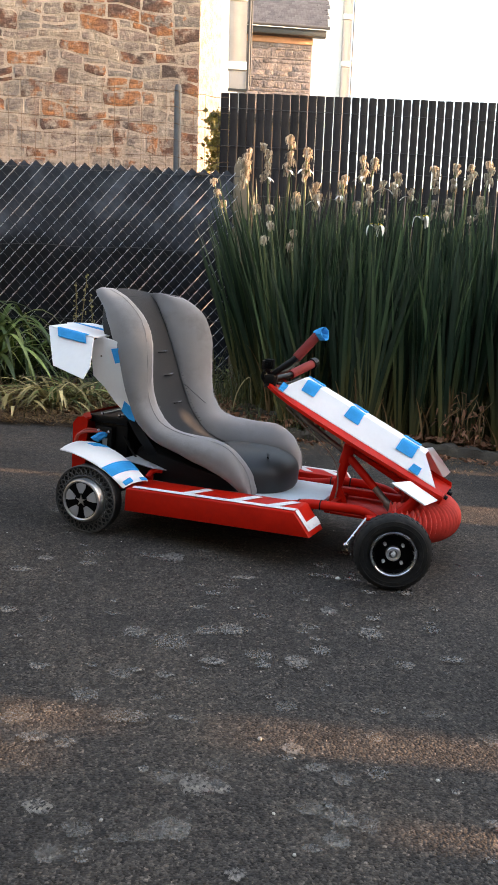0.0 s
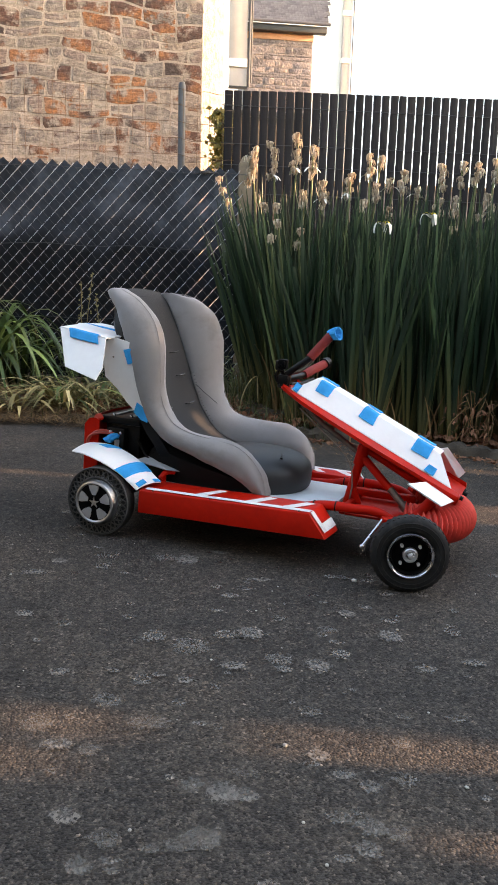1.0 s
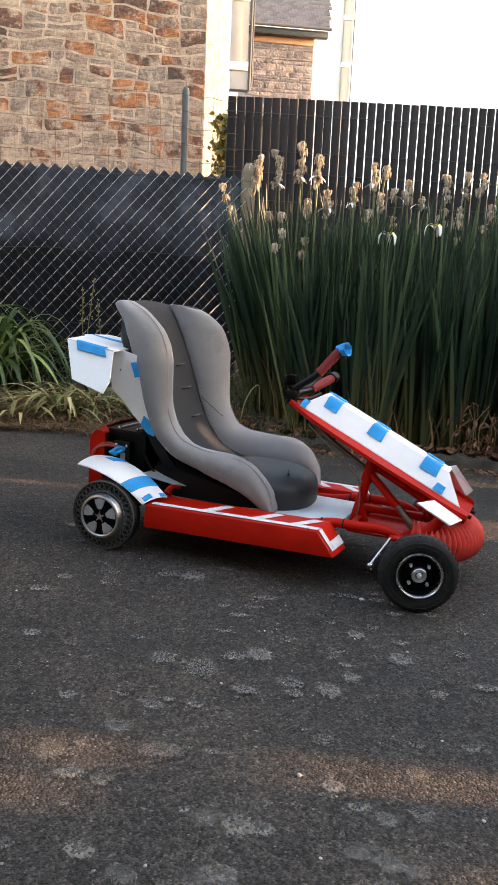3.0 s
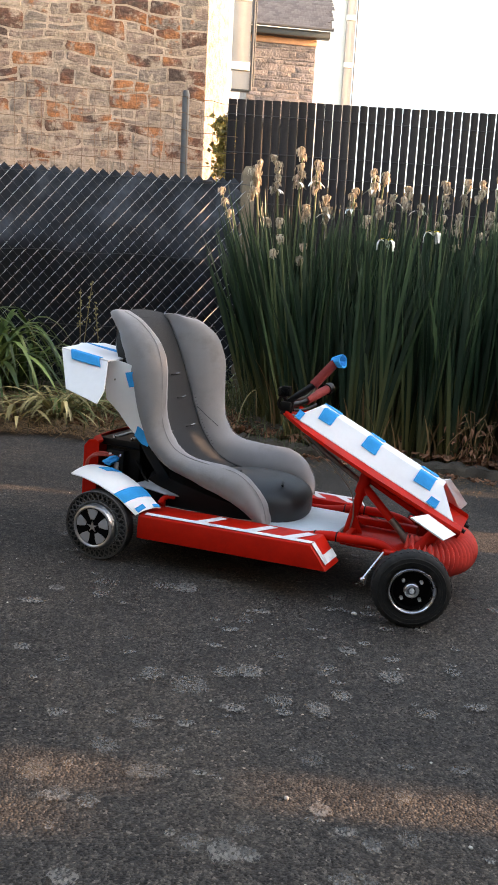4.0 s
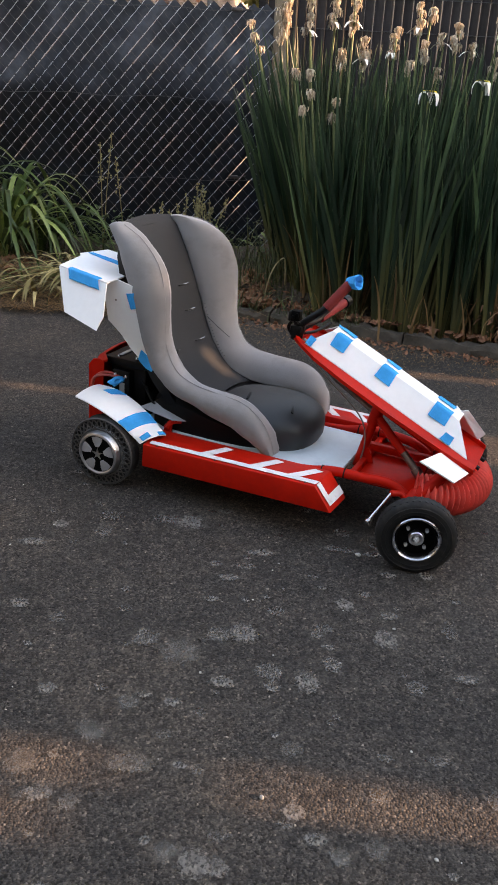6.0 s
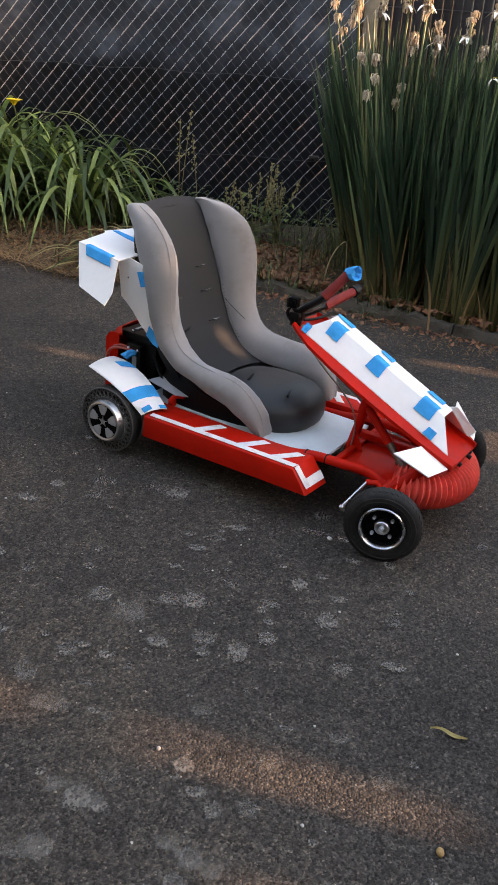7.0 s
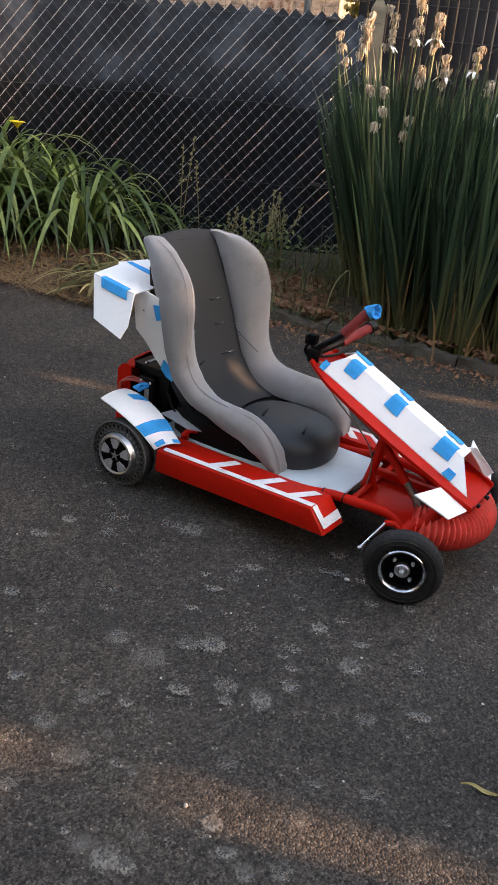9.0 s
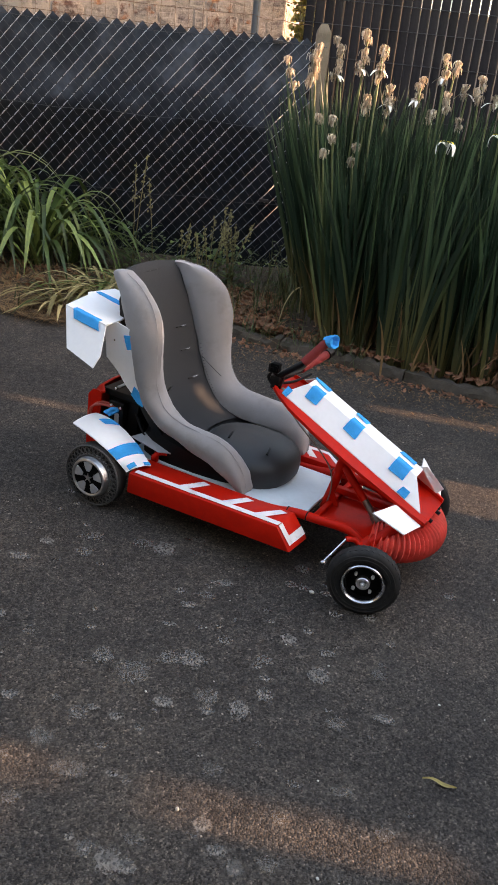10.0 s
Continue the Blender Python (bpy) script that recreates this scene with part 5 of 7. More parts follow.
def fold_tape(b):
    """Tape folded over the spoiler's near edge: a little on top, more down the face."""
    down, out = Vector((0.44, -0.45, -0.775)), Vector((-0.03, -0.87, 0.49))
    rings = []
    for k in range(7):
        e = Vector((-0.201, -0.280, 0.653)).lerp(Vector((-0.017, -0.298, 0.631)), 0.22 + 0.62 * k / 6)
        rag = 0.0008 * math.sin(k * 2.6)
        line = [e + Vector((0, 0.016 + rag, 0.0065)), e + Vector((0, 0, 0.0065)) + out * 0.002, e + out * 0.0065 + Vector((0, 0, 0.002)), e + down * (0.030 - rag) + out * 0.0065]
        rings.append(line + [q - Vector((0, 0, 0.0012)) + down * 0.0005 - out * 0.001 for q in line[::-1]])
    loft(b, rings)


part("tape", sub(fold_tape), TAPE, spoiler, "blue masking tape", smooth=False)
tape_strip(spoiler, [spoiler_top(-0.225, -0.075, 0.006), spoiler_top(-0.15, -0.085, 0.006), spoiler_top(-0.075, -0.095, 0.006)], 0.030, (0.1, 1.0, 0.0))
stay = part("spoiler_stay", sub(lambda b: sheet(b, [(-0.064, -0.236, 0.609), (-0.048, -0.236, 0.503), (0.000, -0.236, 0.465), (0.036, -0.236, 0.425), (0.072, -0.236, 0.395), (0.10, -0.236, 0.41), (0.09, -0.236, 0.52), (0.04, -0.236, 0.622), (-0.026, -0.236, 0.636)], 0.0045)), WHITE, kart, "white plastic stay", smooth=False)
part("screw", sub(lambda b: bmesh.ops.create_uvsphere(b, u_segments=10, v_segments=6, radius=0.0035, matrix=Matrix.Translation((-0.020, -0.2395, 0.570)))), STEEL, stay)
tape_strip(stay, [(0.036, -0.243, 0.600), (0.052, -0.243, 0.555)], 0.036, (1, 0, 0.3))
tape_strip(stay, [(0.070, -0.243, 0.412), (0.100, -0.245, 0.392), (0.125, -0.246, 0.385)], 0.040, (0.3, 0.0, 1))

# motor bay: black battery box, red tail shell, leads
bay_box = part("battery_box", sub(lambda b: (box(b, (-0.085, -0.165, 0.155), (0.05, 0.165, 0.350), 0.010), box(b, (-0.10, -0.178, 0.334), (0.055, 0.175, 0.360), 0.006),
                                   box(b, (-0.06, -0.195, 0.19), (0.005, -0.16, 0.325), 0.006))), BLACK, kart, "black battery and motor box")
for x, y, z in ((-0.05, -0.170, 0.364), (0.015, -0.165, 0.364), (-0.045, -0.199, 0.31), (-0.005, -0.199, 0.31)):
    part("bolt", sub(lambda b: bmesh.ops.create_uvsphere(b, u_segments=10, v_segments=6, radius=0.006, matrix=Matrix.Translation((x, y, z)))), CHROME, bay_box)
part("label_plate", sub(lambda b: box(b, (-0.03, -0.1975, 0.235), (-0.012, -0.1955, 0.285))), GREY_SHEET, bay_box)
part("top_strip", sub(lambda b: (box(b, (-0.062, -0.15, 0.3605), (-0.048, 0.13, 0.3645), 0.001), box(b, (0.0, -0.15, 0.3605), (0.016, 0.13, 0.3645), 0.001))), GREY_SHEET, bay_box, "pale strips along the lid")


def tail(b):
    rings = []
    for y in (-0.20, -0.17, -0.08, 0.08, 0.17, 0.20):
        e = -0.012 if abs(y) > 0.19 else -0.020
        x = -0.150 + (0.04 if abs(y) > 0.19 else 0.012 if abs(y) > 0.16 else 0)
        rings.append([Vector((x + 0.012, y, 0.125)), Vector((x - 0.004, y, 0.22)), Vector((x, y, 0.314 - e)), Vector((x + 0.014, y, 0.336 - e)), Vector((x + 0.036, y, 0.344 - e)), Vector((x + 0.036, y, 0.337 - e)), Vector((x + 0.02, y, 0.330 - e)), Vector((x + 0.008, y, 0.31 - e)), Vector((x + 0.005, y, 0.22)), Vector((x + 0.02, y, 0.125))])
    loft(b, rings)


part("tail_shell", sub(tail), RED, kart, "curved red tail shell")
part("tail_side", sub(lambda b: sheet(b, [(-0.146, -0.196, 0.13), (-0.095, -0.196, 0.13), (-0.088, -0.196, 0.345), (-0.104, -0.196, 0.352), (-0.128, -0.196, 0.348), (-0.146, -0.196, 0.326)], 0.006)), RED, kart)
for off in (0.0, 0.008):
    part("cable", sub(lambda b: tube(b, smooth_path([(-0.122, -0.225 + off, 0.235), (-0.118, -0.22 + off, 0.285), (-0.085, -0.205 + off, 0.302 + off), (-0.03, -0.20 + off, 0.304), (0.0, -0.18, 0.295)], 6), 0.0045, 8)), CABLE_RED, kart, "red power lead")
part("cable", sub(lambda b: tube(b, smooth_path([(0.17, -0.232, 0.185), (0.178, -0.222, 0.20), (0.19, -0.212, 0.206), (0.205, -0.20, 0.205)], 6), 0.0095, 8)), RED, kart, "short red pipe stub")
part("bracket", sub(lambda b: box(b, (0.155, -0.225, 0.165), (0.18, -0.208, 0.190), 0.004)), RED, kart)
part("wiring", sub(lambda b: [tube(b, smooth_path([(0.03 + 0.02 * k, -0.16, 0.30 - 0.02 * k), (0.09, -0.185 + 0.008 * k, 0.24 - 0.01 * k), (0.16 + 0.02 * k, -0.18, 0.20), (0.26, -0.19, 0.17 + 0.006 * k)], 5), 0.0035, 6) for k in range(4)]), BLACK, kart)

# ---- the car seat ----
seat = part("seat_shell", sub(lambda b: loft(b, [[Vector((x - dx, s, z - dz)) for dx, s, dz in ((0.0, -w, 0.0), (0.035, -w * 0.98, 0.012), (0.075, -w * 0.6, 0.03), (0.075, w * 0.6, 0.03), (0.035, w * 0.98, 0.012), (0.0, w, 0.0))]
    for x, z, w in ((-0.052, 0.768, 0.10), (-0.03, 0.70, 0.17), (0.01, 0.60, 0.205), (0.05, 0.50, 0.215), (0.085, 0.41, 0.215), (0.13, 0.335, 0.21), (0.18, 0.27, 0.205), (0.22, 0.20, 0.19), (0.24, 0.155, 0.17))])), BLACK, kart, "black plastic car-seat shell")
part("seat_base", sub(lambda b: loft(b, [[Vector((x, -w, 0.146)), Vector((x, -w * 1.02, z * 0.85 + 0.02)), Vector((x, -w * 0.9, z)), Vector((x, w * 0.9, z)), Vector((x, w * 1.02, z * 0.85 + 0.02)), Vector((x, w, 0.146))]
    for x, z, w in ((0.09, 0.26, 0.17), (0.14, 0.30, 0.195), (0.22, 0.275, 0.20), (0.32, 0.25, 0.20), (0.42, 0.225, 0.19), (0.50, 0.20, 0.165))])), BLACK, seat, "black plastic seat base")

# station by station: seam with the middle panel, front crest, outer back edge
SEAM = [(-0.058, 0.150, 0.782), (-0.030, 0.147, 0.752), (0.002, 0.143, 0.70), (0.045, 0.143, 0.61), (0.077, 0.144, 0.52), (0.112, 0.143, 0.43), (0.152, 0.140, 0.36), (0.215, 0.138, 0.295), (0.29, 0.142, 0.26), (0.38, 0.146, 0.255), (0.45, 0.150, 0.24), (0.495, 0.155, 0.205), (0.515, 0.16, 0.172)]
CREST = [(-0.030, 0.166, 0.787), (0.048, 0.182, 0.757), (0.120, 0.198, 0.695), (0.153, 0.212, 0.615), (0.157, 0.214, 0.525), (0.162, 0.212, 0.445), (0.198, 0.212, 0.380), (0.258, 0.212, 0.352), (0.338, 0.212, 0.342), (0.422, 0.212, 0.334), (0.482, 0.210, 0.295), (0.518, 0.205, 0.24), (0.530, 0.195, 0.178)]
OUTER = [(-0.084, 0.184, 0.778), (-0.036, 0.212, 0.735), (0.000, 0.230, 0.68), (0.030, 0.240, 0.61), (0.062, 0.246, 0.530), (0.090, 0.248, 0.440), (0.134, 0.248, 0.360), (0.202, 0.248, 0.312), (0.302, 0.247, 0.280), (0.398, 0.245, 0.248), (0.455, 0.240, 0.218), (0.498, 0.230, 0.185), (0.520, 0.215, 0.155)]
BACKS = [(-0.080, 0.160, 0.774), (-0.060, 0.16, 0.735), (-0.032, 0.165, 0.68), (0.008, 0.175, 0.60), (0.044, 0.185, 0.52), (0.078, 0.19, 0.43), (0.125, 0.195, 0.345), (0.20, 0.195, 0.288), (0.29, 0.195, 0.256), (0.38, 0.195, 0.230), (0.44, 0.195, 0.208), (0.485, 0.19, 0.182), (0.51, 0.185, 0.152)]


def bolster(s):
    on = lambda i: 0.0 if s > 0 else (0, 0.010, 0.026, 0.034, 0.034, 0.030)[max(0, i - 7)]      # the far wing reaches further forward
    wing = -1 if s > 0 else 1
    # the far wing is fuller: its crest stands further forward and out, its top a little lower
    full = lambda i, k: 0.0 if s > 0 or k == 0 else (0.004, 0.012, 0.017, 0.020, 0.022, 0.023, 0.018, 0.010, 0.004)[min(i, 8)] * (1.0, 1.0, 0.9, 0.4)[k]
    low = lambda i: 0.0 if s > 0 else (0.008, -0.012, -0.022, -0.018, -0.010, -0.004, 0.0)[min(i, 6)]
    lines = [smooth_path([(p[0] + on(i) + full(i, k), (p[1] + 0.5 * full(i, k)) * wing, p[2] + on(i) * 0.35 - low(i)) for i, p in enumerate(ln)], 4) for k, ln in enumerate((SEAM, CREST, OUTER, BACKS))]
    s = wing
    b = bmesh.new()
    rings = []
    for S, C, O, B in zip(*lines):
        inner = S.lerp(C, 0.5) + (C - O).cross(Vector((0, 0, 1))).normalized() * 0 + Vector((0.012, -0.012 * s, 0.006))
        outer = C.lerp(O, 0.5) + Vector((0.006, 0.020 * s, 0.004))
        ctrl = [S, inner, C, outer, O, O.lerp(B, 0.5), B, B.lerp(S, 0.5)]
        closed = []
        n = len(ctrl)
        for i in range(n):
            a, p, q, d = ctrl[i - 1], ctrl[i], ctrl[(i + 1) % n], ctrl[(i + 2) % n]
            for k in range(3):
                t = k / 3
                closed.append(0.5 * (2 * p + (q - a) * t + (2 * a - 5 * p + 4 * q - d) * t * t + (3 * p - a - 3 * q + d) * t ** 3))
        rings.append(closed)
    for end, nxt in ((0, 1), (-1, -2)):
        mid = sum(rings[end], Vector()) / len(rings[end])
        way = (mid - sum(rings[nxt], Vector()) / len(rings[nxt])).normalized()
        caps = [[mid + (p - mid) * f + way * d for p in rings[end]] for f, d in ((0.86, 0.006), (0.6, 0.011), (0.25, 0.014))]
        rings = caps[::-1] + rings if end == 0 else rings + caps
    loft(b, rings)
    for v in b.verts:
        v.co += Vector((0.0025 * noise.noise(v.co * 40), 0.0045 * s * noise.noise(v.co * 22), 0.004 * noise.noise(v.co * 17 + Vector((5, 0, 0)))))
    p = part("bolster", b, FABRIC, seat, "padded light grey fabric side wing")
    if s > 0:
        # a thin dark tube draws the shade in the wing's crease
        crease = bmesh.new()
        k = 19
        row = [lines[0][k + j].lerp(lines[1][k + j], 0.12 * j) + Vector((0.017, -0.017, 0.009)) * math.sin(math.pi * (0.12 + 0.10 * j)) for j in range(5)]
        tube(crease, row, 0.0011, 6)
        part("crease", crease, CHARCOAL, seat, "thin dark line for the shade in a crease of the wing")
        stitch = bmesh.new()
        for j in range(17, 26):
            for f in (0.25, 0.75):
                c = lines[0][j].lerp(lines[0][j + 1], f) + Vector((0.004, -0.002, 0.002))
                tube(stitch, [c + Vector((0.003, -0.003, 0.0)), c + Vector((0.005, 0.003, 0.001))], 0.0009, 5)
        part("stitching", stitch, BLACK, seat, "row of dark stitches along the seam")
    piping = bmesh.new()
    path = [c.lerp(o, 0.13) + Vector((0.0045, 0.0090 * s, 0.0038)) for c, o in zip(lines[1], lines[2])]
    tube(piping, path, 0.0012, 6)
    part("piping", piping, FABRIC, seat)


for s in (1, -1):
    bolster(s)


def middle(b):
    left = smooth_path([(p[0], p[1], p[2]) for p in SEAM[:9]], 4)
    rings = []
    for q in left:
        row = []
        for k in range(13):
            f = k / 6 - 1
            y = q.y * 1.04 * f
            row.append(Vector((q.x - 0.017 * (1 - f * f) - 0.002, y, q.z + 0.012 * (1 - f * f) - 0.001)))
        rings.append(row + [v + Vector((-0.02, 0, -0.008)) for v in row[::-1]])
    loft(b, rings)


part("back_panel", sub(middle), CHARCOAL, seat, "charcoal fabric back panel with harness slots")
def panel_place(y, z):
    for a, c in zip(SEAM, SEAM[1:]):
        if c[2] <= z <= a[2]:
            f = (a[2] - z) / (a[2] - c[2])
            sx, sy = a[0] + (c[0] - a[0]) * f, a[1] + (c[1] - a[1]) * f
            u = 1 - (y / (sy * 1.04)) ** 2
            return Vector((sx - 0.009 * u, y, z + 0.004 * u))


for z in (0.572, 0.492, 0.396):
    for s in (1, -1):
        slot = part("harness_slot", sub(lambda b: box(b, (-0.003, -0.020, -0.0018), (0.003, 0.020, 0.0018), 0.0012)), BLACK, seat)
        at = panel_place((0.056 if s > 0 else 0.100) * s, z)
        slot.matrix_local = pose(at.x + 0.003, at.y, at.z, 0, -25, -16 * s)
        if s < 0:
            continue
        rimp = part("slot_clip", sub(lambda b: (tube(b, [(0.003, -0.002, 0.003), (0.005, 0.010, 0.0035), (0.006, 0.019, 0.006), (0.003, 0.021, 0.009)], 0.0008, 6))), CHROME, seat)
        rimp.matrix_local = pose(at.x + 0.005, at.y, at.z, 0, -25, -16 * s)


def cushion(b):
    n, m = 28, 18
    rings = []
    for i in range(m + 1):
        ph = math.pi * (i / m - 0.5)
        cz, cr = math.copysign(abs(math.sin(ph)) ** 0.72, math.sin(ph)), max(0.004, abs(math.cos(ph)) ** 0.66)
        ring = []
        for k in range(n):
            a = 2 * math.pi * k / n
            ca, sa = math.cos(a), math.sin(a)
            ca, sa = math.copysign(abs(ca) ** 0.8, ca), math.copysign(abs(sa) ** 0.85, sa)
            x = 0.435 + 0.178 * cr * ca
            z = 0.205 + 0.085 * cz + 0.018 * max(0, cz) * math.cos(math.pi * min(1, abs(sa * cr))) * 0.3 - 0.05 * max(0, (x - 0.50)) * cz
            ring.append(Vector((x, -0.012 + 0.172 * cr * sa, z)))
        rings.append(ring)
    loft(b, rings)


pad = part("seat_cushion", sub(cushion), PAD_BLACK, seat, "dark smooth seat cushion")
for x, y, z, rz in ((0.535, -0.078, 0.2815, 20), (0.378, -0.070, 0.2905, 10)):
    sl = part("buckle_slot", sub(lambda b: box(b, (-0.004, -0.022, -0.002), (0.004, 0.022, 0.003), 0.0015)), BLACK, pad)
    sl.matrix_local = pose(x, y, z, 10, 22 if x > 0.5 else -6, rz)

# ---- handlebar ----
bars = part("handlebar", sub(lambda b: (tube(b, smooth_path([(0.520, -0.062, 0.548), (0.555, -0.048, 0.580), (0.598, -0.032, 0.618), (0.648, 0.007, 0.691)], 4), 0.0105, 12),
                                        tube(b, smooth_path([(0.516, -0.045, 0.532), (0.524, 0.02, 0.535), (0.535, 0.104, 0.541), (0.570, 0.235, 0.574)], 4), 0.0105, 12),
                                        tube(b, [(0.514, -0.058, 0.505), (0.520, -0.052, 0.560)], 0.019, 12),
                                        box(b, (0.497, -0.078, 0.518), (0.535, -0.030, 0.552), 0.008))), BLACK, kart, "black steel handlebar with clamp")
part("grip", sub(lambda b: tube(b, [Vector((0.592, -0.036, 0.610)).lerp(Vector((0.646, 0.006, 0.689)), k / 36) for k in range(37)], [0.0150 + 0.0009 * (k % 2) for k in range(37)], 14)), GRIP, bars, "red ribbed rubber grip")
part("grip", sub(lambda b: tube(b, [Vector((0.533, 0.096, 0.540)).lerp(Vector((0.568, 0.228, 0.572)), k / 40) for k in range(41)], [0.0150 + 0.0009 * (k % 2) for k in range(41)], 14)), GRIP, bars, "red ribbed rubber grip")
part("grip_end", sub(lambda b: tube(b, [(0.567, 0.224, 0.571), (0.573, 0.248, 0.577)], [0.0205, 0.019], 14)), BLACK, bars, "black grip end")


def tape_cap(b):
    """Tape wound round the bar's end as a loose, flared sleeve, open at its mouth."""
    rings = []
    for z, r in ((-0.014, 0.0150), (-0.004, 0.0175), (0.006, 0.0205), (0.015, 0.0225), (0.021, 0.0230), (0.019, 0.0200), (0.010, 0.0170), (0.004, 0.0150)):
        ring = []
        for k in range(14):
            a = 2 * math.pi * k / 14
            q = Vector((math.cos(a), math.sin(a), z * 30))
            f = 1 + (0.10 + 6 * max(0, z)) * noise.noise(q * 1.7)
            ring.append(Vector((r * f * math.cos(a) * 1.12 + 0.10 * max(0, z), r * f * math.sin(a), z + 0.007 * noise.noise(q * 2.3 + Vector((4, 0, 0))))))
        rings.append(ring)
    loft(b, rings)


cap = part("tape_cap", sub(tape_cap), TAPE, bars, "loose sleeve of blue tape round the bar end", smooth=False)
cap.matrix_local = Matrix.Translation((0.652, 0.009, 0.692)) @ Vector((0.085, -0.020, 0.015)).to_track_quat("Z", "Y").to_matrix().to_4x4()
part("bar_plug", sub(lambda b: tube(b, [(0, 0, 0.000), (0, 0, 0.0125)], [0.0165, 0.0150], 14)), BLACK, bars).matrix_local = cap.matrix_local.copy()
part("switch_box", sub(lambda b: (box(b, (0.504, -0.100, 0.572), (0.534, -0.074, 0.603), 0.004), box(b, (0.508, -0.104, 0.577), (0.519, -0.098, 0.588), 0.002), box(b, (0.522, -0.104, 0.580), (0.530, -0.098, 0.597), 0.002))), MATT_BLACK, bars, "black switch box with small buttons")
part("throttle_block", sub(lambda b: (box(b, (0.493, -0.094, 0.566), (0.523, -0.064, 0.598), 0.006), tube(b, [(0.508, -0.078, 0.57), (0.522, -0.06, 0.548)], 0.007, 8))), BLACK, bars)
part("brake_lever", sub(lambda b: tube(b, smooth_path([(0.535, -0.052, 0.557), (0.57, -0.045, 0.57), (0.60, -0.02, 0.603)], 4), [0.006] * 4 + [0.005] * 4 + [0.004], 8)), STEEL, bars)
part("brake_lever", sub(lambda b: tube(b, smooth_path([(0.53, -0.03, 0.52), (0.55, 0.03, 0.518), (0.57, 0.10, 0.53)], 4), 0.0048, 8)), BLACK, bars)
for k in range(2):
    part("control_cable", sub(lambda b: tube(b, smooth_path([(0.507, -0.08, 0.572), (0.497 - 0.006 * k, -0.078, 0.545), (0.505, -0.066, 0.515), (0.525, -0.052, 0.492)], 5), 0.0032, 6)), BLACK, bars)
part("steering_column", sub(lambda b: tube(b, [(0.530, -0.042, 0.503), (0.655, -0.042, 0.400), (0.792, -0.045, 0.318)], 0.0095, 10)), STEEL, kart, "bare steel steering column")
part("brake_cable", sub(lambda b: tube(b, smooth_path([(0.58, -0.066, 0.448), (0.65, -0.068, 0.392), (0.72, -0.068, 0.338), (0.764, -0.066, 0.285), (0.776, -0.064, 0.22), (0.770, -0.062, 0.165)], 6), 0.0024, 8)), plain("grey_cable", (0.22, 0.18, 0.14), 0.5, vary=0.15), kart, "grey control cable")


# ---- plants ----
def blade(verts, faces, base, lean, height, width, bend, n=6, fold=0.25, splay=0.10, twist=0.0):
    """A sword or strap leaf: rises from its base along a bending line, widest low down, to a point."""
    side = Matrix.Rotation(twist, 3, "Z") @ Vector((-lean.y, lean.x, 0)).normalized()
    i0 = len(verts)
    for k in range(n + 1):
        t = k / n
        c = Vector(base) + lean * (height * (splay * t + bend * t * t)) + Vector((0, 0, height * (t - 0.42 * bend * t * t * t)))
        w = width * (0.75 + 0.5 * t) * (1 - t ** 3) if k < n else 0.0008
        up = side.cross(Vector((0, 0, 1))) * (-fold * w)
        verts.extend([c - side * w + up, c, c + side * w + up])
        if k:
            a = i0 + 3 * (k - 1)
            faces.extend([(a, a + 1, a + 4, a + 3), (a + 1, a + 2, a + 5, a + 4)])


def arch_blade(verts, faces, base, head, reach, rise, width, n=9, droop=0.85):
    """A strap leaf that arches over: up and out from the base, then hanging to its tip."""
    d = Vector((math.cos(head), math.sin(head), 0))
    side = Vector((-d.y, d.x, 0))
    i0 = len(verts)
    for k in range(n + 1):
        t = k / n
        z = rise * (2.6 * t - 1.25 * t * t - droop * t ** 3)
        c = Vector(base) + d * (reach * (0.7 * t + 0.42 * t * t - 0.12 * t ** 3)) + Vector((0, 0, z))
        w = width * (0.7 + 0.6 * t) * (1 - t ** 4) if k < n else 0.001
        verts.extend([c - side * w + Vector((0, 0, w * 0.3)), c, c + side * w + Vector((0, 0, w * 0.3))])
        if k:
            a = i0 + 3 * (k - 1)
            faces.extend([(a, a + 1, a + 4, a + 3), (a + 1, a + 2, a + 5, a + 4)])


def petal(verts, faces, base, d, length, width, droop, curl=0.3):
    side = Vector(d).cross(Vector((0, 0, 1)))
    side = side.normalized() if side.length > 1e-4 else Vector((1, 0, 0))
    i0 = len(verts)
    n = 5
    for k in range(n + 1):
        t = k / n
        c = Vector(base) + Vector(d) * (length * t) + Vector((0, 0, -droop * t * t))
        w = width * math.sin(math.pi * (0.08 + 0.86 * t)) ** 0.8
        verts.extend([c - side * w + Vector((0, 0, w * curl)), c, c + side * w + Vector((0, 0, w * curl))])
        if k:
            a = i0 + 3 * (k - 1)
            faces.extend([(a, a + 1, a + 4, a + 3), (a + 1, a + 2, a + 5, a + 4)])


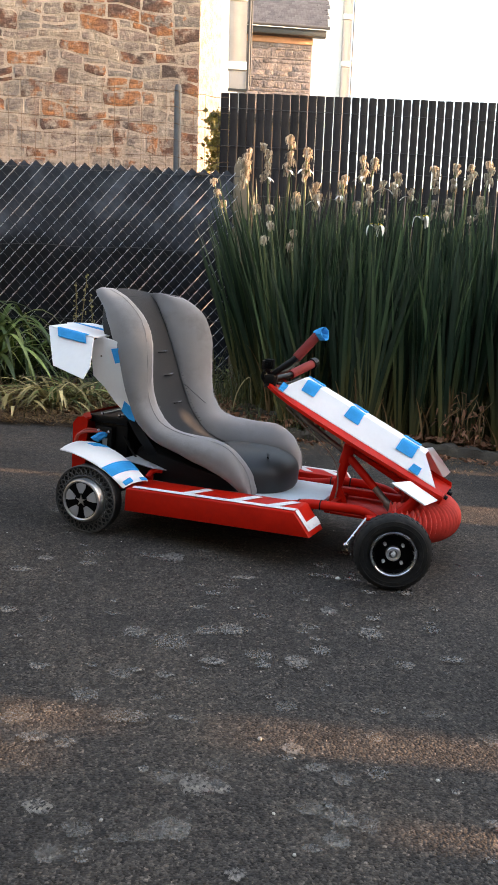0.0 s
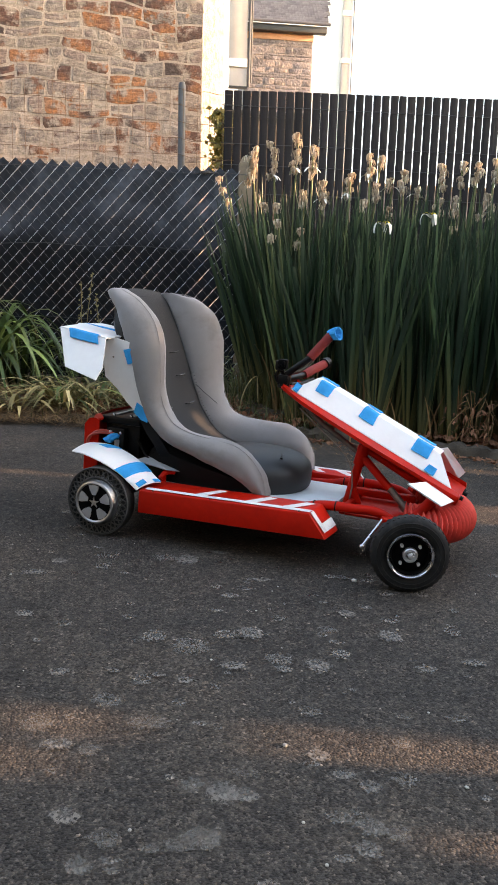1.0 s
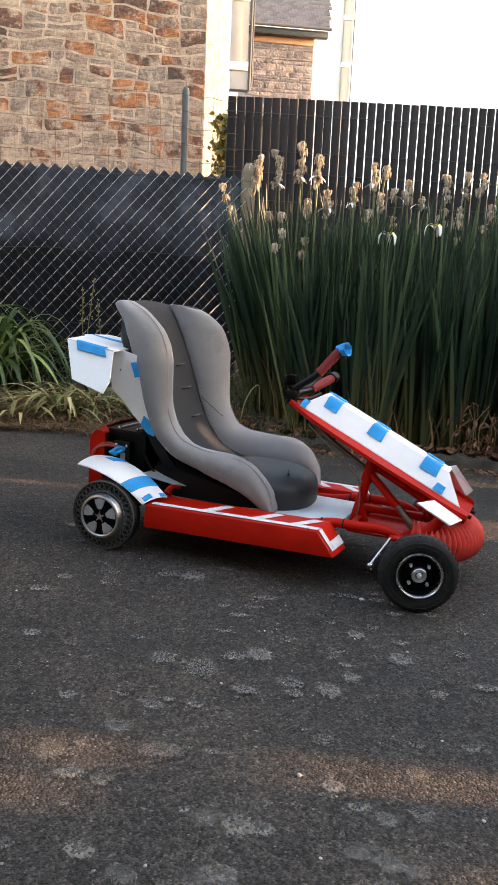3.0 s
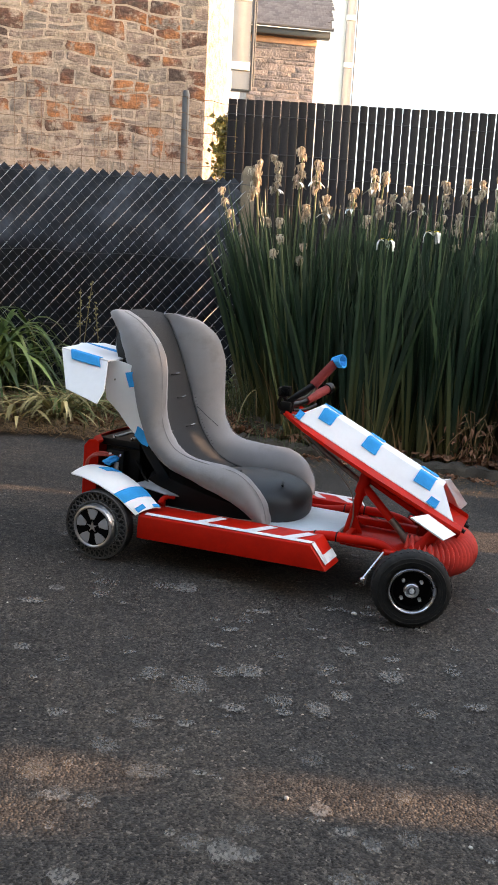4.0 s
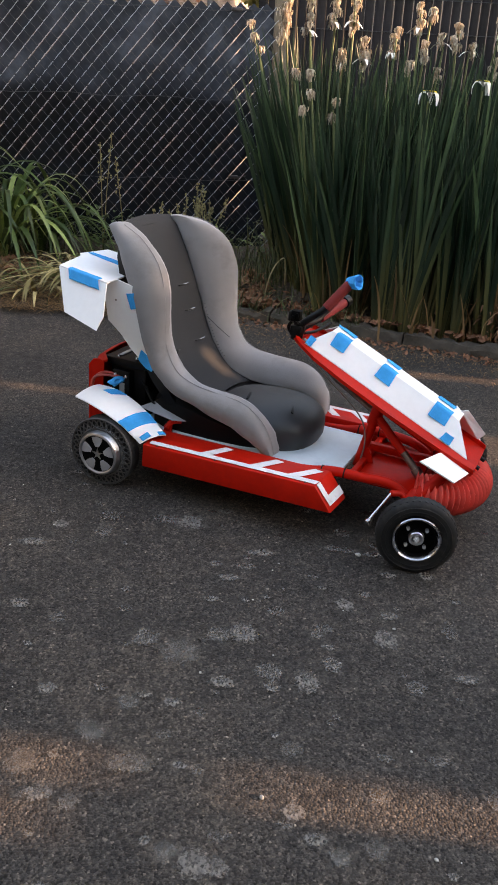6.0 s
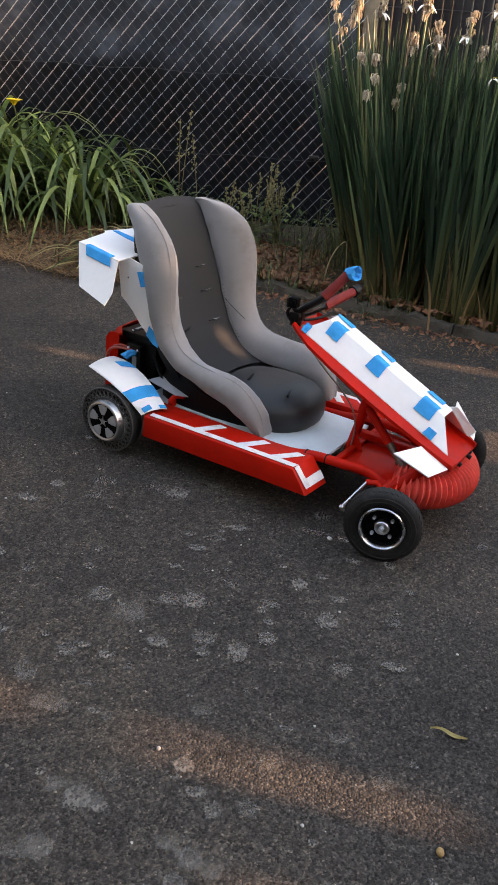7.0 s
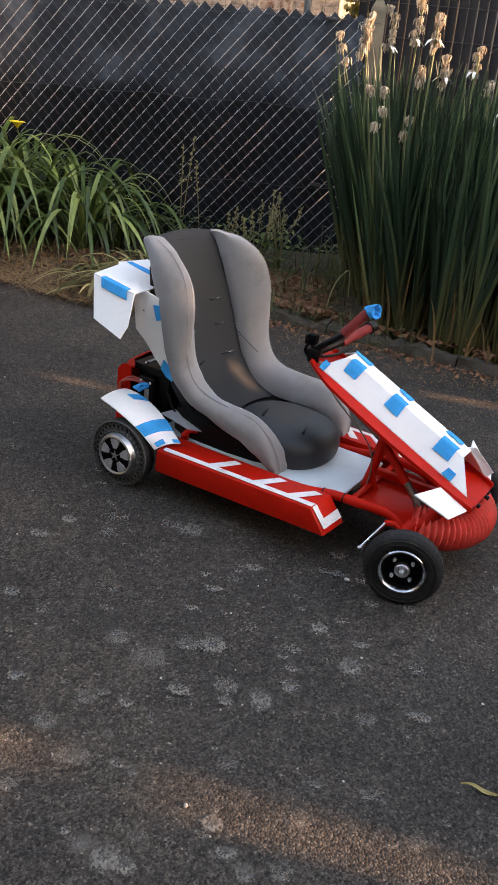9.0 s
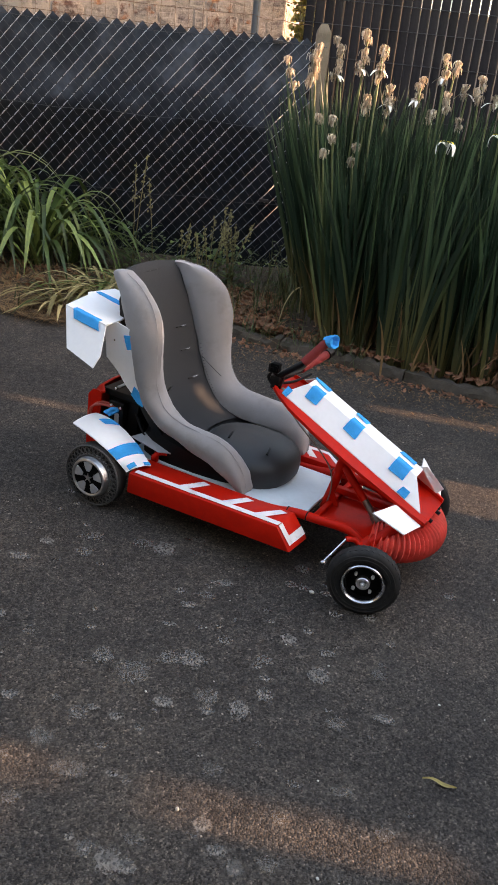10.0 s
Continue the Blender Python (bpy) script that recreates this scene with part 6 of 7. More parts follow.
def dried_flower(rg, at, size):
    """A withered iris bloom: a mop of papery, curled-down petals over a swollen pod."""
    verts, faces = [], []
    at = Vector(at)
    for _ in range(26):
        a = rg.uniform(0, 6.283)
        out, side = Vector((math.cos(a), math.sin(a), 0)), Vector((-math.sin(a), math.cos(a), 0))
        reach, fall, w0 = size * rg.uniform(0.12, 0.58), size * rg.uniform(0.2, 0.8), size * rg.uniform(0.04, 0.11)
        kink, wave, high = rg.uniform(-0.7, 0.2), rg.uniform(-0.06, 0.06), rg.uniform(0.25, 0.5)
        twist, lift = rg.uniform(-0.6, 0.6), size * rg.uniform(0.0, 0.22)
        i0 = len(verts)
        for k in range(6):
            t = k / 5
            c = at + out * reach * (math.sin(min(1.57, t * 2.6)) ** 0.8 + kink * t * t) + side * (twist * size * 0.5 * t * t + wave * size * math.sin(t * 7)) + Vector((0, 0, high * size + lift * math.sin(t * 4.0) - fall * t ** 1.5))
            w = w0 * math.sin(math.pi * (0.14 + 0.76 * t)) * rg.uniform(0.6, 1.4)
            verts.extend([c - side * w + out * w * 0.5, c - out * w * 0.3, c + side * w + out * w * 0.5])
            if k:
                q = i0 + 3 * (k - 1)
                faces.extend([(q, q + 1, q + 4, q + 3), (q + 1, q + 2, q + 5, q + 4)])
    i = len(verts)
    for k in range(6):
        z = (k / 5 - 0.5) * size * 1.15
        r = size * 0.12 * math.sin(math.pi * (0.1 + 0.8 * k / 5)) * rg.uniform(0.8, 1.2)
        verts.extend([at + Vector((r * math.cos(1.257 * q), r * math.sin(1.257 * q), z)) for q in range(5)])
        if k:
            faces.extend([(i + 5 * (k - 1) + q, i + 5 * (k - 1) + (q + 1) % 5, i + 5 * k + (q + 1) % 5, i + 5 * k + q) for q in range(5)])
    return verts, faces


def fresh_flower(at, size, turn):
    """An open white iris: three broad falls that arch out and hang, three small standards."""
    verts, faces = [], []
    at = Vector(at)
    for k in range(3):
        a = 2.094 * k + turn
        out, side = Vector((math.cos(a), math.sin(a), 0)), Vector((-math.sin(a), math.cos(a), 0))
        i0 = len(verts)
        for j in range(7):
            t = j / 6
            c = at + out * size * math.sin(t * 1.8) + Vector((0, 0, size * (0.55 * math.sin(math.pi * t) - 0.75 * t * t)))
            w = size * (0.06 + 0.25 * math.sin(math.pi * min(1, t * 0.95)) ** 1.2 * (0.5 + 0.7 * t))
            verts.extend([c - side * w + Vector((0, 0, -w * 0.2)), c + Vector((0, 0, w * 0.1)), c + side * w + Vector((0, 0, -w * 0.2))])
            if j:
                q = i0 + 3 * (j - 1)
                faces.extend([(q, q + 1, q + 4, q + 3), (q + 1, q + 2, q + 5, q + 4)])
        petal(verts, faces, at, Vector((math.cos(a + 1.05) * 0.75, math.sin(a + 1.05) * 0.75, 0.7)), size * 0.9, size * 0.15, size * 0.2, 0.2)
    return verts, faces


# irises: clumps of fans behind the kerb; each stem carries withered blooms at the heights given
STEMS = [(0.54, 1.58, 1.52, 1.46), (0.66, 1.61, 1.54, 1.47), (0.80, 1.67, 1.58, 1.52), (0.895, 1.61, 1.53), (0.97, 1.42, 1.36), (0.864, 1.36), (1.13, 1.48, 1.40), (1.24, 1.60, 1.52), (1.30, 1.59, 1.43),
         (1.226, 1.33), (1.386, 1.46), (1.45, 1.52, 1.455), (1.53, 1.43), (1.377, 1.305), (1.68, 1.57, 1.49, 1.374), (1.79, 1.39), (1.803, 1.60, 1.51), (1.90, 1.60, 1.54), (2.0, 1.425, 1.36), (2.015, 1.63, 1.56),
         (2.15, 1.50), (2.26, 1.58, 1.50), (2.42, 1.45), (0.584, 1.243), (0.668, 1.246, 1.156), (0.645, 1.076), (0.795, 1.125, 1.05), (1.683, 1.287, 1.20), (1.843, 1.28)]
FRESH = [(1.279, 4.44, 1.200, 1.15), (1.548, 4.44, 1.268, 0.9)]
ri = random.Random(17)
clumps = [(0.97, 4.56, 1.16), (0.90, 4.84, 1.22), (0.86, 5.08, 1.24), (0.77, 5.36, 1.28)]
for cx in range(9):
    for cy in range(3):
        x = (0.95, 1.06, 1.00)[cy] + cx * 0.27 + ri.uniform(-0.04, 0.04)
        y = KERB_A[1] + (x - KERB_A[0]) * (KERB_B[1] - KERB_A[1]) / (KERB_B[0] - KERB_A[0]) + 0.24 + cy * 0.27 + ri.uniform(-0.04, 0.04)
        clumps.append((x, y, (1.06, 1.20, 1.28)[cy]))
made = []
for cx, cy, reach in clumps:
    base_z = bed_height(cx, cy)
    ob = thing("iris_clump", pose(cx, cy, base_z), "tall clump of dark green iris leaves behind the kerb", "iris", "irises in the bed")
    edge = cx < 1.06
    verts, faces = [], []
    for _ in range(12 if reach < 1.1 else 15):
        # a fan: straight blades side by side out of one foot, the outer ones leaning out
        a, r = ri.uniform(0, 6.283), 0.14 * math.sqrt(ri.random())
        foot = Vector((r * math.cos(a), r * math.sin(a), -0.03))
        turn = ri.uniform(-0.6, 0.6) if ri.random() < 0.7 else ri.uniform(0, 6.283)
        tall = ri.gauss(reach, 0.09)
        for q in range(8):
            f = (q - 3.5) / 3.5 + ri.uniform(-0.15, 0.15)
            lean = Vector((math.cos(turn), math.sin(turn), 0)) * (1 if f > 0 else -1)
            splay = 0.01 + 0.13 * abs(f)
            bend = max(0.0, ri.gauss(0.015, 0.05))
            if edge and lean.x < 0:
                splay += ri.uniform(0.0, 0.26)
            h = min(1.45, max(0.45, tall * (1.0 - 0.14 * f * f) + ri.gauss(0, 0.08)))
            single = q in (2, 5) and cy < 4.75
            lv, lf = ([], []) if single else (verts, faces)
            blade(lv, lf, foot + lean * (0.016 * abs(f)), lean, h, ri.uniform(0.0095, 0.0180), bend, 7, ri.uniform(0.1, 0.3), splay, 1.57 + ri.gauss(0, 0.5))
            if single:
                raw_mesh("leaf", lv, lf, IRIS_LEAF, ob, smooth=True)
    tagged(raw_mesh("leaves", verts, faces, IRIS_LEAF, ob, smooth=True), kind="stuff")
    verts, faces = [], []
    for _ in range(16):
        a, r = ri.uniform(0, 6.283), 0.20 * math.sqrt(ri.random())
        blade(verts, faces, (r * math.cos(a), r * math.sin(a), -0.03), Vector((math.cos(a), math.sin(a), 0)), ri.uniform(0.15, 0.5), ri.uniform(0.004, 0.009), ri.uniform(0.05, 0.35))
    tagged(raw_mesh("withered_leaves", verts, faces, STRAW, ob, "straw-brown withered leaves at the foot"), kind="stuff")
    made.append((cx, cy, base_z, ob))
IRIS_Y = 4.70


def flower_stem(x, y, z):
    """The stem of a bloom, on the clump nearest to it; gives the clump and the bloom's place in it."""
    cx, cy, cz, ob = min(made, key=lambda c: (c[0] - x) ** 2 + (c[1] - y) ** 2)
    at = Vector((x - cx, y - cy, z - cz))
    foot = Vector((at.x * 0.35, at.y * 0.15, -0.02))
    bm = bmesh.new()
    tube(bm, smooth_path([foot, foot.lerp(at, 0.6) + Vector((ri.uniform(-0.02, 0.02), 0.12 * (foot.y - at.y), 0)), at + Vector((0, 0, -0.02))], 4), [0.0060] * 4 + [0.0054] * 4 + [0.0045], 6)
    part("stem", bm, STEM_GREEN, ob)
    return ob, at


for x, *heights in STEMS:
    low = heights[0] < 1.29
    y = 4.38 + ri.uniform(-0.05, 0.03) if low else IRIS_Y + ri.uniform(-0.06, 0.12)
    f = (y + 0.326) / ((4.45 if low else IRIS_Y) + 0.326)
    place = lambda z: (-0.022 + (x + 0.022) * f, y, 0.832 + (z - 0.832) * f)
    ob, at = flower_stem(*place(heights[0]))
    for z in heights:
        here = at + Vector((ri.uniform(-0.012, 0.012), ri.uniform(-0.012, 0.012), place(z)[2] - place(heights[0])[2]))
        for q in range(1 if low else ri.choice((2, 2, 3))):
            v, f2 = dried_flower(ri, here + Vector((ri.uniform(-0.014, 0.014), ri.uniform(-0.012, 0.012), 0.012 - 0.034 * q)), ri.uniform(0.042, 0.055))
            tagged(raw_mesh("dried_bloom", v, f2, DRIED_BLOOM, ob, "withered papery bloom", smooth=True), kind="stuff")
    if not low and ri.random() < 0.4:
        v, f2 = [], []
        for q in range(3):
            a = ri.uniform(0, 6.283)
            petal(v, f2, here + Vector((0, 0, -0.01)), Vector((math.cos(a), math.sin(a), 0.25)), 0.062, 0.010, 0.045, 0.3)
        raw_mesh("pale_petal", v, f2, WHITE_PETAL, ob, "last pale petal", smooth=True)
# one lone stem by the fence
lone = thing("iris_clump", pose(0.82, 5.45, bed_height(0.82, 5.45)), "few thin iris leaves and one withered stem by the fence", "iris", "irises in the bed")
verts, faces = [], []
for _ in range(14):
    a = ri.uniform(2.2, 4.6)
    blade(verts, faces, (ri.gauss(0, 0.03), ri.gauss(0, 0.03), -0.02), Vector((math.cos(a), math.sin(a), 0)), ri.uniform(0.9, 1.3), ri.uniform(0.007, 0.012), ri.uniform(0.08, 0.26), 7)
tagged(raw_mesh("leaves", verts, faces, IRIS_LEAF, lone, smooth=True), kind="stuff")
bm = bmesh.new()
tube(bm, smooth_path([(0, 0, 0), (-0.14, 0.05, 0.7), (-0.385, 0.13, 1.42)], 4), [0.0045] * 4 + [0.0035] * 5, 6)
part("stem", bm, STEM_GREEN, lone)
for z in (1.44, 1.37, 1.30):
    v, f2 = dried_flower(ri, (-0.39 + ri.uniform(-0.01, 0.01) + 0.35 * (1.44 - z), 0.13, z), 0.055)
    tagged(raw_mesh("dried_bloom", v, f2, DRIED_BLOOM, lone, "withered papery bloom", smooth=True), kind="stuff")
for x, y, z, turn in FRESH:
    ob, at = flower_stem(x, y, z)
    v, f = fresh_flower(at, 0.054, turn)
    raw_mesh("flower", v, f, WHITE_PETAL, ob, "open white bloom", smooth=True)
    v, f = [], []
    for q in range(3):
        a = 2.094 * q + turn
        petal(v, f, at + Vector((math.cos(a), math.sin(a), 0)) * 0.012 + Vector((0, 0, 0.026)), Vector((math.cos(a) * 0.95, math.sin(a) * 0.95, 0.35)), 0.036, 0.009, 0.022, 0.2)
    raw_mesh("flower_throat", v, f, YELLOW_PETAL, ob)

# day lilies: fountains of arching leaves
rl = random.Random(29)
for cx, cy, n, s in ((-1.42, 5.44, 84, 1.22), (-1.06, 5.34, 80, 1.06), (-1.80, 5.50, 72, 1.35), (-2.15, 5.35, 66, 1.1), (-1.62, 5.20, 56, 0.9), (-0.86, 5.50, 34, 0.72)):
    ob = thing("day_lily", pose(cx, cy, bed_height(cx, cy)), "clump of arching bright green strap leaves by the fence", "day lily", "day lilies")
    verts, faces = [], []
    for q in range(n):
        a, r = rl.uniform(0, 6.283), rl.uniform(0, 0.08)
        lv, lf = ([], []) if q % 2 else (verts, faces)
        arch_blade(lv, lf, (r * math.cos(a), r * math.sin(a), -0.02), a + rl.gauss(0, 0.3), s * rl.uniform(0.34, 0.78), s * rl.uniform(0.26, 0.60), rl.uniform(0.013, 0.0205), 11, rl.uniform(0.95, 1.35))
        if q % 2:
            raw_mesh("leaf", lv, lf, LILY_LEAF, ob, smooth=True)
    tagged(raw_mesh("leaves", verts, faces, LILY_LEAF, ob, smooth=True), kind="stuff")
    if (cx, cy) == (-1.42, 5.44):
        bm = bmesh.new()
        tip = Vector((-0.01, -0.30, 0.715))
        tube(bm, smooth_path([(0, 0, 0), (-0.03, -0.08, 0.45), tip], 4), 0.004, 6)
        part("stem", bm, STEM_GREEN, ob)
        v, f = [], []
        for q in range(6):
            a = 1.047 * q
            petal(v, f, tip, Vector((math.cos(a) * 0.55, math.sin(a) * 0.55, 0.75)), 0.095, 0.020, 0.035, 0.3)
        raw_mesh("flower", v, f, YELLOW_PETAL, ob, "yellow trumpet bloom", smooth=True)

# withered lily leaves flopped over the drive's edge, and a dry weed by the kerb
for cx, cy, n, s in ((-0.74, 4.62, 20, 0.7), (-0.50, 4.68, 70, 0.75), (-0.30, 4.80, 60, 0.7)):
    ob = thing("withered_lily", pose(cx, cy, bed_height(cx, cy)), "flopped straw-yellow and green withered strap leaves", "withered plant", "withered leaves by the drive")
    for material, count in ((WITHER_LEAF, n), (LILY_LEAF, n // 4)):
        verts, faces = [], []
        for _ in range(count):
            a, r = rl.uniform(0, 6.283), rl.uniform(0, 0.10)
            arch_blade(verts, faces, (r * math.cos(a), r * math.sin(a), -0.01), a, s * rl.uniform(0.3, 0.7), s * rl.uniform(0.06, 0.24), rl.uniform(0.007, 0.013))
        tagged(raw_mesh("leaves", verts, faces, material, ob, smooth=True), kind="stuff")
for cx, cy, h in ((1.74, 3.99, 0.33), (1.82, 3.95, 0.29), (1.66, 4.03, 0.24)):
    ob = thing("dry_weed", pose(cx, cy, bed_height(cx, cy)), "brittle brown dried-up weed beside the kerb", "dead weed", "dry weeds by the kerb")
    verts, faces = [], []
    for _ in range(62):
        a, t = rl.uniform(0, 6.283), rl.random()
        petal(verts, faces, (rl.gauss(0, 0.035), rl.gauss(0, 0.03), t * h), Vector((math.cos(a), math.sin(a), rl.uniform(-0.4, 0.5))), rl.uniform(0.015, 0.05), rl.uniform(0.003, 0.009), rl.uniform(0.01, 0.04))
    tagged(raw_mesh("leaves", verts, faces, DEAD_LEAF, ob), kind="stuff")
    for q in range(4):
        bm = bmesh.new()
        tube(bm, smooth_path([(rl.gauss(0, 0.02), rl.gauss(0, 0.02), 0), (rl.gauss(0, 0.03), rl.gauss(0, 0.03), h * 0.6), (rl.gauss(0, 0.05), rl.gauss(0, 0.04), h)], 4), 0.0022, 5)
        part("stem", bm, STRAW, ob)

stalk = thing("dry_stalk", pose(0.553, 4.708, bed_height(0.553, 4.708)), "single thin straw-coloured stalk bent over beside the irises", "dead weed")
bm = bmesh.new()
tube(bm, smooth_path([(0, 0, -0.02), (0.018, 0.0, 0.10), (0.055, 0.012, 0.185), (0.098, 0.021, 0.222), (0.112, 0.035, 0.17), (0.122, 0.05, 0.06)], 5), 0.0036, 6)
part("stem", bm, plain("bleached_stalk", (0.46, 0.36, 0.19), 0.8, vary=0.2), stalk)

# seeding weeds between the lilies and the irises
rv = random.Random(31)
SEED_POD = plain("seed_pod", (0.31, 0.275, 0.115), 0.8, vary=0.3, island=0.4)
WEED_STEM = plain("pale_weed_stem", (0.25, 0.20, 0.085), 0.7, vary=0.3)
weed_spots = [(-0.70, 5.5, 0.58), (-0.45, 5.52, 0.74), (-0.30, 5.45, 0.60), (-0.10, 5.35, 0.42), (0.08, 5.32, 0.46), (0.13, 5.40, 0.50), (0.21, 5.36, 0.46), (0.25, 5.30, 0.40), (0.02, 5.25, 0.36)]
for cx, cy, h in weed_spots:
    ob = thing("seeding_weed", pose(cx, cy, bed_height(cx, cy)), "thin weed stem with a head of small pale seed pods", "weed", "weeds by the fence")
    for q in range(rv.choice((1, 2)) if cx < -0.2 else rv.choice((3, 4))):
        lean = Vector((rv.gauss(0, 0.06), rv.gauss(0, 0.05), 0))
        hh = h * rv.uniform(0.8, 1.05)
        bm = bmesh.new()
        tube(bm, smooth_path([(0, 0, -0.01), lean * 0.4 + Vector((0, 0, hh * 0.5)), lean + Vector((0, 0, hh))], 4), 0.0026, 5)
        part("stem", bm, WEED_STEM, ob)
        verts, faces = [], []
        for _ in range(20):
            t = rv.uniform(0.62, 1.0)
            a = rv.uniform(0, 6.283)
            rad = (1.08 - t) * 0.032 + 0.004
            c = lean * t + Vector((math.cos(a) * rad, math.sin(a) * rad, hh * t + rv.uniform(0, 0.02)))
            i, s = len(verts), rv.uniform(0.0040, 0.0070)
            verts += [c + Vector(d) * s for d in ((1, 0, 0), (0, 1, 0), (-1, 0, 0), (0, -1, 0), (0, 0, 1.3), (0, 0, -1.1))]
            faces += [(i, i + 1, i + 4), (i + 1, i + 2, i + 4), (i + 2, i + 3, i + 4), (i + 3, i, i + 4), (i + 1, i, i + 5), (i + 2, i + 1, i + 5), (i + 3, i + 2, i + 5), (i, i + 3, i + 5)]
        tagged(raw_mesh("seed_head", verts, faces, SEED_POD, ob), kind="stuff")
    verts, faces = [], []
    for _ in range(26):
        a = rv.uniform(0, 6.283)
        d = Vector((math.cos(a), math.sin(a), rv.uniform(0.1, 0.8)))
        petal(verts, faces, (rv.gauss(0, 0.04), rv.gauss(0, 0.03), rv.uniform(0, h * 0.45)), d, rv.uniform(0.03, 0.075), rv.uniform(0.009, 0.02), rv.uniform(0, 0.03))
    tagged(raw_mesh("leaves", verts, faces, WEED_LEAF, ob, smooth=True), kind="stuff")

# low growth, straw and fallen leaves over the bed
verts, faces = [], []
for _ in range(1700):
    x, y = rv.uniform(-2.4, 2.6), rv.uniform(3.4, 6.0)
    d = in_bed(x, y)
    if d < 0.02 or (x < -0.6 and y < 5.0 and rv.random() < 0.8):
        continue
    a = rv.uniform(0, 6.283)
    blade(verts, faces, (x, y, bed_height(x, y) - 0.01), Vector((math.cos(a), math.sin(a), 0)), rv.uniform(0.05, 0.24), rv.uniform(0.0015, 0.0035), rv.uniform(0.1, 0.9), 4)
for _ in range(420):
    x, y = rv.gauss(0.66, 0.18), rv.uniform(4.7, 5.6)
    if in_bed(x, y) < 0.05:
        continue
    a = rv.uniform(0, 6.283)
    blade(verts, faces, (x, y, bed_height(x, y) - 0.01), Vector((math.cos(a), math.sin(a), 0)), rv.uniform(0.08, 0.38), rv.uniform(0.0014, 0.0032), rv.uniform(0.1, 0.8), 5)
for _ in range(320):
    p = ka.lerp(kb, rv.random() ** 1.4 * 0.30) + kn * rv.gauss(0.05, 0.06)
    a = rv.uniform(0, 6.283)
    on_kerb = 0.0 < (p - ka).dot(kn) < 0.1
    blade(verts, faces, (p.x, p.y, 0.05 if on_kerb else max(0.0, bed_height(p.x, p.y))), Vector((math.cos(a), math.sin(a), 0)), rv.uniform(0.04, 0.16), rv.uniform(0.0015, 0.0032), rv.uniform(0.2, 1.1), 4)
low = raw_mesh("grass", verts, faces, GRASS_LEAF, smooth=True)
tagged(low, "thin grass and weeds on the planting bed", "grass", kind="stuff")

verts, faces = [], []
for _ in range(480):
    x, y = rv.uniform(-0.95, 0.75), rv.uniform(5.35, 6.05)
    if in_bed(x, y) < 0.25:
        continue
    a = rv.uniform(0, 6.283)
    petal(verts, faces, (x, y, bed_height(x, y) + rv.uniform(0.0, 0.22) * min(1, (y - 4.9))), Vector((math.cos(a), math.sin(a), rv.uniform(0.1, 0.7))), rv.uniform(0.02, 0.06), rv.uniform(0.006, 0.016), rv.uniform(0, 0.025))
ivy = raw_mesh("ground_cover", verts, faces, WEED_LEAF, smooth=True)
tagged(ivy, "low leafy ground cover at the foot of the fence", "ground cover", kind="stuff")

verts, faces = [], []
for _ in range(22000):
    x = rv.uniform(-3.0, 0.6)
    y = rv.uniform(4.2, 5.6)
    d = in_bed(x, y)
    if d < -0.05 * rv.random() or rv.random() < (d - 0.1) * 1.1 or (x > 0.05 and rv.random() < 0.6):
        continue
    a = rv.gauss(0, 0.8) + (3.14 if rv.random() < 0.5 else 0)
    ln, w = rv.uniform(0.04, 0.15) if rv.random() < 0.9 else rv.uniform(0.2, 0.38), rv.uniform(0.0010, 0.0030)
    dv, sd2 = Vector((math.cos(a), math.sin(a), rv.uniform(-0.05, 0.25))), Vector((-math.sin(a), math.cos(a), 0))
    c = Vector((x, y, max(0.004, bed_height(x, y)) + rv.uniform(0.002, 0.03)))
    i = len(verts)
    verts += [c - sd2 * w, c + sd2 * w, c + dv * ln * 0.5 + sd2 * w + Vector((0, 0, 0.012)), c + dv * ln * 0.5 - sd2 * w + Vector((0, 0, 0.012)), c + dv * ln + Vector((0, 0, -0.004))]
    faces += [(i, i + 1, i + 2, i + 3), (i + 3, i + 2, i + 4)]
for _ in range(1600):
    p = ka.lerp(kb, rv.random() * 0.8) - kn * abs(rv.gauss(0, 0.22))
    a = rv.uniform(0, 6.283)
    ln, w = rv.uniform(0.008, 0.05), rv.uniform(0.0008, 0.0022)
    dv, sd2 = Vector((math.cos(a), math.sin(a), 0)), Vector((-math.sin(a), math.cos(a), 0))
    c = Vector((p.x, p.y, 0.003))
    i = len(verts)
    verts += [c - sd2 * w, c + sd2 * w, c + dv * ln * 0.5 + sd2 * w + Vector((0, 0, 0.005)), c + dv * ln * 0.5 - sd2 * w + Vector((0, 0, 0.005)), c + dv * ln]
    faces += [(i, i + 1, i + 2, i + 3), (i + 3, i + 2, i + 4)]
straw = raw_mesh("straw_litter", verts, faces, STRAW)
tagged(straw, "dry straw-coloured grass litter along the drive's edge", "straw", kind="stuff")

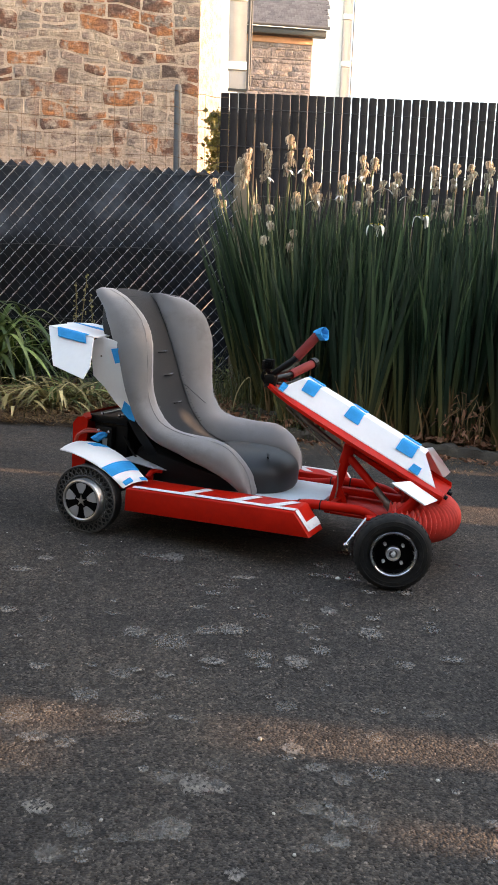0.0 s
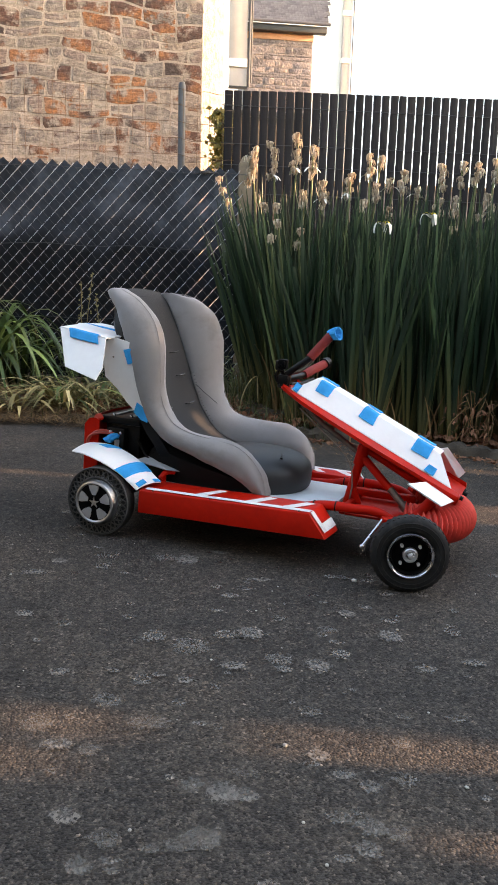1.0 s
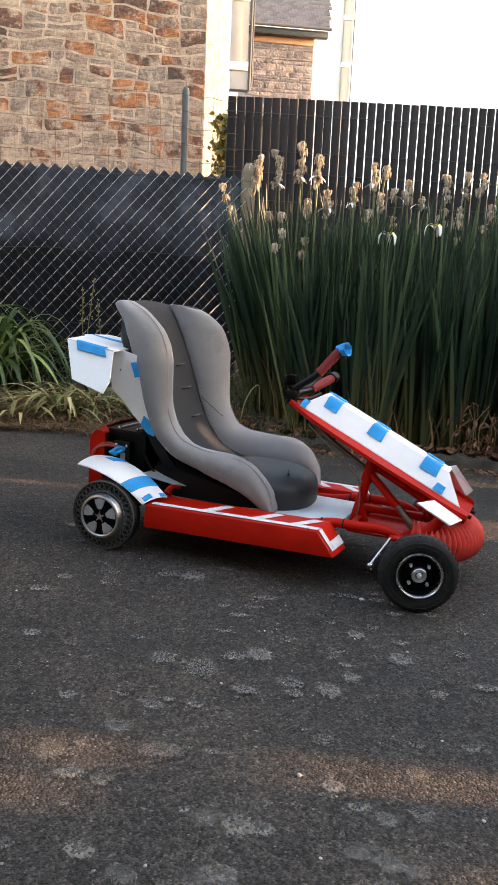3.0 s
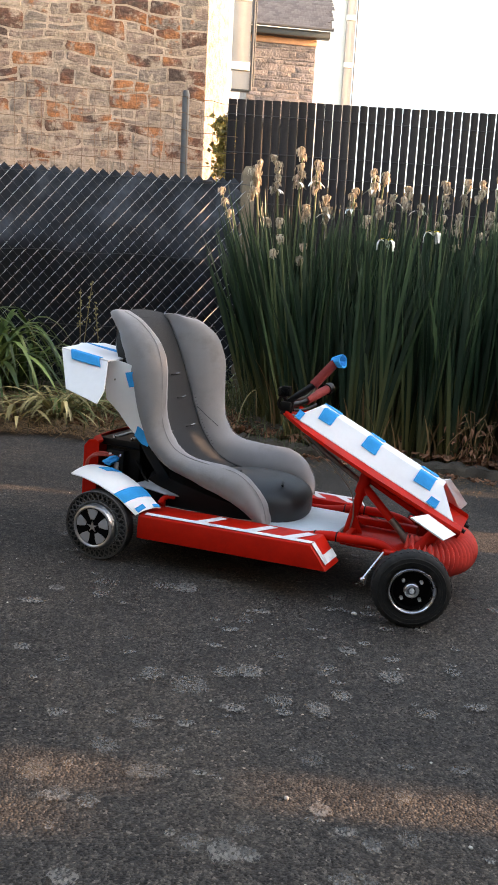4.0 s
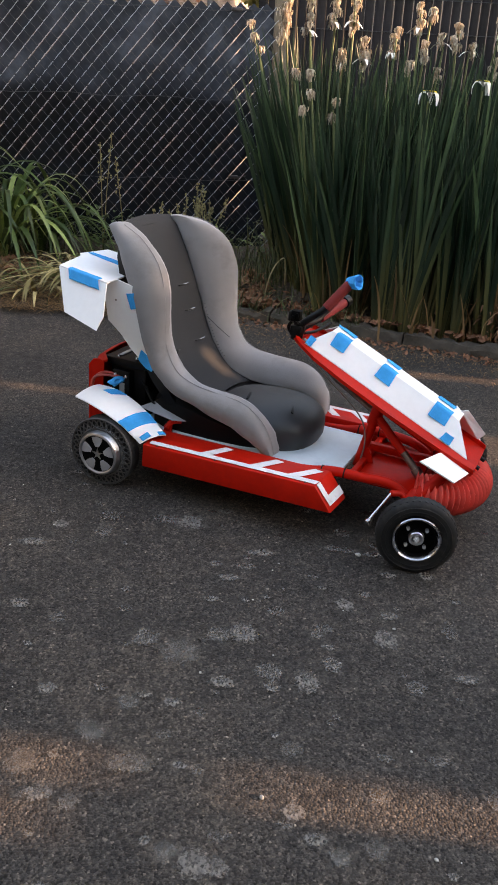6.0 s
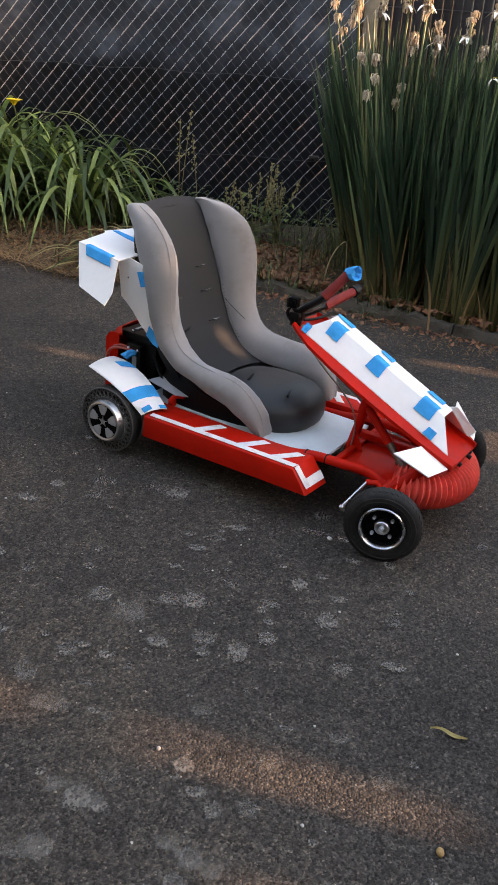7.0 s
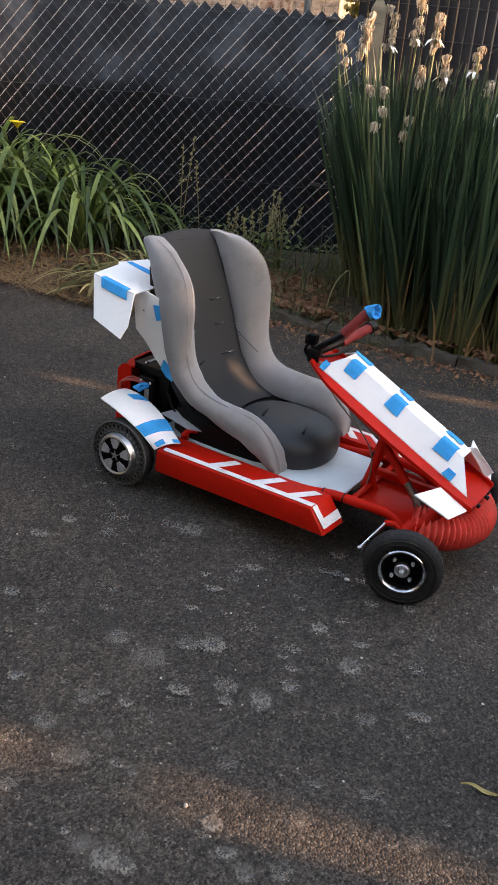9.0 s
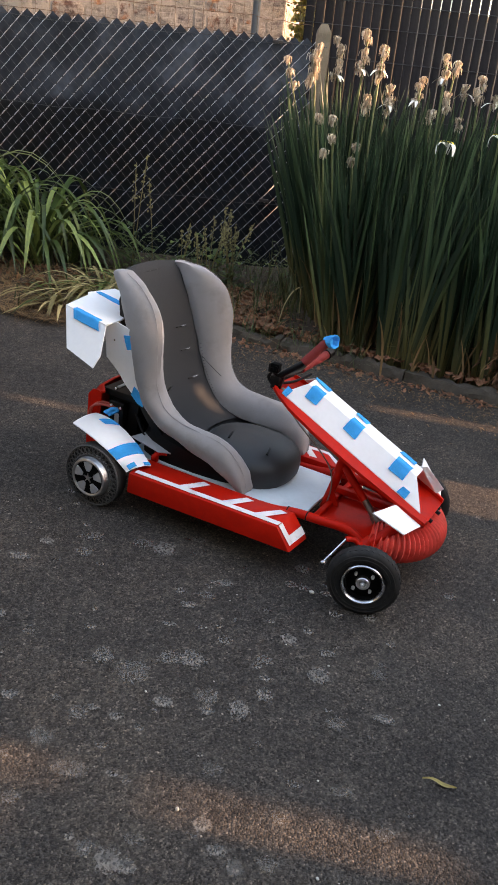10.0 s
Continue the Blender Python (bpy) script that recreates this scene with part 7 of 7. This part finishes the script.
verts, faces = [], []
for _ in range(2800):
    t = rv.random()
    if rv.random() < 0.45:
        p = ka.lerp(kb, t * 0.75) + kn * abs(rv.gauss(0.14, 0.12))
        x, y = p.x, p.y
    else:
        x, y = (rv.uniform(-2.4, 0.4), rv.uniform(4.75, 5.3)) if rv.random() < 0.35 else (rv.uniform(-0.5, 0.6), rv.uniform(4.5, 5.3))
    if in_bed(x, y) < -0.02:
        continue
    e = Euler((rv.gauss(0, 0.5), rv.gauss(0, 0.5), rv.uniform(0, 6.3))).to_matrix()
    s = rv.uniform(0.012, 0.042)
    c = Vector((x, y, max(0.065 if in_bed(x, y) < 0.08 else 0, bed_height(x, y)) + 0.01))
    i = len(verts)
    verts += [c + e @ (Vector(q) * s) for q in ((-1, 0, 0), (-0.35, -0.55, 0.12), (0.5, -0.4, 0.05), (1, 0, 0.2), (0.4, 0.5, 0.0), (-0.4, 0.5, 0.15), (0, 0, -0.08))]
    faces += [(i, i + 1, i + 6), (i + 1, i + 2, i + 6), (i + 2, i + 3, i + 6), (i + 3, i + 4, i + 6), (i + 4, i + 5, i + 6), (i + 5, i, i + 6)]
for _ in range(700):
    p = ka.lerp(kb, rv.random() * 0.8) - kn * abs(rv.gauss(0, 0.06))
    e = Euler((rv.gauss(0, 0.4), rv.gauss(0, 0.4), rv.uniform(0, 6.3))).to_matrix()
    s = rv.uniform(0.006, 0.02)
    c = Vector((p.x, p.y, 0.006))
    i = len(verts)
    verts += [c + e @ (Vector(q) * s) for q in ((-1, 0, 0), (-0.35, -0.55, 0.12), (0.5, -0.4, 0.05), (1, 0, 0.2), (0.4, 0.5, 0.0), (-0.4, 0.5, 0.15), (0, 0, -0.08))]
    faces += [(i, i + 1, i + 6), (i + 1, i + 2, i + 6), (i + 2, i + 3, i + 6), (i + 3, i + 4, i + 6), (i + 4, i + 5, i + 6), (i + 5, i, i + 6)]
dead = raw_mesh("fallen_leaves", verts, faces, DEAD_LEAF)
tagged(dead, "crumpled brown fallen leaves along the kerb", "dead leaves", kind="stuff")

# ---- the drive's spots and small finds ----
SPOTS = [(0.08, 1.51, 0.042), (0.11, 2.11, 0.038), (-0.02, 1.16, 0.033), (0.58, 1.56, 0.032), (0.23, 1.57, 0.032), (0.36, 1.41, 0.032), (0.00, 1.55, 0.031), (-0.13, 2.14, 0.031), (0.04, 2.13, 0.031), 
         (-0.22, 1.17, 0.031), (0.10, 0.94, 0.030), (-0.10, 1.25, 0.029), (0.17, 1.57, 0.028), (0.28, 1.44, 0.028), (0.06, 0.83, 0.028), (-0.34, 1.98, 0.028), (-0.15, 2.04, 0.026), (0.50, 1.71, 0.025), 
         (0.43, 1.47, 0.025), (0.33, 0.84, 0.025), (0.61, 1.39, 0.025), (0.17, 1.40, 0.023), (1.04, 2.01, 0.022), (-0.18, 1.09, 0.022), (0.37, 0.83, 0.022), (0.43, 1.61, 0.021), (0.05, 0.97, 0.021), 
         (-0.21, 1.38, 0.021), (0.31, 0.79, 0.021), (0.36, 0.95, 0.020), (0.28, 0.87, 0.020), (0.14, 0.93, 0.020)]
rp = random.Random(41)
extra = []
while len(extra) < 170:
    x, y, r = rp.uniform(-1.0, 1.4), rp.uniform(0.3, 2.6), rp.choice((rp.uniform(0.007, 0.013), rp.uniform(0.012, 0.024)))
    if rp.random() < math.exp(-((x - 0.25) / 0.55) ** 2) and all((x - a) ** 2 + (y - b) ** 2 > (0.8 * (r + c)) ** 2 for a, b, c in SPOTS + extra):
        extra.append((x, y, r))
for x, y, r in SPOTS + extra:
    n = 22
    ph = [rp.uniform(0, 6.3) for _ in range(3)]
    verts = [(0, 0, 0)]
    for k in range(n):
        a = 2 * math.pi * k / n
        q = r * 1.5 * (1 + 0.20 * math.sin(2 * a + ph[0]) + 0.16 * math.sin(3 * a + ph[1]) + 0.12 * math.sin(5 * a + ph[2]) + rp.uniform(-0.08, 0.08))
        verts.append((q * math.cos(a), q * 0.9 * math.sin(a), 0))
    ob = raw_mesh("lichen_spot", verts, [(0, 1 + k, 1 + (k + 1) % n) for k in range(n)], LICHEN)
    ob.location = (x, y, 0.0010 + 0.00025 * (len(bpy.data.meshes) % 17))
    tagged(ob, "pale grey crusty lichen spot on the asphalt", "lichen", "lichen spots on the drive")


def pebble(name, x, y, r, material, label, category, squash=0.7):
    bm = bmesh.new()
    bmesh.ops.create_icosphere(bm, subdivisions=2, radius=r)
    for v in bm.verts:
        v.co *= 1 + 0.16 * noise.noise(v.co * (0.9 / r) + Vector((x * 9, y * 9, 0)))
        v.co.x *= 1.25
        v.co.z *= squash
    ob = link_mesh(name, bm, material)
    ob.location, ob.rotation_euler = (x, y, r * squash * 0.8), (0, 0, x * 37 + y * 11)
    return tagged(ob, label, category, "pebbles on the drive" if name == "pebble" else "")


for x, y, r in ((0.232, 1.082, 0.0045), (0.53, 0.944, 0.0036), (0.61, 1.61, 0.0036), (0.585, 1.954, 0.0075), (0.123, 1.436, 0.003), (0.24, 0.76, 0.003), (-0.05, 0.85, 0.003), (0.9, 1.5, 0.003), (0.55, 1.2, 0.0025), (0.35, 1.9, 0.0025)):
    pebble("pebble", x, y, r, PEBBLE, "small pale pebble lying on the asphalt", "pebble")
for _ in range(60):
    pebble("pebble", rp.uniform(-1.0, 1.5), rp.uniform(0.3, 3.6), rp.uniform(0.0012, 0.0026), PEBBLE, "small pale pebble lying on the asphalt", "pebble")
pebble("nut", 0.786, 0.924, 0.008, NUT, "small tan nut lying on the asphalt", "nut", 0.85)
leafy = thing("yellow_leaf", pose(0.845, 1.222, 0.003, 0, 0, -14), "narrow yellow-brown fallen leaf on the asphalt", "leaf")
bm = bmesh.new()
rings = []
for k in range(11):
    t = k / 10
    w = 0.0058 * math.sin(math.pi * min(1, 0.06 + 0.93 * t ** 1.5)) ** 0.8
    c = Vector((-0.045 + 0.08 * t, 0.003 * math.sin(4 * t), 0.003 + 0.004 * math.sin(7 * t)))
    rings.append([c + Vector((0, -w, 0.003)), c + Vector((0, 0, 0.0)), c + Vector((0, w, 0.004)), c + Vector((0, 0, 0.0008))])
loft(bm, rings)
part("blade", bm, YELLOW_LEAF, leafy)
